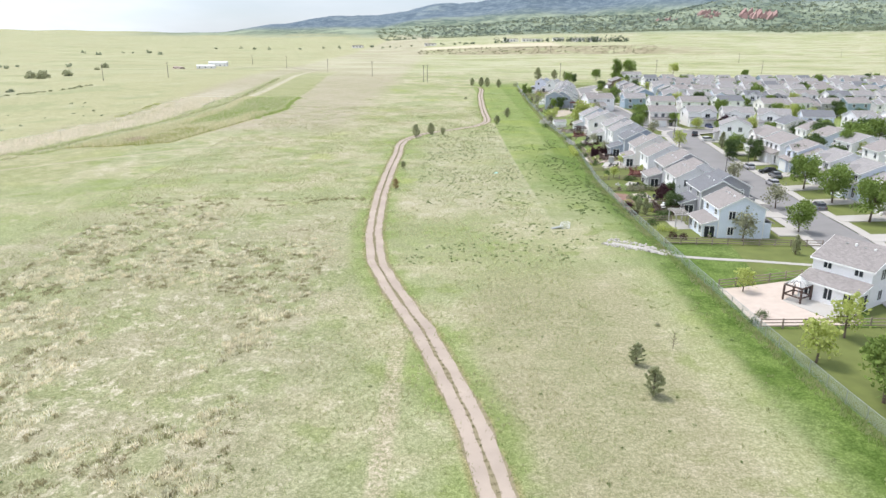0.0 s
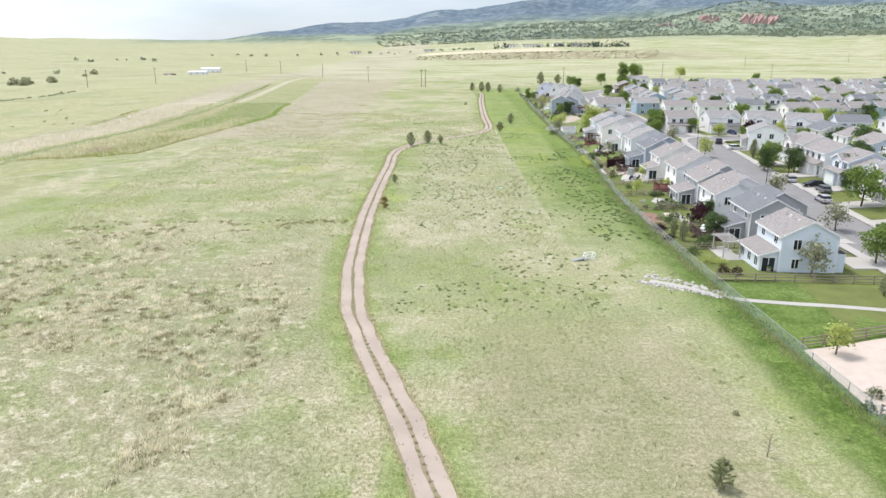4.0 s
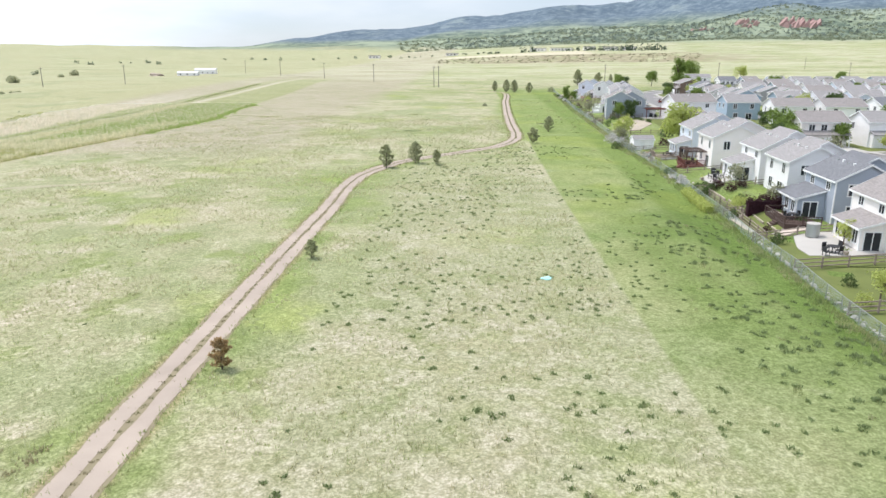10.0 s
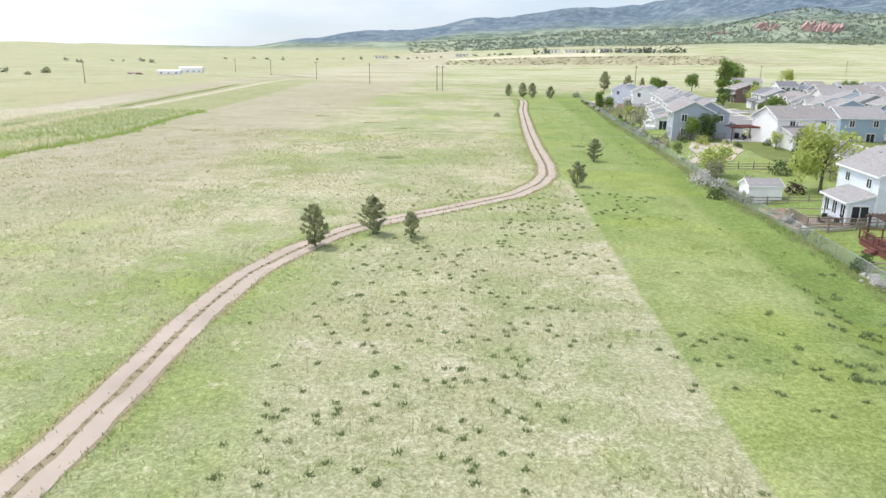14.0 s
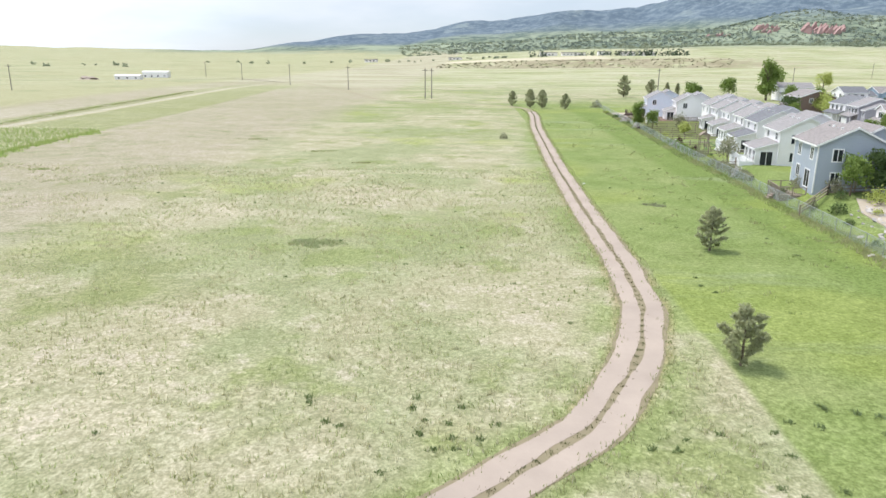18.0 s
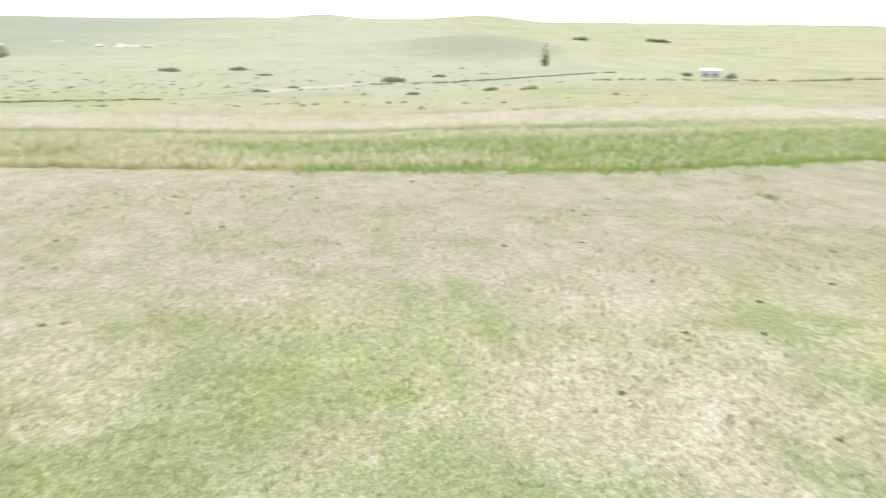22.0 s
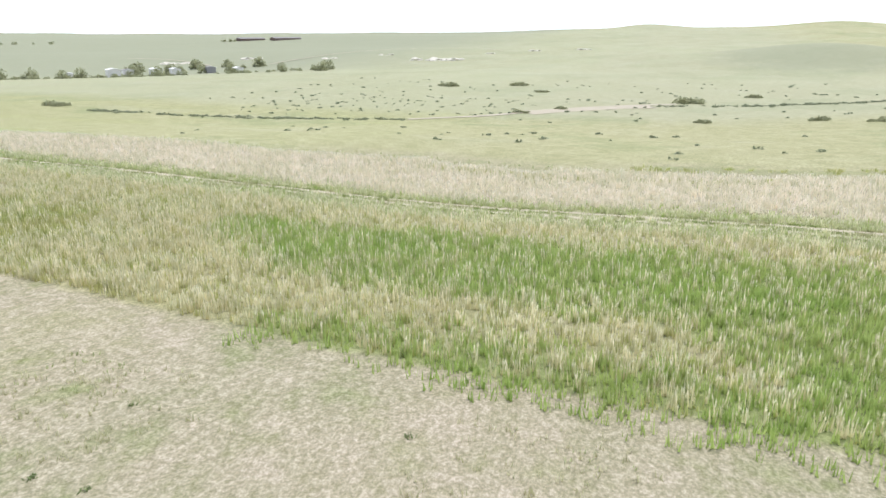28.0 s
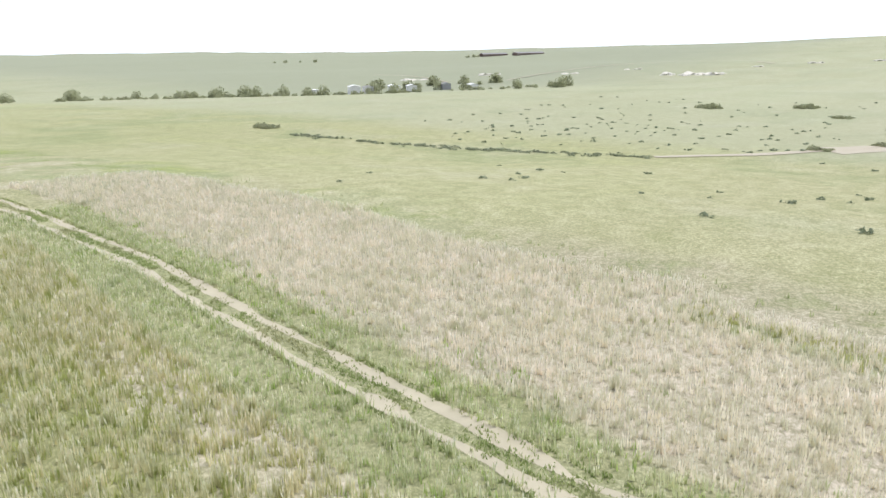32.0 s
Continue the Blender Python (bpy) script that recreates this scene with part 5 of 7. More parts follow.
# pines on the prairie
for k, x, y, s in (("pine", -9.4, 234.4, 0.88), ("pine", -4.4, 239.4, 0.85), ("pine2", -0.3, 238.3, 0.68), ("pine2", 20.5, 266.3, 0.88), ("pine", 26.7, 290.5, 0.82), ("pine", 19.8, 63.6, 0.5), ("pine", 19.7, 57.2, 0.62),
                   ("drypine", -10.6, 150.1, 0.75), ("pine2", -10.6, 176.9, 0.5), ("shrub2", 11.9, 378.5, 1.0), ("pine", 19.6, 486, 1.1), ("pine", 25.4, 477, 1.3), ("pine", 29.3, 474, 1.3), ("pine2", 36.6, 469, 1.3),
                   ("pine", 74, 553, 2.0), ("pine2", 88, 560, 1.9), ("spruce", 97, 566, 1.0), ("spruce", 103, 570, 0.9), ("shrub2", 49, 480, 2.0), ("shrub2", 25.0, 73.5, 0.35)):
    plant(k, x, y, s)
# street and garden trees
for k, x, y, s in (("spruce", 55.4, 102.6, 0.5), ("green", 62.4, 115.8, 0.75), ("sage", 50.4, 110.6, 1.0), ("green2", 40.6, 56.0, 0.95), ("thin", 38.6, 64.2, 1.0), ("thin", 45.0, 70.4, 1.0), ("thin", 40.0, 85.6, 0.7), ("shrub", 38.6, 76.8, 0.8),
                   ("green", 81.8, 152.5, 1.02), ("green", 81.0, 139.0, 1.05), ("green", 79.5, 123.5, 1.08), ("sage", 66.5, 134.5, 1.0), ("sage", 69.2, 161.0, 1.0), ("green", 84.4, 197.0, 0.8), ("deep", 85.9, 187.5, 0.85), ("spruce", 84.5, 207.5, 0.8),
                   ("green", 75.5, 266.0, 1.0), ("deep", 72.5, 258.0, 0.75), ("sage", 72.0, 236.0, 1.0), ("thin", 72.0, 209.0, 1.1), ("willow", 53.4, 265.0, 1.15), ("deep", 58.0, 282.0, 0.5), ("yellow", 43.2, 277.5, 0.95), ("sage", 41.6, 273.0, 0.7),
                   ("yellow", 93.0, 253.5, 0.8), ("plum", 104.0, 256.0, 1.05), ("spruce", 106.0, 273.5, 0.9), ("green2", 86.5, 261.0, 0.75), ("green2", 48.6, 309.4, 0.66), ("deep", 52.2, 310.0, 0.72), ("sage", 42.5, 262.5, 0.6),
                   ("column", 47.4, 408.5, 0.72), ("green2", 50.0, 404.0, 0.65), ("green", 92.0, 376.0, 0.9), ("yellow", 109, 436, 1.1), ("column", 131, 536, 1.9), ("green", 155, 590, 1.9), ("green2", 118, 545, 1.3), ("green2", 88, 500, 1.2), ("deep", 96, 520, 0.9),
                   ("sage", 46.0, 341.0, 0.8), ("sage", 54.5, 398.0, 0.8), ("yellow", 53.0, 388.0, 0.55), ("plum", 44.5, 138.7, 0.85), ("spruce", 37.9, 130.2, 0.5), ("spruce", 38.8, 128.2, 0.55), ("shrub2", 41.9, 149.9, 1.4), ("shrub2", 43.4, 150.4, 1.2), ("shrub", 44.9, 150.8, 1.2), ("shrub", 43.6, 161.4, 1.1), ("shrub", 36.6, 74.4, 0.7), ("thin", 41.4, 165.4, 0.6),
                   ("deep", 114.4, 207, 1.15), ("green", 119, 199, 1.2), ("green", 112.5, 189, 1.1), ("deep", 126, 208, 1.1), ("green2", 133, 210, 1.3), ("yellow", 112, 251, 0.9), ("green", 70.5, 250, 0.75), ("deep", 80.5, 191.5, 0.8), ("column", 124, 476, 0.9), ("green2", 74, 421, 0.8), ("sage", 66, 300, 0.9), ("green2", 240, 560, 1.2), ("willow", 215, 660, 1.3)):
    plant(k, x, y, s)
for x, y, s in ((118, 296, 0.95), (124, 340, 1.0), (140, 292, 0.8), (152, 345, 0.9), (166, 292, 1.0), (176, 350, 0.9), (190, 340, 0.8), (198, 292, 0.9), (122, 372, 0.9), (112, 412, 1.0), (150, 415, 0.9), (168, 375, 1.1), (185, 418, 0.9), (205, 372, 1.0),
                (214, 418, 1.0), (240, 400, 1.1), (160, 470, 1.1), (190, 475, 1.0), (220, 470, 1.0), (250, 470, 1.2), (280, 465, 1.1), (100, 345, 0.8), (104, 390, 0.8), (128, 232, 0.8), (110, 232, 0.7), (116, 186, 0.9), (118, 160, 0.9), (90, 172, 0.6), (96, 240, 0.6),
                (124, 205, 0.8), (142, 232, 0.9), (150, 226, 0.8), (86, 300, 0.6), (84, 340, 0.55), (87, 356, 0.55), (90, 370, 0.6), (92, 385, 0.55), (99, 440, 0.9), (125, 500, 1.1), (175, 500, 1.0), (300, 500, 1.2), (320, 520, 1.0), (104, 152, 0.8), (103, 178, 0.75), (108, 200, 0.8)):
    plant(("green", "green2", "deep")[int(x * 7 + y) % 3], x, y, s)
more = random.Random(12)
for row, x0, x1, gap in ((372, 140, 270, 19), (404, 130, 270, 21), (441, 140, 300, 20), (474, 150, 320, 23), (514, 150, 330, 26), (288, 104, 215, 22), (322, 108, 200, 24), (344, 112, 240, 23)):
    x = x0
    while x < x1:
        plant(more.choice(("green", "green2", "yellow", "deep", "willow", "sage")), x + more.uniform(-4, 4), row + more.uniform(-3, 3), more.uniform(0.5, 0.9))
        x += gap * more.uniform(0.4, 0.8)
yards = random.Random(21)
for x0, x1, y0, y1, count in ((86, 130, 118, 232, 20), (108, 215, 256, 300, 14), (104, 230, 306, 350, 16), (110, 250, 356, 420, 20), (96, 270, 430, 500, 20)):
    for k in range(count):
        plant(yards.choice(("green", "deep", "green2", "deep", "yellow", "willow")), x0 + (x1 - x0) * (k + yards.random()) / count, yards.uniform(y0, y1), yards.uniform(0.5, 0.95))
# shrubs of the back yards
SHRUBS = (("shrub", 40.6, 124.6, 1.5), ("shrub", 42.4, 127.2, 1.2), ("shrub2", 44.0, 131.0, 1.3), ("shrub", 42.2, 143.5, 1.1), ("shrub2", 39.4, 142.2, 1.0), ("purple", 36.6, 128.4, 1.0), ("shrub", 38.0, 120.5, 1.1), ("bush", 38.6, 116.5, 1.0), ("bush", 40.2, 115.8, 0.9), ("purple", 37.2, 134.5, 1.0), ("purple", 37.4, 136.0, 0.8), ("bush", 37.6, 137.0, 0.9), ("shrub", 44.2, 152.3, 1.1), ("shrub", 42.9, 153.4, 1.0), ("shrub2", 41.7, 151.0, 1.1),
          ("shrub", 44.6, 161.3, 0.9), ("shrub", 43.3, 161.8, 0.8), ("shrub", 42.9, 214.1, 1.1), ("purple", 44.4, 216.0, 1.3), ("bush", 43.0, 203.0, 1.3), ("shrub", 38.0, 261.5, 1.3), ("bloom", 39.4, 272.0, 1.7), ("shrub", 53.8, 279.1, 1.8), ("purple", 49.3, 263.5, 1.4), ("shrub2", 41.6, 251.0, 0.7), ("shrub", 42.6, 248.5, 0.6), ("bush", 42.0, 253.5, 0.7), ("purple", 41.4, 246.4, 0.6), ("shrub", 56.0, 304.0, 0.8), ("shrub", 54.6, 306.0, 0.7), ("shrub2", 50.6, 315.7, 1.2), ("shrub2", 47.4, 311.0, 1.3), ("shrub2", 46.2, 317.0, 1.1), ("shrub", 48.8, 321.0, 1.0), 
          ("shrub", 45.0, 207.0, 0.7), ("purple", 45.8, 213.2, 1.0), ("purple", 48.0, 214.4, 0.9), ("shrub2", 40.8, 213.5, 0.9), ("shrub", 43.2, 218.5, 0.7), ("bloom", 40.2, 226, 0.6), ("shrub2", 40.4, 264.5, 1.1), ("bloom", 41.0, 268.0, 1.3), ("shrub", 40.9, 266.2, 1.0),
          ("bush", 49.8, 305.6, 1.5), ("shrub", 45.0, 304.6, 1.0), ("bush", 47.6, 301.8, 0.6), ("shrub", 47.1, 308.2, 0.8), ("bloom", 43.9, 279.0, 1.1), ("shrub", 56, 303, 0.7), ("shrub", 62.5, 306, 1.0), ("shrub", 65, 305.5, 1.2), ("shrub2", 44.6, 338, 1.0), ("shrub2", 44.4, 342.5, 0.9), ("bush", 44.8, 346, 0.8),
          ("shrub2", 44.2, 333, 0.8), ("shrub2", 45.0, 350, 1.0), ("shrub2", 45.2, 353, 1.0), ("shrub", 47, 399, 0.9), ("shrub", 46.8, 392, 0.8), ("shrub2", 50, 430, 1.0), ("shrub2", 49, 436, 0.9))
for k, x, y, s in SHRUBS:
    if k in PROTO:
        plant(k, x, y, s)
beds = random.Random(33)
for y0, y1, kind in YARDS:
    for k in range(2 if y0 < 190 or y0 > 330 else 3):
        plant(beds.choice(("shrub", "shrub2", "bush", "shrub", "purple", "bloom")), 38.6 + max(0, y0 - 150) * 0.028 + beds.uniform(0, 2.2), beds.uniform(y0, y1), beds.uniform(0.5, 1.0), tall=beds.uniform(0.9, 1.5))
    plant(beds.choice(("shrub", "shrub2", "deep", "thin", "sage")), rear_x((y0 + y1) / 2) - beds.uniform(1.0, 4.0), beds.uniform(y0, y1), beds.uniform(0.35, 0.7))
for ob in PROTO.values():
    for o in (*ob.children_recursive, ob):
        bpy.data.objects.remove(o)

# ---- grass ----
STRAW = grassy("dry straw blades", (0.47, 0.44, 0.28), (0.68, 0.64, 0.47), (0.5, 0.48, 0.31))
TALLGREEN = grassy("tall green blades", (0.29, 0.41, 0.11), (0.45, 0.55, 0.2), (0.41, 0.49, 0.18))
OLIVE = grassy("olive green blades", (0.34, 0.38, 0.13), (0.52, 0.54, 0.23), (0.49, 0.47, 0.22))
TALLDRY = grassy("tall seeding grass", (0.58, 0.56, 0.34), (0.82, 0.76, 0.55), (0.64, 0.6, 0.39))
HEADS = grassy("ripe seed heads", (0.76, 0.71, 0.53), (0.95, 0.91, 0.76), (0.82, 0.76, 0.6))
PALEROSE = grassy("pale rosy stems", (0.7, 0.65, 0.52), (0.88, 0.81, 0.71), (0.72, 0.68, 0.54))
ROSEHEADS = grassy("pale rosy seed heads", (0.8, 0.73, 0.63), (0.96, 0.9, 0.84), (0.84, 0.78, 0.66))
SHORT = grassy("short prairie grass", (0.38, 0.41, 0.21), (0.62, 0.62, 0.42), (0.4, 0.44, 0.22))
GREYGRASS = grassy("grey-green grass", (0.46, 0.5, 0.27), (0.72, 0.71, 0.47), (0.52, 0.56, 0.33))
WEED = leafy("dark weeds", (0.15, 0.2, 0.08), (0.27, 0.33, 0.15))
MEDIAN = grassy("trodden grass", (0.15, 0.13, 0.08), (0.28, 0.24, 0.15), (0.17, 0.19, 0.09))
VERGES = grassy("green verge grass", (0.24, 0.31, 0.11), (0.4, 0.45, 0.2), (0.42, 0.4, 0.24))


def blades(name, spots, height, width, per, material, label, lean=0.35, seed=1, spread=0.12, heads=None):
    """Tufts of grass: per thin blades at every spot. One object of kind stuff."""
    g = np.random.default_rng(seed)
    p = np.repeat(spots, per, axis=0) + g.normal(0, spread, (len(spots) * per, 2))
    z = land(p[:, 0], p[:, 1])
    n = len(p)
    h = height * g.uniform(0.5, 1.25, n)
    a, b = g.uniform(0, 2 * np.pi, n), g.uniform(0, 2 * np.pi, n)
    w = width * g.uniform(0.6, 1.4, n)
    ln = lean * h * g.uniform(0, 1, n)
    base = np.c_[p, z - 0.02]
    side = np.c_[np.cos(a), np.sin(a), np.zeros(n)] * w[:, None]
    tip = base + np.c_[np.cos(b) * ln, np.sin(b) * ln, h]
    v = np.stack([base - side, base + side, tip], 1).reshape(-1, 3)
    ob = raw(name, v, np.arange(len(v)).reshape(-1, 3), material)
    if heads:
        # seed heads: slim spindles on the upper third of every second stem
        k = np.arange(0, n, 2)
        low, top = base[k] + (tip - base)[k] * 0.58, base[k] + (tip - base)[k] * 1.06
        mid = low * 0.55 + top * 0.45
        wide = side[k] * 0.75
        hv = np.stack([low, mid + wide, top, mid - wide], 1).reshape(-1, 3)
        tagged(raw("seed_heads", hv, np.arange(len(hv)).reshape(-1, 4), heads), "pale seed heads on tall grass stems", "grass", kind="stuff")
    return tagged(ob, label, "grass", kind="stuff")


def scatter(n, x0, x1, y0, y1, seed, keep=None):
    g = np.random.default_rng(seed)
    p = np.c_[g.uniform(x0, x1, n), g.uniform(y0, y1, n)]
    return p if keep is None else p[keep(p[:, 0], p[:, 1])]


trail_pts = smooth_line(TRAIL, 1.0)


def off_trail(x, y, d=1.5):
    tx = np.interp(y, trail_pts[:, 1][:470], trail_pts[:, 0][:470])
    near = np.abs(x - tx) < d * 1.3
    return ~near


def edge_x(y):
    return np.interp(y, [e[0] for e in EDGE], [e[1] for e in EDGE])


def patchy(x, y, scale, lo, seed):
    return fractal(x / scale + 50, y / scale + 50, seed, 4) > lo


blades("short_grass", scatter(60000, -72, 19, 35, 335, 21, lambda x, y: off_trail(x, y) & patchy(x, y, 9, 0.42, 5) & ((x > -32) | (y < 245) | patchy(x, y, 5, 0.58, 25))), 0.22, 0.035, 4, SHORT, "short mixed prairie grass", 0.5, 1, 0.1)
blades("dry_grass", scatter(46000, -72, 19, 35, 335, 22, lambda x, y: off_trail(x, y) & patchy(x, y, 7, 0.5, 6)), 0.3, 0.035, 5, STRAW, "dry straw-coloured bunch grass", 0.45, 2, 0.09)
OLD_TRACK = [(-134, 570), (-126, 510), (-120, 450), (-113.5, 400), (-108, 355), (-108, 321), (-111.5, 296), (-114, 272), (-117, 252), (-121, 230), (-123.5, 200), (-124, 165)]
old = tagged(ribbon("old_track", OLD_TRACK, -1.2, 1.2, 0.015, GROUND, wobble=0.4, step_m=1.5), "faint old two-rut track through tall grass", "track", kind="structure")
TAN = plain("dry tan soil", (0.43, 0.39, 0.29), 0.95, vary=0.25, scale=1.2, grain=0.4)
ribbon("rut", OLD_TRACK, -1.3, -0.6, 0.025, TAN, old, 0.75, 8, 1.0)
ribbon("rut", OLD_TRACK, 0.6, 1.3, 0.025, TAN, old, 0.75, 9, 1.0)


def off_old(x, y):
    return np.abs(x - np.interp(-y, [-p[1] for p in OLD_TRACK], [p[0] for p in OLD_TRACK])) > 1.35


STRIP = lambda x, y: y > 207 + 14 * fractal(x / 7, y / 7, 12, 3)


def jitter(x, y):
    return (np.sin(x * 12.99 + y * 78.23) * 43758.5) % 1.0


def green_core(x, y):
    """The fresh green middle of the strip and its fringe."""
    d = edge_x(y) - x + 5 * (fractal(x / 3, y / 3, 3, 3) - 0.5) + 4 * (jitter(x, y) - 0.5)
    low = 16 - 6.5 * smooth01(y, 266, 284) - 8.5 * smooth01(y, 304, 316)
    return (y > 266) & (d > low) & (d < 21 + 3 * smooth01(y, 268, 290)) & (jitter(x + 3, y) < 0.85) | (y > 283) & (d > -0.6) & (d < 3.2) & (jitter(x, y + 5) < 0.6)


def olive_patch(x, y):
    d = edge_x(y) - x + 5 * (fractal(x / 4, y / 4, 4, 3) - 0.5) + 4 * (jitter(x, y) - 0.5)
    return (d > 4) & (d < 15.5) & (y > 214) & (y < 256) & patchy(x, y, 5, 0.36, 17)


in_strip = lambda x, y: STRIP(x, y) & (x < edge_x(y) + value_noise(x / 2, y / 2, 5) - 0.5) & (x > edge_x(y) - 29.5)
blades("tall_grass", scatter(56000, -130, -66, 205, 385, 23, lambda x, y: in_strip(x, y) & (jitter(x, y + 9) < np.where(green_core(x, y), 0.3, np.where(olive_patch(x, y), 0.3, 0.8)))), 0.85, 0.042, 6, TALLDRY, "tall seeding prairie grass in a strip", 0.22, 1, 0.1, HEADS)
blades("green_grass", scatter(60000, -115, -70, 262, 385, 24, green_core), 0.62, 0.042, 6, TALLGREEN, "tall fresh green grass in a strip", 0.3, 2, 0.16)
blades("olive_grass", scatter(70000, -130, -66, 205, 385, 29, lambda x, y: in_strip(x, y) & ~green_core(x, y) & (olive_patch(x, y) | (jitter(x, y + 2) < 0.55 - 0.25 * smooth01(y, 255, 275)))), 0.6, 0.042, 6, OLIVE, "olive green grass among the seed heads of the strip", 0.3, 3, 0.16)
blades("green_grass", scatter(9000, -150, -125, 268, 350, 37, lambda x, y: patchy(x, y, 6, 0.45, 38) & (jitter(x, y) < 0.6) & ((np.abs(edge_x(y) - x - 56.7 + 3 * (fractal(x / 6, y / 6, 4, 2) - 0.5)) < 1.3) | (y > 300) & (np.abs(edge_x(y) - x - 66 + 3 * (fractal(x / 6, y / 6, 6, 2) - 0.5)) < 1.8))), 0.5, 0.045, 6, OLIVE, "lines of green grass along old furrows", 0.3, 16, 0.16)
blades("grey_grass", scatter(25000, -135, -92, 200, 385, 30, lambda x, y: (x < edge_x(y) - 29) & (x > edge_x(y) - 39) & off_old(x, y)), 0.66, 0.04, 7, GREYGRASS, "grey-green grass beside the old track", 0.3, 4, 0.12, HEADS)
blades("green_grass", scatter(5000, -135, -92, 200, 350, 32, lambda x, y: (x < edge_x(y) - 27) & (x > edge_x(y) - 42) & off_old(x, y) & patchy(x, y, 6, 0.46, 13)), 0.5, 0.04, 6, TALLGREEN, "patches of green grass beside the old track", 0.3, 6, 0.16)
blades("pale_grass", scatter(50000, -160, -100, 180, 385, 25, lambda x, y: (x < edge_x(y) - 39) & (x > edge_x(y) - 66 + 10 * fractal(x / 9, y / 9, 4, 4)) & (x < edge_x(y) - 37 - 5 * fractal(x / 7, y / 7, 24, 3)) & off_old(x, y)), 0.72, 0.04, 6, PALEROSE, "pale tall grass beyond the old track", 0.25, 5, 0.12, ROSEHEADS)
old_pts = smooth_line(OLD_TRACK, 0.5)
gt = np.random.default_rng(35)
blades("green_grass", scatter(2500, -160, -100, 190, 350, 36, lambda x, y: (x < edge_x(y) - 38) & (x > edge_x(y) - 66) & off_old(x, y) & patchy(x, y, 8, 0.44, 26)), 0.5, 0.05, 5, SHORT, "fresh grass among the pale seed heads", 0.3, 15, 0.14)
clods = np.concatenate([old_pts[gt.integers(0, len(old_pts), 5000)] + gt.normal(0, 1, (5000, 2)) * (0.3, 0.3), old_pts[gt.integers(0, len(old_pts), 2600)] + gt.uniform(-1.6, 1.6, (2600, 2)), old_pts[gt.integers(0, len(old_pts), 5000)] + np.c_[gt.choice((-1.6, 1.6), 5000), gt.normal(0, 0.3, 5000)]])
clods = clods[patchy(clods[:, 0], clods[:, 1], 2.5, 0.4, 14)]
blades("track_weeds", clods, 0.22, 0.05, 5, VERGES, "tufts of green weeds over the old track", 0.8, 7, 0.13)
# bleached bunch grass and brown thatch on the slope west of the track
TUSSOCK = grassy("bleached bunch grass", (0.7, 0.65, 0.5), (0.92, 0.88, 0.74), (0.74, 0.69, 0.54))
THATCH = grassy("brown thatch", (0.28, 0.25, 0.15), (0.42, 0.37, 0.24), (0.3, 0.28, 0.16))
on_slope = lambda x, y: (x < -15 - 5 * fractal(x / 12, y / 12, 51, 3)) & (x > -62) & (fractal(x / 16 + 3, y / 16, 52, 4) > 0.42)
blades("tussocks", scatter(9000, -62, -14, 40, 132, 53, lambda x, y: on_slope(x, y) & patchy(x, y, 2.6, 0.52, 54)), 0.4, 0.06, 26, TUSSOCK, "bleached bunch grass in clumps on the slope", 0.7, 22, 0.22)
blades("thatch", scatter(5200, -62, -14, 40, 140, 55, lambda x, y: on_slope(x, y) & patchy(x, y, 2.2, 0.52, 56)), 0.26, 0.05, 22, THATCH, "brown thatch between the bunch grass", 0.9, 23, 0.22)
# weeds
blades("weeds", scatter(1500, -6, 30, 96, 262, 26, lambda x, y: off_trail(x, y, 3) & (fractal(x / 14 + 9, y / 14, 7, 3) > 0.45)), 0.2, 0.05, 28, WEED, "scattered dark green weeds", 0.8, 3, 0.12)
blades("weeds", scatter(760, 21, 39, 126, 232, 27, lambda x, y: (x > 24 + 6 * value_noise(x / 6, y / 6, 2)) & (fractal(x / 5, y / 5, 9, 3) > 0.38 + 0.3 * smooth01(y, 185, 232))), 0.26, 0.05, 34, WEED, "scattered dark green weeds in the green belt", 0.9, 4, 0.16)
blades("weeds", scatter(220, -70, 34, 36, 330, 28, lambda x, y: off_trail(x, y, 3)), 0.15, 0.05, 24, WEED, "scattered dark green weeds", 0.8, 5, 0.1)
mats = np.random.default_rng(8)
mat = np.concatenate([mats.normal(0, 1, (22, 2)) * (0.6, 0.34) + c for c in ((-9.9, 290.6), (-8.6, 291.2), (-9.2, 289.7), (-7.6, 290.4), (-10.6, 291.4))])
blades("weed_patch", mat, 0.2, 0.07, 10, leafy("grey green weed leaves", (0.3, 0.35, 0.17), (0.48, 0.52, 0.3), 1.5, 0.55), "low ragged mat of grey-green weeds", 0.9, 8, 0.16)
blades("weed_patch", np.random.default_rng(9).normal(0, 1, (14, 2)) * (0.7, 0.4) + (27.0, 309.8), 0.25, 0.045, 16, SAGE, "low mat of dark green weeds", 0.9, 9, 0.16)
blades("weed_patch", np.concatenate([np.random.default_rng(k).normal(0, 1, (30, 2)) * (1.3, 0.5) + c for k, c in enumerate(((-22.3, 354.3), (-12.7, 340.8), (-60, 330), (-40, 372)))]), 0.22, 0.05, 10, VERGES, "weed patches in the dry grass", 0.9, 10, 0.16)
blades("trail_grass", np.c_[trail_pts[:470, 0], trail_pts[:470, 1]].repeat(7, 0) + np.random.default_rng(3).normal(0, 0.1, (3290, 2)), 0.13, 0.04, 4, MEDIAN, "dry grass between the ruts", 0.7, 6, 0.1)
both = np.concatenate([trail_pts[:470] + s * np.c_[np.gradient(trail_pts[:470], axis=0)[:, 1], -np.gradient(trail_pts[:470], axis=0)[:, 0]] for s in (-1.65, 1.65)])
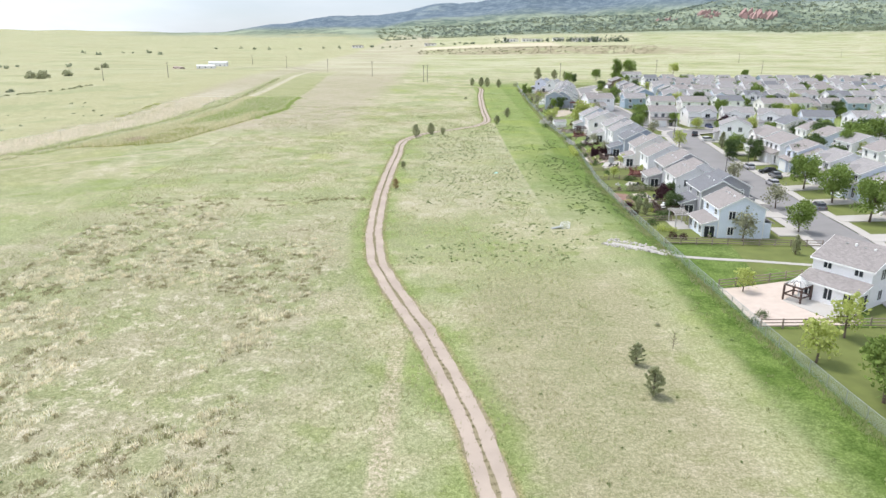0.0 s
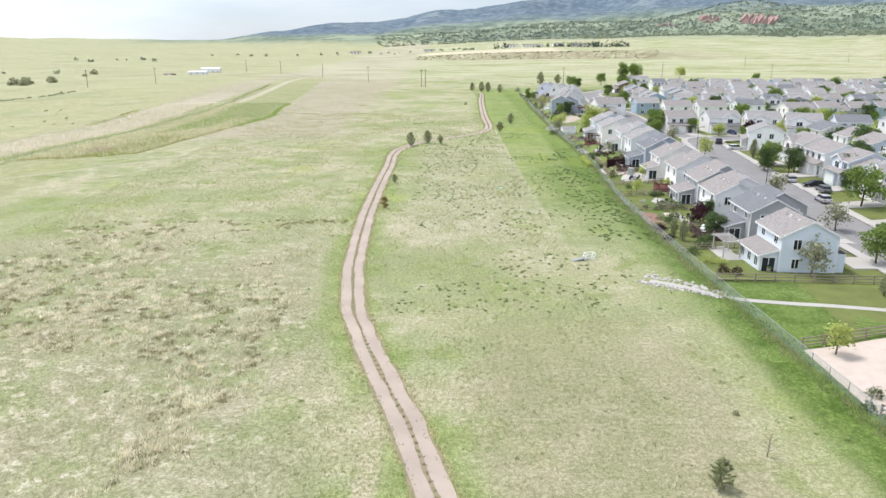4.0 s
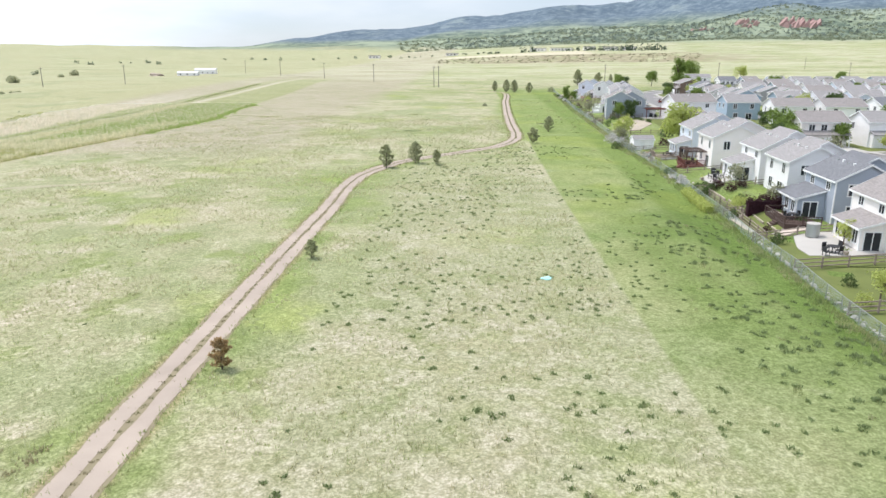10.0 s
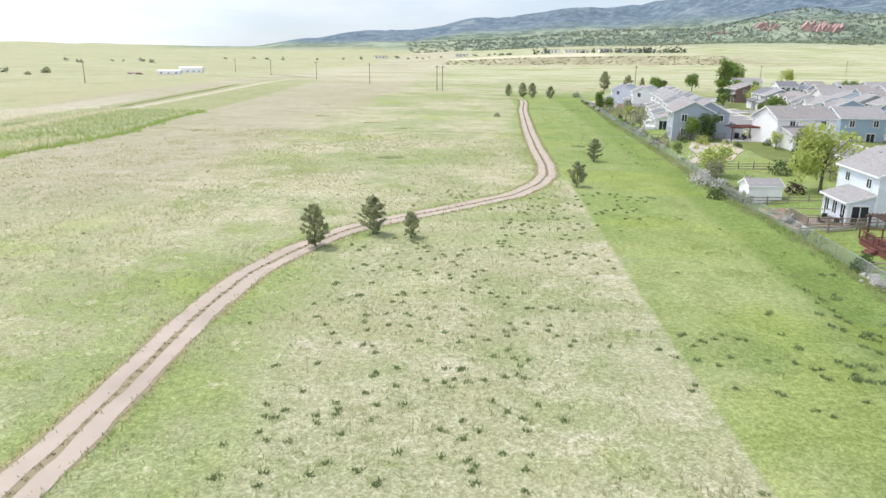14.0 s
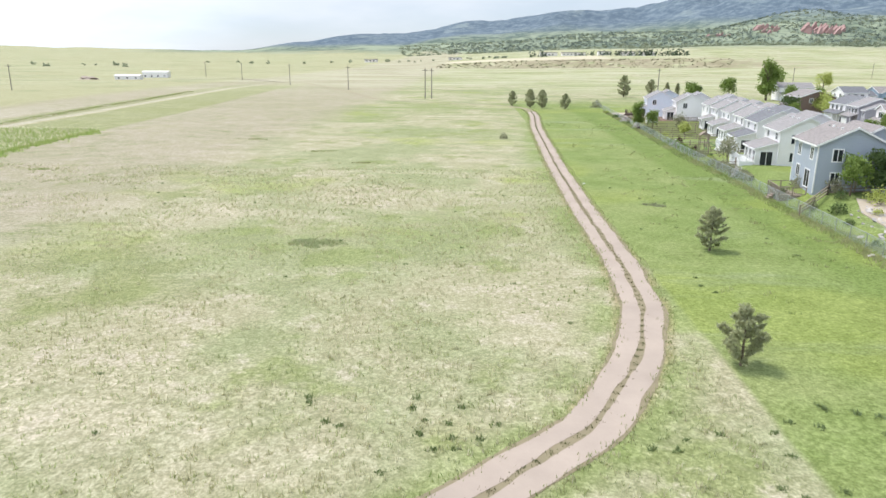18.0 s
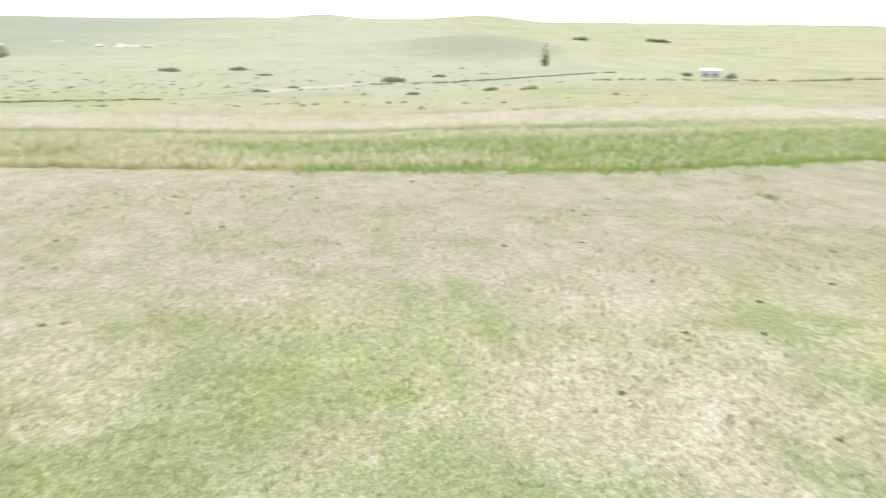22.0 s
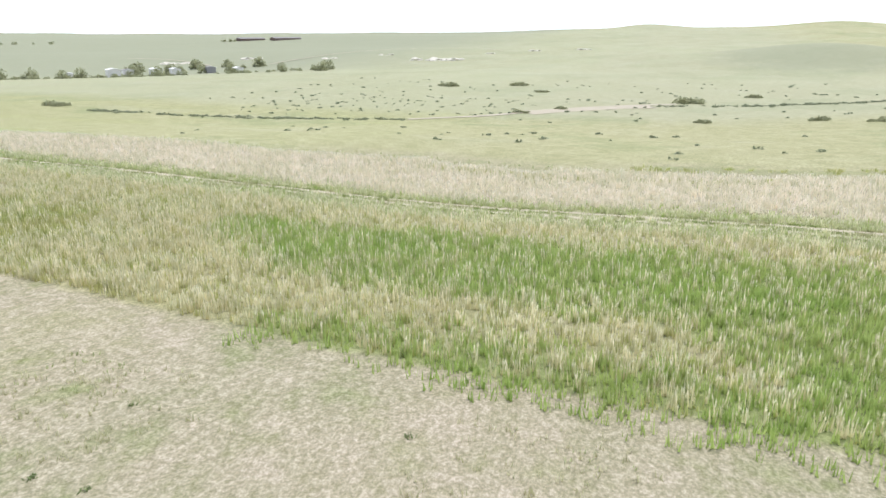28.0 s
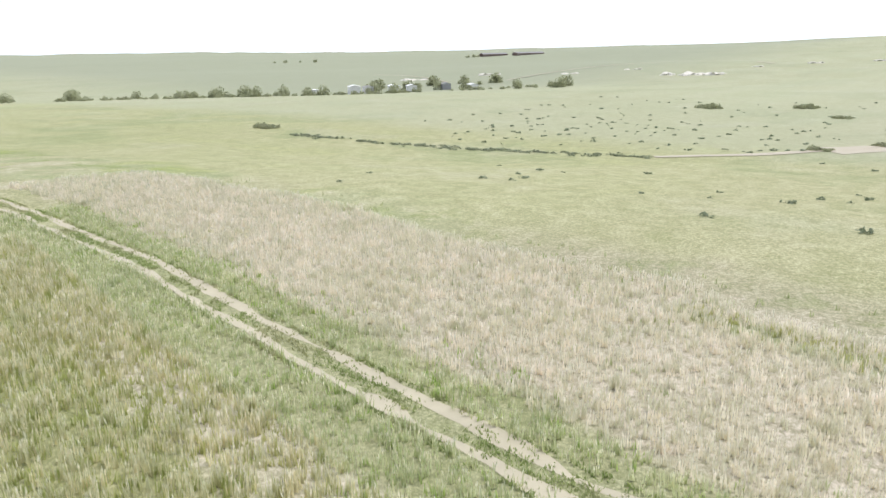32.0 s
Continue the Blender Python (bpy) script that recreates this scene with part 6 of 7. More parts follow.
blades("verge_grass", both.repeat(6, 0) + np.random.default_rng(5).normal(0, 0.25, (len(both) * 6, 2)), 0.26, 0.035, 3, VERGES, "green grass along the edges of the track", 0.6, 7, 0.16)


line = np.array([(fence_x(y) - 0.25 - 1.5 * random.Random(int(y * 40)).random() ** 2, y) for y in np.arange(40, 460, 0.075)])
blades("fence_grass", line, 0.42, 0.04, 5, VERGES, "rank green grass along the foot of the fence", 0.6, 11, 0.15)
clumps = scatter(1500, 24, 45, 40, 430, 41, lambda x, y: (x < np.interp(y, [p[1] for p in FENCE], [p[0] for p in FENCE]) - 0.3) & patchy(x, y, 6, 0.55, 19))
blades("belt_grass", clumps, 0.24, 0.045, 12, VERGES, "tufts of rank grass in the green belt", 0.7, 12, 0.22)

gully = smooth_line([(-84, 178), (-60, 189.5), (-50, 195), (-40, 199.2), (-33, 205), (-27, 208)], 0.5)
gg2 = np.random.default_rng(44)
blades("gully_grass", (np.repeat(gully, 3, 0) + gg2.normal(0, 0.5, (len(gully) * 3, 2)))[::2], 0.24, 0.045, 5, VERGES, "green weeds in a shallow gully across the grass", 0.7, 14, 0.15)
# ---- things in the yards ----
def deck(x, y, turn, w, d, h, wood, label, rail=True, skirt=None, steps=True):
    """A raised deck with a railing: w across, d deep."""
    t = thing("deck", x, y, land1(x, y), turn, label=label, category="deck")
    n = int(d / 0.3)
    for k in range(n):
        part("board", box(bmesh.new(), 0, w, k * d / n + 0.01, (k + 1) * d / n - 0.01, h - 0.06, h), wood, t)
    part("frame", box(bmesh.new(), 0.05, w - 0.05, 0.05, d - 0.05, -0.2, h - 0.064), skirt or wood, t)
    if rail:
        for px, py in ((0, 0), (w / 2, 0), (w, 0), (0, d / 2), (0, d), (w / 2, d)):
            part("post", box(bmesh.new(), px - 0.06, px + 0.06, py - 0.06, py + 0.06, h, h + 1.0), wood, t)
        for a in ((0, w, -0.05, 0.05), (-0.05, 0.05, 0, d), (0, w, d - 0.05, d + 0.05)):
            for z in (h + 0.15, h + 0.92):
                part("rail", box(bmesh.new(), *a, z, z + 0.08), wood, t)
        bal = bmesh.new()
        for k in range(int(w / 0.22)):
            box(bal, 0.2 * k + 0.1, 0.2 * k + 0.14, -0.02, 0.02, h + 0.2, h + 0.92)
        for k in range(int(d / 0.22)):
            box(bal, -0.02, 0.02, 0.2 * k + 0.1, 0.2 * k + 0.14, h + 0.2, h + 0.92)
        part("railing_infill", bal, wood, t)
    if steps:
        for k in range(3):
            part("step", box(bmesh.new(), -0.3 * (k + 1), -0.3 * k - 0.01, d * 0.3, d * 0.3 + 1.2, 0, h * (1 - (k + 1) / 4)), wood, t)
    return t


def pergola(x, y, turn, w, d, h, wood, label, name="pergola"):
    t = thing(name, x, y, land1(x, y), turn, label=label, category=name)
    for px in (0.1, w - 0.1):
        for py in (0.1, d - 0.1):
            part("post", box(bmesh.new(), px - 0.09, px + 0.09, py - 0.09, py + 0.09, -0.1, h), wood, t)
    for py in (0.1, d - 0.1):
        part("beam", box(bmesh.new(), -0.3, w + 0.3, py - 0.08, py + 0.08, h, h + 0.2), wood, t)
    for k in range(int(w / 0.4) + 1):
        part("slat", box(bmesh.new(), k * 0.4, k * 0.4 + 0.08, -0.3, d + 0.3, h + 0.2, h + 0.33), wood, t)
    return t


def gazebo(x, y, turn, w, h):
    t = thing("gazebo", x, y, land1(x, y), turn, label="dark timber gazebo with an open rafter roof on a patio", category="gazebo")
    for px in (0, w):
        for py in (0, w):
            part("post", box(bmesh.new(), px - 0.1, px + 0.1, py - 0.1, py + 0.1, -0.1, h), DARKWOOD, t)
    for a in ((0, w, -0.08, 0.08), (0, w, w - 0.08, w + 0.08), (-0.08, 0.08, 0, w), (w - 0.08, w + 0.08, 0, w)):
        part("beam", box(bmesh.new(), *a, h, h + 0.2), DARKWOOD, t)
        part("rail", box(bmesh.new(), *a, 0.75, 0.9), DARKWOOD, t)
    top = Vector((w / 2, w / 2, h + 1.3))
    for k in range(7):
        u = w * k / 6
        for p in ((u, 0), (u, w), (0, u), (w, u)):
            part("rafter", tube(bmesh.new(), (p[0], p[1], h + 0.2), top, 0.06, 0.05, 4), WHITE, t)
    return t


def chair(x, y, turn, material):
    t = thing("patio_chair", x, y, land1(x, y) + 0.14, turn, label="dark metal patio chair on a patio", category="chair", group="patio chairs")
    part("seat", box(bmesh.new(), -0.28, 0.28, -0.28, 0.28, 0.38, 0.45), material, t)
    part("backrest", box(bmesh.new(), -0.28, 0.28, 0.24, 0.3, 0.45, 0.95), material, t)
    for px in (-0.24, 0.24):
        for py in (-0.24, 0.24):
            part("leg", box(bmesh.new(), px - 0.025, px + 0.025, py - 0.025, py + 0.025, 0, 0.38), material, t)
    return t


def table(x, y, material):
    t = thing("patio_table", x, y, land1(x, y) + 0.14, 0, label="round patio table with a parasol pole", category="table")
    part("tabletop", tube(bmesh.new(), (0, 0, 0.7), (0, 0, 0.75), 0.65, 0.65, 14), material, t)
    part("leg", tube(bmesh.new(), (0, 0, 0), (0, 0, 0.7), 0.06, 0.06, 6), material, t)
    return t


def shed(x, y, turn, w, d, h, paint, label):
    t = thing("shed", x, y, land1(x, y), turn, label=label, category="shed")
    part("wall", prism(bmesh.new(), [(0, -0.1), (d, -0.1), (d, h), (d / 2, h + d * 0.25), (0, h)], 0, w, "x"), PAINT[paint], t)
    gable_roof(t, 0, w, 0, d, h, d * 0.25, ROOFS["grey"], "x", 0.15)
    part("door", box(bmesh.new(), w * 0.3, w * 0.3 + 1.1, -0.04, -0.004, 0, 1.9), WHITE, t)
    return t


gazebo(45.1, 80.6, 33, 2.3, 2.0)
pergola(41.6, 118.8, -2, 2.6, 4.6, 2.3, plain("weathered grey timber", (0.42, 0.4, 0.38), 0.85, vary=0.2, scale=4), "weathered grey slatted pergola behind the blue house")
deck(45.2, 164.4, -3, 3.0, 4.6, 0.9, REDWOOD, "raised red-stained deck with a railing")
deck(43.6, 189.4, -3, 4.4, 6.6, 0.8, DARKWOOD, "raised dark grey deck with stairs")
deck(44.6, 233.0, -3, 4.4, 5.6, 0.7, REDWOOD, "raised red-brown deck below a dark pergola")
pergola(45.0, 233.4, -3, 3.8, 4.8, 3.0, DARKWOOD, "dark timber pergola over the deck")
deck(42.0, 243.6, -3, 7.2, 4.6, 0.8, WOOD, "raised deck with a white skirt and dark railing", skirt=WHITE)
pergola(56.5, 309.0, 10, 6.2, 4.0, 2.6, REDWOOD, "red-brown timber pergola over a patio")
deck(42.4, 313.4, -8, 3.0, 5.0, 0.9, WOOD, "raised grey wooden deck with a railing")
deck(46.2, 336.8, -8, 2.2, 7.0, 0.8, WHITE, "raised deck with white railing")
deck(50.2, 355.4, -8, 2.0, 6.4, 0.7, WHITE, "raised deck with white railing")
deck(51.8, 443.0, -8, 5.0, 5.0, 0.7, DARKWOOD, "low dark deck beside the pale blue house")
shed(41.2, 258.4, 4, 4.4, 3.0, 2.3, "white", "small white garden shed with a grey roof")
shed(57.0, 313.0, -8, 3.0, 2.6, 2.0, "white", "small white garden shed beside the grey house")
shed(52.0, 419.0, -8, 3.0, 2.4, 1.9, "beige", "small beige garden shed by the fence")
for x, y in ((45.6, 115.5), (43.4, 154.0), (44.3, 179.0), (46.2, 192.0), (46.5, 235.5), (45.6, 246.0), (59.5, 310.5), (46.6, 222.0), (44.0, 141.5)):
    table(x, y, DARK)
    for a in range(4):
        chair(x + 0.95 * math.cos(a * 1.57 + x), y + 0.95 * math.sin(a * 1.57 + x), math.degrees(a * 1.57 + x) - 90, DARK)


def playset(x, y, turn):
    t = thing("playset", x, y, land1(x, y), turn, label="wooden climbing tower with a green slide and swing beam", category="playset")
    green = plain("green plastic", (0.03, 0.23, 0.13), 0.4, vary=0.05)
    for px in (0, 1.5):
        for py in (0, 1.5):
            part("post", box(bmesh.new(), px - 0.06, px + 0.06, py - 0.06, py + 0.06, 0, 2.7), WOOD, t)
    part("platform", box(bmesh.new(), -0.05, 1.55, -0.05, 1.55, 1.2, 1.28), WOOD, t)
    part("canopy", prism(bmesh.new(), [(-0.2, 2.6), (1.7, 2.6), (0.75, 3.3)], -0.2, 1.7), WOOD, t)
    s = bmesh.new()
    for k in range(8):
        a, b = k / 8, (k + 1) / 8
        za, zb = 1.25 * (1 - a) ** 1.2 + 0.12, 1.25 * (1 - b) ** 1.2 + 0.12
        prism(s, [(1.55 + 2.4 * a, za), (1.55 + 2.4 * b, zb), (1.55 + 2.4 * b, zb + 0.07), (1.55 + 2.4 * a, za + 0.07)], 0.45, 1.05)
    part("slide", s, green, t, "wavy green plastic slide")
    part("swing_beam", tube(bmesh.new(), (0.75, -3.2, 2.3), (0.75, 0, 2.3), 0.07, 0.07, 6), WOOD, t)
    for px in (0.0, 1.5):
        part("leg", tube(bmesh.new(), (px, -3.3, 0), (0.75, -3.1, 2.3), 0.06, 0.06, 6), WOOD, t)
    for k in (-2.4, -1.2):
        part("swing", box(bmesh.new(), 0.65, 0.85, k - 0.22, k + 0.22, 0.5, 0.54), green, t)
    return t


playset(47.3, 359.0, -8)

# timber edging and stone beds along the fence
for a, b in ((186.8, 193.0), (193.0, 199.5), (199.5, 207.0), (207.0, 214.5)):
    (xa, a), (xb, b) = lie(42.3, a), lie(42.9, b)
    w = thing("retaining_wall", xa, a, -60, label="low timber retaining wall of a garden terrace", category="wall", group="garden walls")
    w.location.z = land1(xa, a)
    for k in range(3):
        part("timber", tube(bmesh.new(), (0, 0, 0.1 + 0.17 * k), (xb - xa, b - a, 0.1 + 0.17 * k), 0.12, 0.12, 4), (TAN, WOOD, TAN)[k], w)


def stones(name, spots, size, label, seed=1, material=ROCK, limit=300):
    """A heap of loose stones, each its own mesh part."""
    g = random.Random(seed)
    forms = []
    for k in range(5):
        bm = blob(bmesh.new(), (0, 0, 0), 1.0, 0.6, 0.9, seed + k, 1)
        forms.append(mesh_of(bm, "stone", material))
    spots = [lie(*p) for p in spots]
    x0, y0 = spots[0]
    t = thing(name, x0, y0, -60, label=label, category="rocks")
    t.location.z = land1(x0, y0)
    for x, y in spots[:limit]:
        o = new("stone", forms[g.randrange(5)])
        s = size * g.uniform(0.5, 1.5)
        o.parent = t
        o.matrix_local = Matrix.Translation((x - x0, y - y0, land1(x, y) - land1(x0, y0) + s * 0.25)) @ Euler((g.uniform(-0.4, 0.4), g.uniform(-0.4, 0.4), g.uniform(0, 6))).to_matrix().to_4x4() @ Matrix.Diagonal((s, s * g.uniform(0.6, 1), s * g.uniform(0.7, 1.1), 1))
    return t


gr = np.random.default_rng(12)
rap = []
while len(rap) < 300:
    u, side = gr.uniform(0, 1), gr.choice((-1, 1))
    x, y = np.array((26.6, 107.8)) * (1 - u) + np.array((35.4, 102.2)) * u
    away = (0.85 + abs(gr.normal(0, 0.7))) * (1.25 if side > 0 else 1.0) * (1 - 0.45 * u)
    rap.append((x + side * away * 0.54 + gr.normal(0, 0.25), y + side * away * 0.84 + gr.normal(0, 0.25)))
stones("riprap", rap, 0.19, "spill of pale broken riprap stones round the path's end", 3)
stones("rock_garden", [(41.2 + gr.normal(0, 0.6), y) for y in gr.uniform(220.5, 229, 90)], 0.28, "bed of pale garden stones behind the fence", 4)
stones("rock_garden", [(45.2 + 0.3 * (y - 290) + gr.normal(0, 1.8), y) for y in gr.uniform(289, 305, 120)], 0.26, "pale landscaping boulders in a gravel yard", 5)
stones("rubble_heap", [(-102.6 + gr.normal(0, 1.7), 227.8 + gr.normal(0, 2.2)) for _ in range(60)], 0.28, "low heap of brown rubble and dry brush in the grass", 6, GRAVEL)
blades("brush_heap", np.random.default_rng(77).normal(0, 1, (420, 2)) * (1.7, 2.3) + (-102.6, 227.8), 0.75, 0.06, 7, grassy("dry brush twigs", (0.42, 0.33, 0.24), (0.66, 0.54, 0.44), (0.5, 0.4, 0.28)), "dry brown brush piled on a low heap", 0.9, 21, 0.2)
stones("stone_edging", [(36.9 + max(0, y - 160) * 0.085 + gr.normal(0, 0.15), y) for y in np.arange(138, 186, 0.55)], 0.22, "line of pale stones along the fence foot", 7)


def white_frame(x, y, turn):
    t = thing("crate_frame", x, y, land1(x, y), turn, label="white tubular crate frame standing in the grass", category="frame")
    w, d = 1.35, 0.95
    for k in range(3):
        z, o = 0.08 + 0.42 * k, 0.12 * k
        for a, b in (((0, 0), (w, 0)), ((w, 0), (w, d)), ((w, d), (0, d)), ((0, d), (0, 0))):
            part("tube", tube(bmesh.new(), (a[0] + o, a[1] + o, z), (b[0] + o, b[1] + o, z), 0.045, 0.045, 6), WHITE, t)
    for px, py in ((0, 0), (w, 0), (w, d), (0, d)):
        part("upright", tube(bmesh.new(), (px, py, 0.05), (px + 0.24, py + 0.24, 0.92), 0.045, 0.045, 6), WHITE, t)
    part("panel", prism(bmesh.new(), [(-1.7, 0.03), (0.0, 0.32), (0.0, 0.36), (-1.7, 0.07)], 0.1, 0.9), STEEL, t, "grey sheet sloping from the frame to the grass")
    return t


white_frame(20.8, 115.6, 12)
bag = thing("plastic_sheet", 13.3, 170.9, land1(13.3, 170.9), label="crumpled pale turquoise plastic sheet lying in the grass", category="litter")
part("sheet", blob(bmesh.new(), (0, 0, 0.08), 0.5, 0.2, 0.8, 2, 2), plain("turquoise plastic", (0.4, 0.72, 0.68), 0.5), bag)
plank = thing("plank", 20.6, 324.0, land1(20.6, 324.0), 60, label="short white plank lying in the grass", category="plank")
part("board", box(bmesh.new(), -0.5, 0.5, -0.07, 0.07, 0.02, 0.06), WHITE, plank)


# ---- cars ----
def car(x, y, turn, paint, label, truck=False):
    t = thing("pickup_truck" if truck else "car", x, y, land1(x, y) + 0.07, turn, label=label, category="car", group="parked cars")
    L, W = (5.5, 1.95) if truck else (4.6, 1.82)
    body = bmesh.new()
    prism(body, [(-L / 2, 0.35), (-L / 2, 0.85), (-L / 2 + 0.15, 0.98), (L / 2 - 1.3, 0.98), (L / 2 - 0.2, 0.82), (L / 2, 0.62), (L / 2, 0.32)], -W / 2, W / 2)
    bmesh.ops.bevel(body, geom=body.edges[:], offset=0.06, segments=2, affect="EDGES")
    part("body", body, paint, t)
    c0, c1 = (-0.7, 1.2) if truck else (-1.9, 1.15)
    cab = bmesh.new()
    prism(cab, [(c0, 0.96), (c0 + 0.45, 1.5), (c1 - 0.85, 1.52), (c1, 0.96)], -W / 2 + 0.1, W / 2 - 0.1)
    part("windows", cab, GLASS, t, "dark tinted glass")
    part("roof", prism(bmesh.new(), [(c0 + 0.4, 1.46), (c0 + 0.5, 1.56), (c1 - 0.95, 1.58), (c1 - 0.8, 1.46)], -W / 2 + 0.12, W / 2 - 0.12), paint, t)
    for wx in (-L * 0.31, L * 0.31):
        for wy in (-W / 2 + 0.1, W / 2 - 0.1):
            w = part("wheel", tube(bmesh.new(), (wx, wy - 0.11, 0.33), (wx, wy + 0.11, 0.33), 0.33, 0.33, 14), DARK, t)
            part("rim", tube(bmesh.new(), (wx, wy - 0.125, 0.33), (wx, wy + 0.125, 0.33), 0.19, 0.19, 10), STEEL, w)
    for wy in (-W / 2 + 0.3, W / 2 - 0.3):
        part("headlight", box(bmesh.new(), L / 2 - 0.05, L / 2 + 0.02, wy - 0.2, wy + 0.2, 0.6, 0.72), WHITE, t)
        part("tail_light", box(bmesh.new(), -L / 2 - 0.02, -L / 2 + 0.04, wy - 0.15, wy + 0.15, 0.65, 0.85), REDWOOD, t)
    return t


CAR = {k: plain(f"{k} car paint", c, 0.25, 0.2, 0.03, spec=0.6) for k, c in dict(silver=(0.5, 0.5, 0.52), black=(0.02, 0.02, 0.022), blue=(0.02, 0.035, 0.12), white=(0.72, 0.72, 0.72), grey=(0.16, 0.17, 0.18), red=(0.25, 0.03, 0.03)).items()}
for x, y, a, c, tr in ((77.3, 158, 85, "silver", False), (82.2, 171, 172, "black", False), (81.6, 166, 86, "grey", False), (80.3, 178, 85, "silver", False), (99.0, 257.0, -92, "blue", False), (100.0, 245.0, 175, "white", True), (86.0, 235, 70, "black", True),
                       (76.0, 135.0, 82, "grey", False), (85.8, 222.0, 8, "white", False), (70.3, 330, 80, "white", True), (113.5, 252.0, -100, "silver", False), (84.5, 398, 80, "red", False), (81.5, 350, 80, "grey", False)):
    car(x, y, a, CAR[c], f"{c} {'pickup truck' if tr else 'car'} parked beside the street", tr)


def street_lamp(x, y, turn):
    t = thing("street_lamp", x, y, land1(x, y), turn, label="dark metal street lamp with a short arm", category="lamp")
    part("post", tube(bmesh.new(), (0, 0, 0), (0, 0, 6.5), 0.09, 0.06, 8), DARK, t)
    part("arm", tube(bmesh.new(), (0, 0, 6.4), (1.2, 0, 6.6), 0.05, 0.04, 6), DARK, t)
    part("head", box(bmesh.new(), 1.0, 1.6, -0.14, 0.14, 6.52, 6.68), DARK, t)


for x, y, a in ((68.6, 165, 0), (80.8, 180, 180), (74.5, 222, 0)):
    street_lamp(x, y, a)


# ---- more garden detail along the fence ----
def hedge(x0, y0, x1, y1, w, h, leaf, label, seed=1):
    """A clipped or wild hedge from end to end: woody core with leaf cards all over."""
    g = np.random.default_rng(seed)
    ln = math.hypot(x1 - x0, y1 - y0)
    t = thing("hedge", x0, y0, land1(x0, y0), math.degrees(math.atan2(y1 - y0, x1 - x0)), label=label, category="hedge")
    stems = bmesh.new()
    for k in range(int(ln / 0.7) + 1):
        tube(stems, (k * 0.7, 0, -0.3), (k * 0.7 + g.uniform(-0.2, 0.2), g.uniform(-0.3, 0.3) * w, h * 0.8), 0.04, 0.015, 4)
    part("stems", stems, BARK, t)
    part("core", box(bmesh.new(), 0.1, ln - 0.1, -w * 0.32, w * 0.32, -0.2, h * 0.72), leaf, t)
    n = int(ln * w * h * 60)
    p = np.c_[g.uniform(0, ln, n), g.uniform(-0.5, 0.5, n) * w, g.uniform(0, 1, n) * h]
    p[:, 2] *= 0.75 + 0.4 * value_noise(p[:, 0] * 0.8, p[:, 1], seed)
    keep = (np.abs(p[:, 1]) > 0.25 * w) | (p[:, 2] > 0.6 * h)
    v, q = leaves(p[keep], 0.2, 3, 0.12, seed)
    raw("foliage", v, q, leaf, t)
    return t


hedge(41.6, 197.4, 49.0, 198.4, 1.2, 3.2, PLUM, "thick clipped hedge of dark brown-green leaves", 3)
hedge(37.9, 201.0, 38.5, 214.0, 1.5, 1.3, LEAF2, "wild olive-green hedge against the chain-link fence", 4)
hedge(41.2, 258.0, 41.0, 268.0, 1.2, 1.2, SAGE, "overgrown shrubs behind the chain-link fence", 5)
hedge(44.0, 326.0, 44.4, 340.0, 1.0, 1.0, SAGE, "scrubby dry hedge along the yard fences", 6)
hedge(44.6, 352.0, 45.4, 372.0, 1.0, 0.9, LEAF, "low green hedge along the yard fences", 7)

# the round-edged lawn with its concrete border
slab("garden_gravel", [(39.8, 187.2), (46.0, 187.2), (46.4, 199.2), (39.6, 199.2)], 0.1, GRAVEL, label="pale gravel round a small lawn", category="yard", kind="structure")
slab("lawn_border", [(40.0, 190.6), (41.2, 188.9), (44.0, 189.4), (45.2, 193.0), (45.2, 198.0), (42.0, 198.9), (40.0, 197.2)], 0.15, CONCRETE, label="curved pale concrete lawn border", category="edging", kind="structure")
slab("lawn", [(40.3, 190.8), (41.4, 189.2), (43.8, 189.7), (44.9, 193.1), (44.9, 197.7), (42.1, 198.6), (40.3, 197.0)], 0.2, LAWN, label="small mown lawn with a curved border", category="lawn", kind="structure")

# terraced beds beside the pale blue house
for x, y, w, d in ((40.9, 243.4, 1.5, 4.2), (40.9, 248.2, 2.2, 3.0), (41.0, 251.6, 3.4, 2.6)):
    bed = thing("raised_bed", x, y, land1(x, y), label="raised garden bed edged with pale timber", category="garden bed", group="raised beds")
    for a in ((0, w, 0, 0.12), (0, w, d - 0.12, d), (0, 0.12, 0.124, d - 0.124), (w - 0.12, w, 0.124, d - 0.124)):
        part("edging", box(bmesh.new(), *a, -0.1, 0.38), TAN, bed)
    part("soil", box(bmesh.new(), 0.124, w - 0.124, 0.124, d - 0.124, -0.1, 0.3), MULCH, bed)


def planter(x, y, r, h, leaf, label):
    t = thing("plant_pot", x, y, land1(x, y) + 0.14, label=label, category="plant pot", group="plant pots")
    part("pot", tube(bmesh.new(), (0, 0, 0), (0, 0, h), r * 0.75, r, 10), DIRT, t)
    v, q = leaves([(math.cos(k) * r * 0.6, math.sin(k) * r * 0.6, h + 0.15 + 0.05 * (k % 3)) for k in range(9)], 0.16, 4, 0.1, 3)
    raw("foliage", v, q, leaf, t)


for x, y, leaf in ((45.0, 177.4, LEAF), (46.4, 186.0, LEAF), (44.4, 222.6, LEAF2), (46.0, 218.6, LEAF), (43.4, 146.2, LEAF), (43.0, 139.6, LEAF2), (44.6, 155.0, LEAF), (57.0, 312.8, LEAF), (62.0, 312.4, LEAF2), (45.6, 112.6, LEAF)):
    planter(x, y, 0.3, 0.4, leaf, "earthen pot with a leafy plant on a patio")


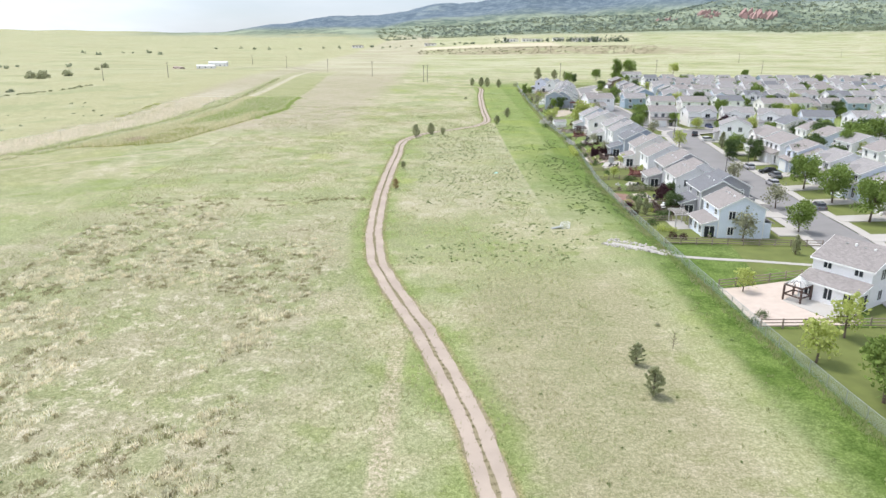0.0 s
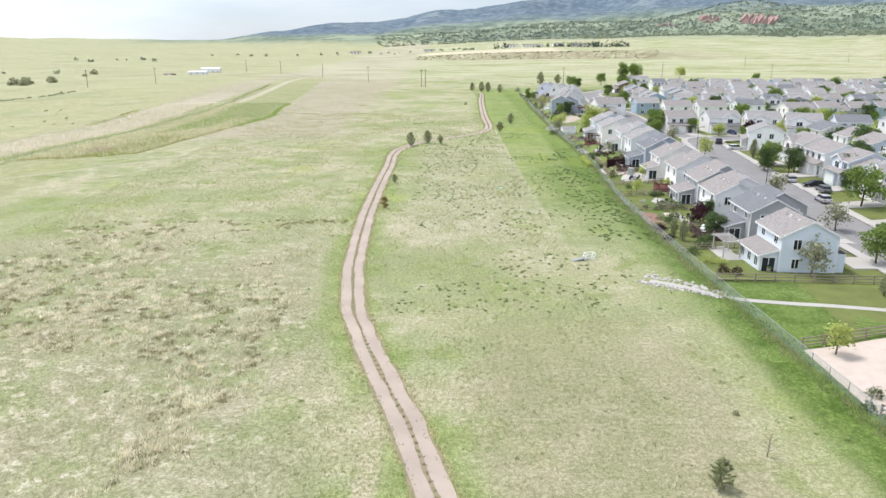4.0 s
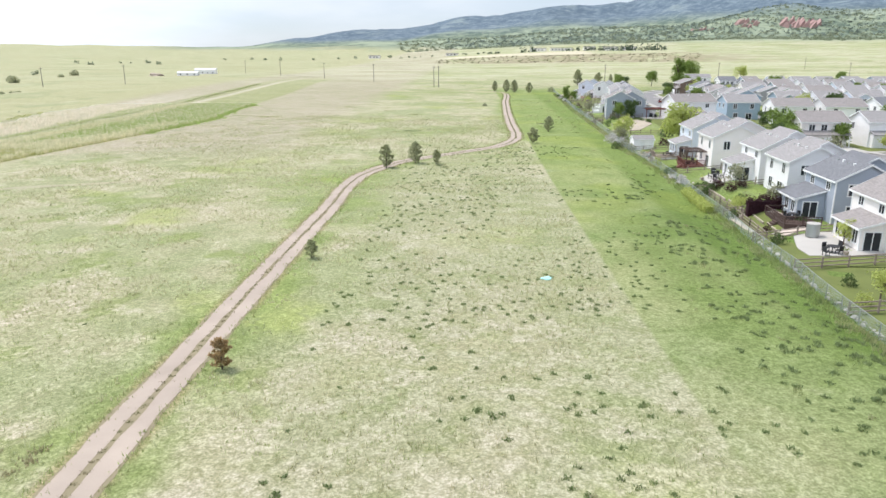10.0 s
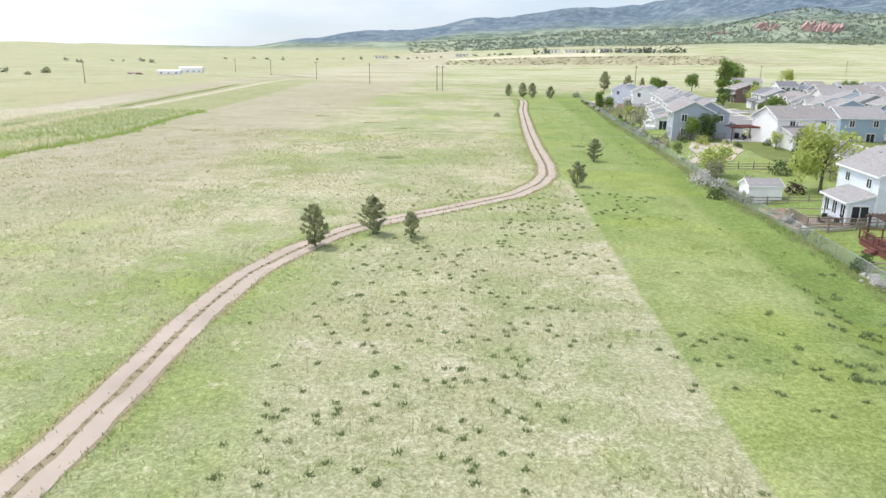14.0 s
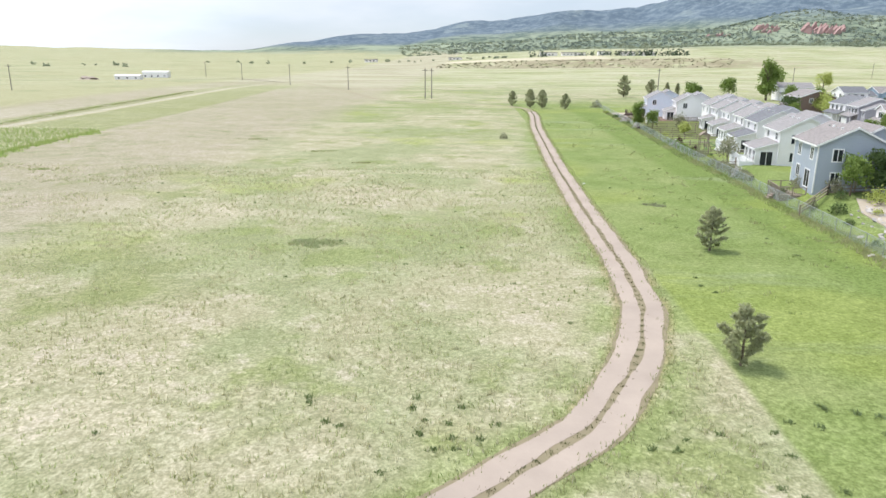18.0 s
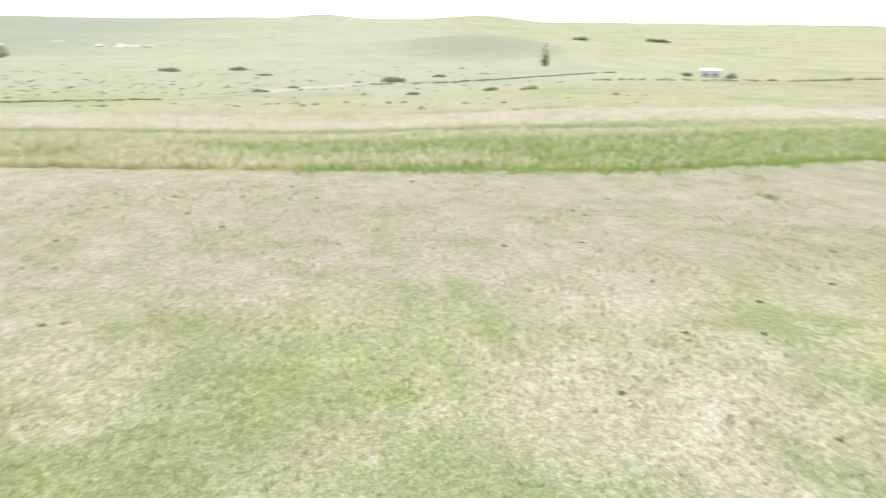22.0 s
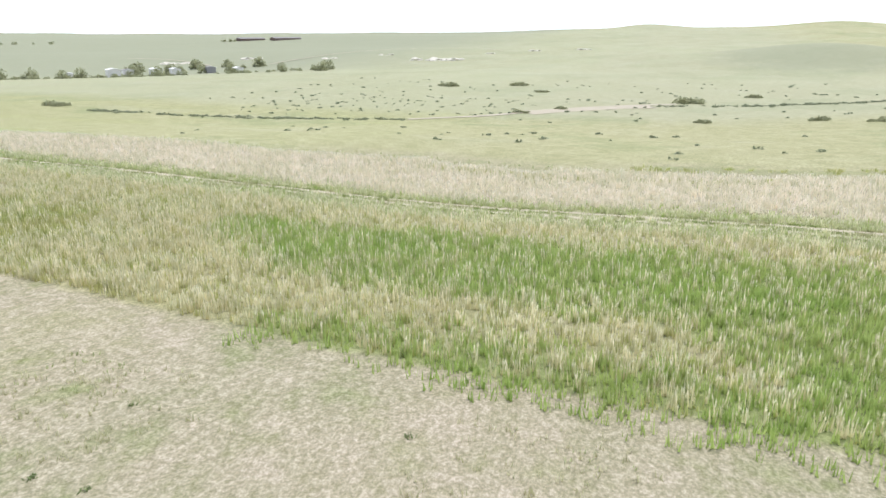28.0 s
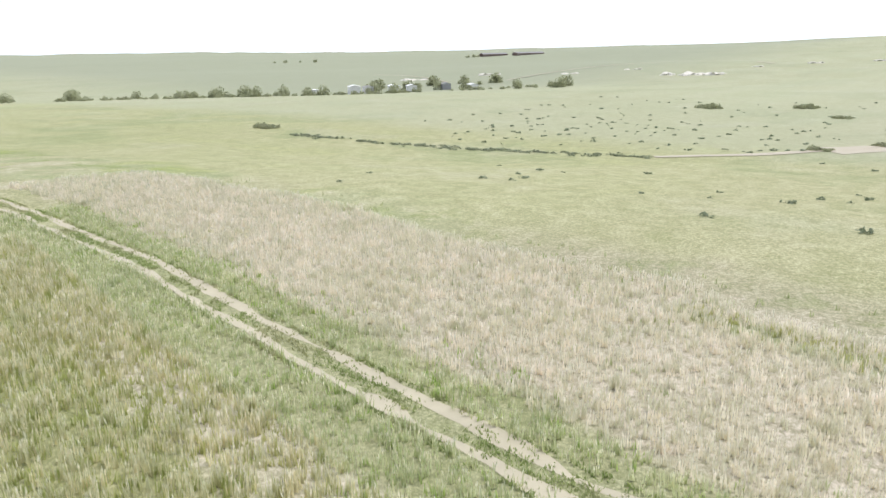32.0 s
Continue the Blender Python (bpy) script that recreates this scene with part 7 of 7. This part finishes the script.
def grill(x, y, turn):
    t = thing("barbecue", x, y, land1(x, y) + 0.14, turn, label="black gas barbecue standing on a patio", category="barbecue", group="barbecues")
    part("cabinet", box(bmesh.new(), -0.35, 0.35, -0.28, 0.28, 0.1, 0.8), DARK, t)
    part("lid", prism(bmesh.new(), [(-0.3, 0.804), (0.3, 0.804), (0.3, 1.0), (0.15, 1.15), (-0.15, 1.15), (-0.3, 1.0)], -0.36, 0.36, "x"), DARK, t)
    for s in (-1, 1):
        part("side_shelf", box(bmesh.new(), min(s * 0.36, s * 0.7), max(s * 0.36, s * 0.7), -0.25, 0.25, 0.74, 0.8), STEEL, t)
    part("handle", tube(bmesh.new(), (-0.25, -0.34, 1.0), (0.25, -0.34, 1.0), 0.02, 0.02, 6), STEEL, t)


for x, y, a in ((47.6, 181.0, 90), (45.8, 158.2, 80), (47.0, 224.6, 90), (45.8, 144.6, 90), (58.6, 312.0, 10)):
    grill(x, y, a)


def hot_tub(x, y, r, h):
    t = thing("water_tank", x, y, land1(x, y) + 0.14, label="round grey covered tub standing on a patio", category="tub")
    part("shell", tube(bmesh.new(), (0, 0, 0), (0, 0, h), r, r, 16), STEEL, t)
    part("cover", tube(bmesh.new(), (0, 0, h + 0.004), (0, 0, h + 0.1), r + 0.05, r + 0.02, 16), CONCRETE, t)


hot_tub(45.0, 184.6, 0.75, 1.5)

deck(41.6, 128.4, -2, 4.8, 5.4, 0.8, DARKWOOD, "raised dark brown deck with a slatted railing behind the grey house")
tagged(ribbon("mulch_strip", [(fence_x(y) + 1.0, y) for y in range(128, 150, 4)], -0.45, 0.45, 0.1, MULCH, wobble=0.2, step_m=1.0), "strip of reddish bark mulch along the fence", "flower bed", kind="structure")
slab("patio", [(41.1, 147.0), (41.4, 144.2), (42.6, 142.4), (45.6, 141.2), (46.2, 147.4)], 0.13, GRAVEL, label="pale pink paver patio behind the beige house", category="patio", kind="structure")


def lounge_chair(x, y, turn):
    t = thing("lounge_chair", x, y, land1(x, y) + 0.8, turn, label="rounded white cushioned chair on the dark deck", category="chair", group="white deck chairs")
    part("seat", blob(bmesh.new(), (0, 0, 0.35), 0.42, 0.45, 0.2, 4, 2), WHITE, t)
    part("backrest", blob(bmesh.new(), (0, 0.3, 0.7), 0.42, 0.6, 0.2, 5, 2), WHITE, t)
    part("base", tube(bmesh.new(), (0, 0, 0), (0, 0, 0.3), 0.3, 0.34, 10), DARK, t)


for x, y, a in ((42.6, 130.0, 30), (43.8, 129.6, -20), (45.0, 130.2, 10), (43.2, 132.2, 160)):
    lounge_chair(x, y, a)


def dead_sapling(x, y, h):
    g = random.Random(3)
    t = thing("dead_sapling", x, y, land1(x, y), label="bare grey sapling with thin twigs in the grass", category="tree")
    part("trunk", tube(bmesh.new(), (0, 0, -0.2), (0.1, 0.05, h), 0.04, 0.01, 6), BARK, t)
    for k in range(22):
        z = h * (0.2 + 0.75 * k / 22)
        a, ln = k * 2.4, (h - z) * 0.5 + 0.25
        part("twig", tube(bmesh.new(), (0.1 * z / h, 0.05 * z / h, z), (math.cos(a) * ln, math.sin(a) * ln, z + ln * 0.6), 0.014, 0.004, 4), BARK, t)
    return t


dead_sapling(24.8, 67.4, 2.0)

slab("pergola_patio", [(41.2, 117.6), (46.2, 117.4), (46.2, 124.0), (41.4, 124.2)], 0.12, CONCRETE, label="pale concrete patio under a white pergola", category="patio", kind="structure")
# ---- distance ----
def pole(x, y, h=12.5, turn=0):
    t = thing("utility_pole", x, y, land1(x, y), turn, label="tall wooden utility pole with a crossarm on the prairie", category="pole", group="utility poles")
    part("post", tube(bmesh.new(), (0, 0, -0.5), (0, 0, h), 0.24, 0.17, 8), POLEWOOD, t)
    part("crossarm", box(bmesh.new(), -1.3, 1.3, -0.08, 0.08, h - 1.0, h - 0.8), POLEWOOD, t)
    for k in (-1.15, 0.0, 1.15):
        part("insulator", tube(bmesh.new(), (k, 0, h - 0.8), (k, 0, h - 0.55), 0.06, 0.06, 6), STEEL, t)
    return t


for x, y in ((-12.3, 526), (-15.2, 528), (-61, 600), (-110, 668), (-166, 745), (-222, 820), (-222, 566), (-262, 540), (203, 674), (300, 665), (95, 575), (420, 640), (375, 900), (560, 1000), (640, 960)):
    pole(x, y, turn=35)


def barn(x, y, turn, w, d, h, paint, label):
    t = thing("farm_building", x, y, land1(x, y) - 0.3, turn, label=label, category="building")
    part("wall", prism(bmesh.new(), [(0, -1), (d, -1), (d, h), (d / 2, h + d * 0.12), (0, h)], 0, w, "x"), PAINT[paint], t)
    gable_roof(t, 0, w, 0, d, h, d * 0.12, WHITE if paint == "white" else ROOFS["grey"], "x", 0.3)
    for k in range(max(2, int(w / 5))):
        window(t, "y-", (k + 0.5) * w / max(2, int(w / 5)), 1.0, 1.2, 1.0, 0)
    return t


barn(-264, 792, 8, 20, 9, 4.4, "white", "long low white farm building on the plain")
barn(-258, 736, 8, 18, 7, 3.0, "white", "low white shed on the plain")
mound = thing("dirt_mound", -276, 734, land1(-276, 734), label="heap of bare brown earth beside the sheds", category="mound")
part("heap", blob(bmesh.new(), (0, 0, 0), 6, 0.35, 0.6, 3, 3), DIRT, mound)


def at(az, r, x0=3.0, y0=276.0):
    return x0 + r * math.sin(radians(az)), y0 + r * math.cos(radians(az))


# the school-like blocks on the rise to the north, with their row of pines
brick = PAINT["beige"]
for az, r, w, d, h in ((5.6, 1400, 34, 16, 7), (7.4, 1390, 46, 18, 6), (10.3, 1400, 24, 16, 7), (12.0, 1400, 30, 16, 7), (13.6, 1400, 28, 16, 7), (-2.0, 1340, 26, 14, 5), (-9, 1340, 24, 12, 5)):
    x, y = at(az, r)
    t = thing("institution_building", x, y, land1(x, y), label="large low tan building far off on the rise", category="building")
    part("wall", box(bmesh.new(), 0, w, 0, d, -4, h), brick, t)
    part("roof", box(bmesh.new(), -0.6, w + 0.6, -0.6, d + 0.6, h + 0.004, h + 1.0), ROOFS["brown grey"], t)
    for k in range(int(w / 7)):
        window(t, "y-", 4 + k * 7, h * 0.35, 3, 2, 0)

far_rng = np.random.default_rng(31)
# far foliage colours hold painted haze: paled and greyed, the conifers blued
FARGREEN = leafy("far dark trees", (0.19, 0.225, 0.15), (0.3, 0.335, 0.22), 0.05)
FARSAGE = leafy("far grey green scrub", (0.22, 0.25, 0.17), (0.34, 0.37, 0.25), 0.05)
FORESTED = leafy("haze-blued green conifers", (0.13, 0.17, 0.145), (0.24, 0.28, 0.235), 0.01)
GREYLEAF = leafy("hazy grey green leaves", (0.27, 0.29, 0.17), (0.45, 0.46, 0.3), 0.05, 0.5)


def far_clumps(name, spots, r, tall, material, label, seed=1, cards=26, leaf=0.3):
    """Far woods and scrub: every plant a ragged heap of leaf cards. One object of kind stuff."""
    g = np.random.default_rng(seed)
    p = np.asarray(spots, float)
    s = r * g.uniform(0.55, 1.4, len(p))
    z = land(p[:, 0], p[:, 1])
    c = np.repeat(np.c_[p, z], cards, axis=0)
    k = np.repeat(s, cards)[:, None]
    d = g.normal(0, 1, c.shape)
    d /= np.linalg.norm(d, axis=1, keepdims=True)
    d[:, 2] = np.abs(d[:, 2])
    u = g.uniform(0.35, 1.0, (len(c), 1))
    c = c + d * k * u * np.array([1, 1, tall])
    a, b = g.normal(0, 1, c.shape), g.normal(0, 1, c.shape)
    a *= leaf * k / np.linalg.norm(a, axis=1, keepdims=True)
    b *= leaf * k / np.linalg.norm(b, axis=1, keepdims=True)
    v = np.stack([c - a, c + b, c + a, c - b], 1).reshape(-1, 3)
    ob = raw(name, v, np.arange(len(v)).reshape(-1, 4), material)
    return tagged(ob, label, "trees", kind="stuff")


def fan(n, az0, az1, r0, r1, seed):
    g = np.random.default_rng(seed)
    az, r = np.radians(g.uniform(az0, az1, n)), g.uniform(r0, r1, n)
    return np.c_[3 + r * np.sin(az), 276 + r * np.cos(az)]


DARKPINE = leafy("far dark pines", (0.05, 0.08, 0.05), (0.12, 0.15, 0.1), 0.05)
far_clumps("pine_row", np.concatenate([fan(38, 8.0, 17.4, 1320, 1360, 2), fan(4, 4.8, 6.2, 1340, 1380, 3)]), 5.4, 2.4, DARKPINE, "row of dark pines beside the far buildings", 2)
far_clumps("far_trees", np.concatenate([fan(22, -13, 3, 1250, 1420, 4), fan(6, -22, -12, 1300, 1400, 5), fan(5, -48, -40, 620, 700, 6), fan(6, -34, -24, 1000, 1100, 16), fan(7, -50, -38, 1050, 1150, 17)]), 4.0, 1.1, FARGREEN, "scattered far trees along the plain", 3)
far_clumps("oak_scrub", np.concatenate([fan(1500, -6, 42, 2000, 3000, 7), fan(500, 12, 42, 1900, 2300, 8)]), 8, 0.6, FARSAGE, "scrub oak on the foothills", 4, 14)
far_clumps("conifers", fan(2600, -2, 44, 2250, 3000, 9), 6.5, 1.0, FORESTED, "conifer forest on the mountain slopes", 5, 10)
far_clumps("mesa_brush", fan(420, -3, 21, 985, 1075, 10), 2.0, 0.5, leafy("brown green brush", (0.2, 0.19, 0.11), (0.36, 0.34, 0.22), 0.05), "brown brush on the mesa's face", 6, 14)
far_clumps("foothill_houses_trees", fan(120, 27, 40, 1800, 2200, 18), 7, 0.9, FARGREEN, "trees round far houses at the foot of the hills", 8, 20)

# tilted fins of red rock at the foot of the mountains
RED = plain("red sandstone", (0.38, 0.25, 0.23), 0.95, vary=0.25, scale=0.05, grain=0.4)
red_r = random.Random(5)
fins = thing("red_rocks", *at(24, 2350), 0, label="tilted fins of red sandstone at the mountain's foot", category="rocks")
fx, fy = at(24, 2350)
for az0, az1, count, big in ((24.7, 27.2, 26, 1.0), (21.4, 23.0, 14, 0.8), (18.0, 19.8, 9, 0.6)):
  for k in range(count):
    az = az0 + (az1 - az0) * (k + red_r.random()) / count
    x, y = at(az, 2500 + red_r.uniform(-60, 60))
    w, h = red_r.uniform(8, 20) * big, red_r.uniform(12, 30) * big
    bm = prism(bmesh.new(), [(-w, -16), (w, -16), (w * 0.8, h * 0.3), (w * 0.5, h), (w * 0.25, h * 0.8), (-w * 0.1, h * 0.62), (-w * 0.5, h * 0.25)], -6, 6)
    o = part("fin", bm, RED, fins)
    o.matrix_local = Matrix.Translation((x - fx, y - fy, land1(x, y) - 4)) @ Euler((radians(red_r.uniform(-8, 18)), 0, radians(red_r.uniform(-50, 20)))).to_matrix().to_4x4()

# ---- the west: creek, farm, outcrops ----
CREEK = [(-330, 420), (-312, 372), (-302, 310), (-292, 272), (-277, 256), (-262, 250), (-250, 238), (-243, 215), (-240, 195), (-235, 176), (-229, 148), (-226, 120)]
SAND = plain("pale creek sand", (0.43, 0.385, 0.3), 0.95, vary=0.15, scale=0.4, grain=0.3)
creek = tagged(ribbon("creek_bed", [(-312, 306), (-304, 286), (-295, 268), (-279, 255), (-264, 245), (-257, 233), (-249, 224)], -1.0, 2.0, 0.12, SAND, wobble=1.8, step_m=4), "dry sandy creek bed winding through grass", "creek", kind="structure")
ribbon("sand_bar", [(-304, 298), (-300, 284), (-292, 270), (-280, 257)], -5.0, 6.0, 0.08, SAND, creek, 5.0, 4, 4)
g2 = np.random.default_rng(17)
bank_pts = np.repeat(smooth_line(CREEK, 3.0), 6, axis=0) + g2.normal(0, 1.5, (len(smooth_line(CREEK, 3.0)) * 6, 2)) + (-3, 0)
bank_pts = bank_pts[((bank_pts[:, 1] < 226) | (bank_pts[:, 1] > 300)) & patchy(bank_pts[:, 0], bank_pts[:, 1], 9, 0.34, 3)]
far_clumps("bank_brush", bank_pts, 0.9, 0.6, FARSAGE, "low brush along the creek bank", 7, 22, 0.22)
far_clumps("sagebrush", np.concatenate([g2.uniform((-420, 120), (-250, 380), (150, 2)), g2.uniform((-330, 150), (-265, 300), (90, 2)), g2.uniform((-230, 200), (-150, 380), (40, 2))]), 0.8, 0.5, FARGREEN, "scattered dark shrubs on the far slope", 9, 16)
for k, x, y, s in (("a", -318, 311, 4.2), ("b", -343, 334, 2.6), ("c", -236, 100, 3.4), ("d", -258, 313, 2.4), ("e", -258, 343, 2.2), ("f", -249, 355, 2.6), ("g", -281, 256, 2.4), ("h", -294, 267, 2.2), ("i", -379, 198, 4.0), ("j", -389, 232, 4.0), ("k", -357, 249, 2.4)):
    far_clumps("willow_bush", [(x + d, y + e) for d, e in ((0, 0), (s * 0.5, s * 0.6), (-s * 0.4, s * 0.7), (s * 0.2, -s * 0.7))], s * 0.66, 0.6, GREYLEAF, "rounded bush in the valley grass", ord(k), 150, 0.15)


def wat(az, r):
    return at(az, r, -16, 309)


tree_line = []
for az, n in ((-163, 2), (-157, 3), (-154, 3), (-150, 3), (-146, 2), (-143.5, 4), (-141, 4), (-139, 3), (-137, 2), (-134.5, 3), (-130.5, 2), (-128.5, 3), (-126.5, 3), (-123, 2), (-120.5, 2), (-117, 3), (-116, 2)):
    for k in range(n):
        tree_line.append(wat(az + g2.uniform(-0.9, 0.9), 600 + g2.uniform(-25, 35)))
thicket = [wat(g2.uniform(*span), 598 + g2.uniform(-14, 14)) for span, n in (((-151, -136), 46), ((-136, -122), 34), ((-122, -115), 10)) for _ in range(n)]
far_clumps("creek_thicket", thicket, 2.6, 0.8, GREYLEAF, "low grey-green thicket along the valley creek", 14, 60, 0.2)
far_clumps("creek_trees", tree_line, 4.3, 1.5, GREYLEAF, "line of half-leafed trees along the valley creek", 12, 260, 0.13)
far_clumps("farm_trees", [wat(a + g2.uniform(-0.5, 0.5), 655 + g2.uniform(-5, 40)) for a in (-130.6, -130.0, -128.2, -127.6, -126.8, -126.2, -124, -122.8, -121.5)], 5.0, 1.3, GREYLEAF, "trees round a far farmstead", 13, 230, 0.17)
for az, r, w, d, h, c in ((-132.2, 630, 16, 9, 6, "white"), (-131.2, 640, 12, 8, 5, "light grey"), (-129.4, 645, 18, 8, 5, "white"), (-128.0, 630, 11, 7, 5, "white"), (-125.6, 640, 10, 7, 5, "grey"), (-123.6, 630, 12, 6, 4, "white"), (-134.8, 620, 9, 6, 4, "white")):
    x, y = wat(az, r)
    barn(x, y, 50, w, d, h, c, "small farm building half hidden among trees")
for az, r, w, h in ((-123.4, 1120, 40, 4), (-120.9, 1120, 46, 4)):
    x, y = wat(az, r)
    barn(x, y, 150, w, 14, h, "brown", "long dark low building on the ridge line")
far_clumps("ridge_trees", [wat(a, 1120) for a in (-124.6, -124.1, -123.8, -139, -138.2, -137.1, -136)], 3.5, 1.0, GREYLEAF, "small trees on the far ridge", 15, 40)

CHALK = plain("white chalky earth", (0.68, 0.64, 0.57), 0.95, vary=0.25, scale=0.3, grain=0.4)
for az, r, w in ((-108.3, 700, 30), (-116.6, 740, 11), (-122.3, 760, 13), (-127.6, 740, 16), (-104.2, 760, 5), (-100.8, 780, 9), (-97.0, 790, 8), (-112.2, 760, 8)):
    x, y = wat(az, r)
    t = thing("outcrop", x, y, land1(x, y) - 0.4, 90 - az, label="bare patch of white chalky earth on the slope", category="outcrop")
    lumps = random.Random(int(w * 7 + r))
    for k in range(int(5 + w * 0.6)):
        u, q = lumps.uniform(-1, 1), lumps.uniform(1.2, 3.6) * (0.7 + w / 40)
        bm = blob(bmesh.new(), (lumps.uniform(-0.3, 0.5) * w * 0.5, u * w * 0.8, 0), q, 0.5, 0.9, k, 2)
        part("lump", bm, CHALK, t)
for az0, r0, az1, r1 in ((-121, 700, -108, 860), (-108, 860, -103, 780), (-131, 800, -125, 700)):
    tagged(ribbon("hill_path", [wat(az0 + (az1 - az0) * k / 8, r0 + (r1 - r0) * k / 8 + 25 * math.sin(k * 0.4)) for k in range(9)], -1.0, 1.0, 0.6, SAND, step_m=8), "pale dirt path over the far slope", "path", kind="structure")


tagged(ribbon("farm_road", [(-420, 700), (-330, 715), (-262, 724), (-222, 740), (-190, 790), (-122, 703)], -1.4, 1.4, 0.25, SAND, wobble=0.4, step_m=5), "pale dirt road to the white farm sheds", "road", kind="structure")
far_clumps("pond_trees", [(-343, 584), (-331, 576), (-324, 605), (-345, 701), (-358, 745), (-336, 590)], 4.2, 1.2, GREYLEAF, "light green trees beside a small pond", 21, 200, 0.17)
far_clumps("creek_brush", np.repeat(smooth_line([(-275, 390), (-267, 418), (-262, 445), (-253, 463), (-250, 499)], 4.0), 2, 0) + g2.normal(0, 1.5, (2 * len(smooth_line([(-275, 390), (-267, 418), (-262, 445), (-253, 463), (-250, 499)], 4.0)), 2)), 1.3, 0.6, GREYLEAF, "brush along a shallow creek", 22, 40, 0.2)

far_clumps("lone_pine", [(-420 + 0.5 * k, 410, ) for k in (-1, 1)], 2.2, 5.0, GREYLEAF, "tall grey-green conifer standing alone in the valley", 31, 260, 0.2)
barn(-291, 444, 60, 8, 6, 3.2, "white", "small white house in the valley grass")
for k, (x, y) in enumerate(((-300, 441), (-283, 452))):
    far_clumps("yard_bush", [(x, y), (x + 2, y + 1)], 2.0, 0.9, FARGREEN, "dark bushes beside the small white house", 33 + k, 80, 0.2)
far_clumps("rim_trees", [(-820 + 6 * k, 560 + 2 * k) for k in range(4)] + [(-790 + 6 * k, 640 + 2 * k) for k in range(6)], 5.0, 0.6, FARGREEN, "dark low trees on the far rim", 36, 60, 0.25)
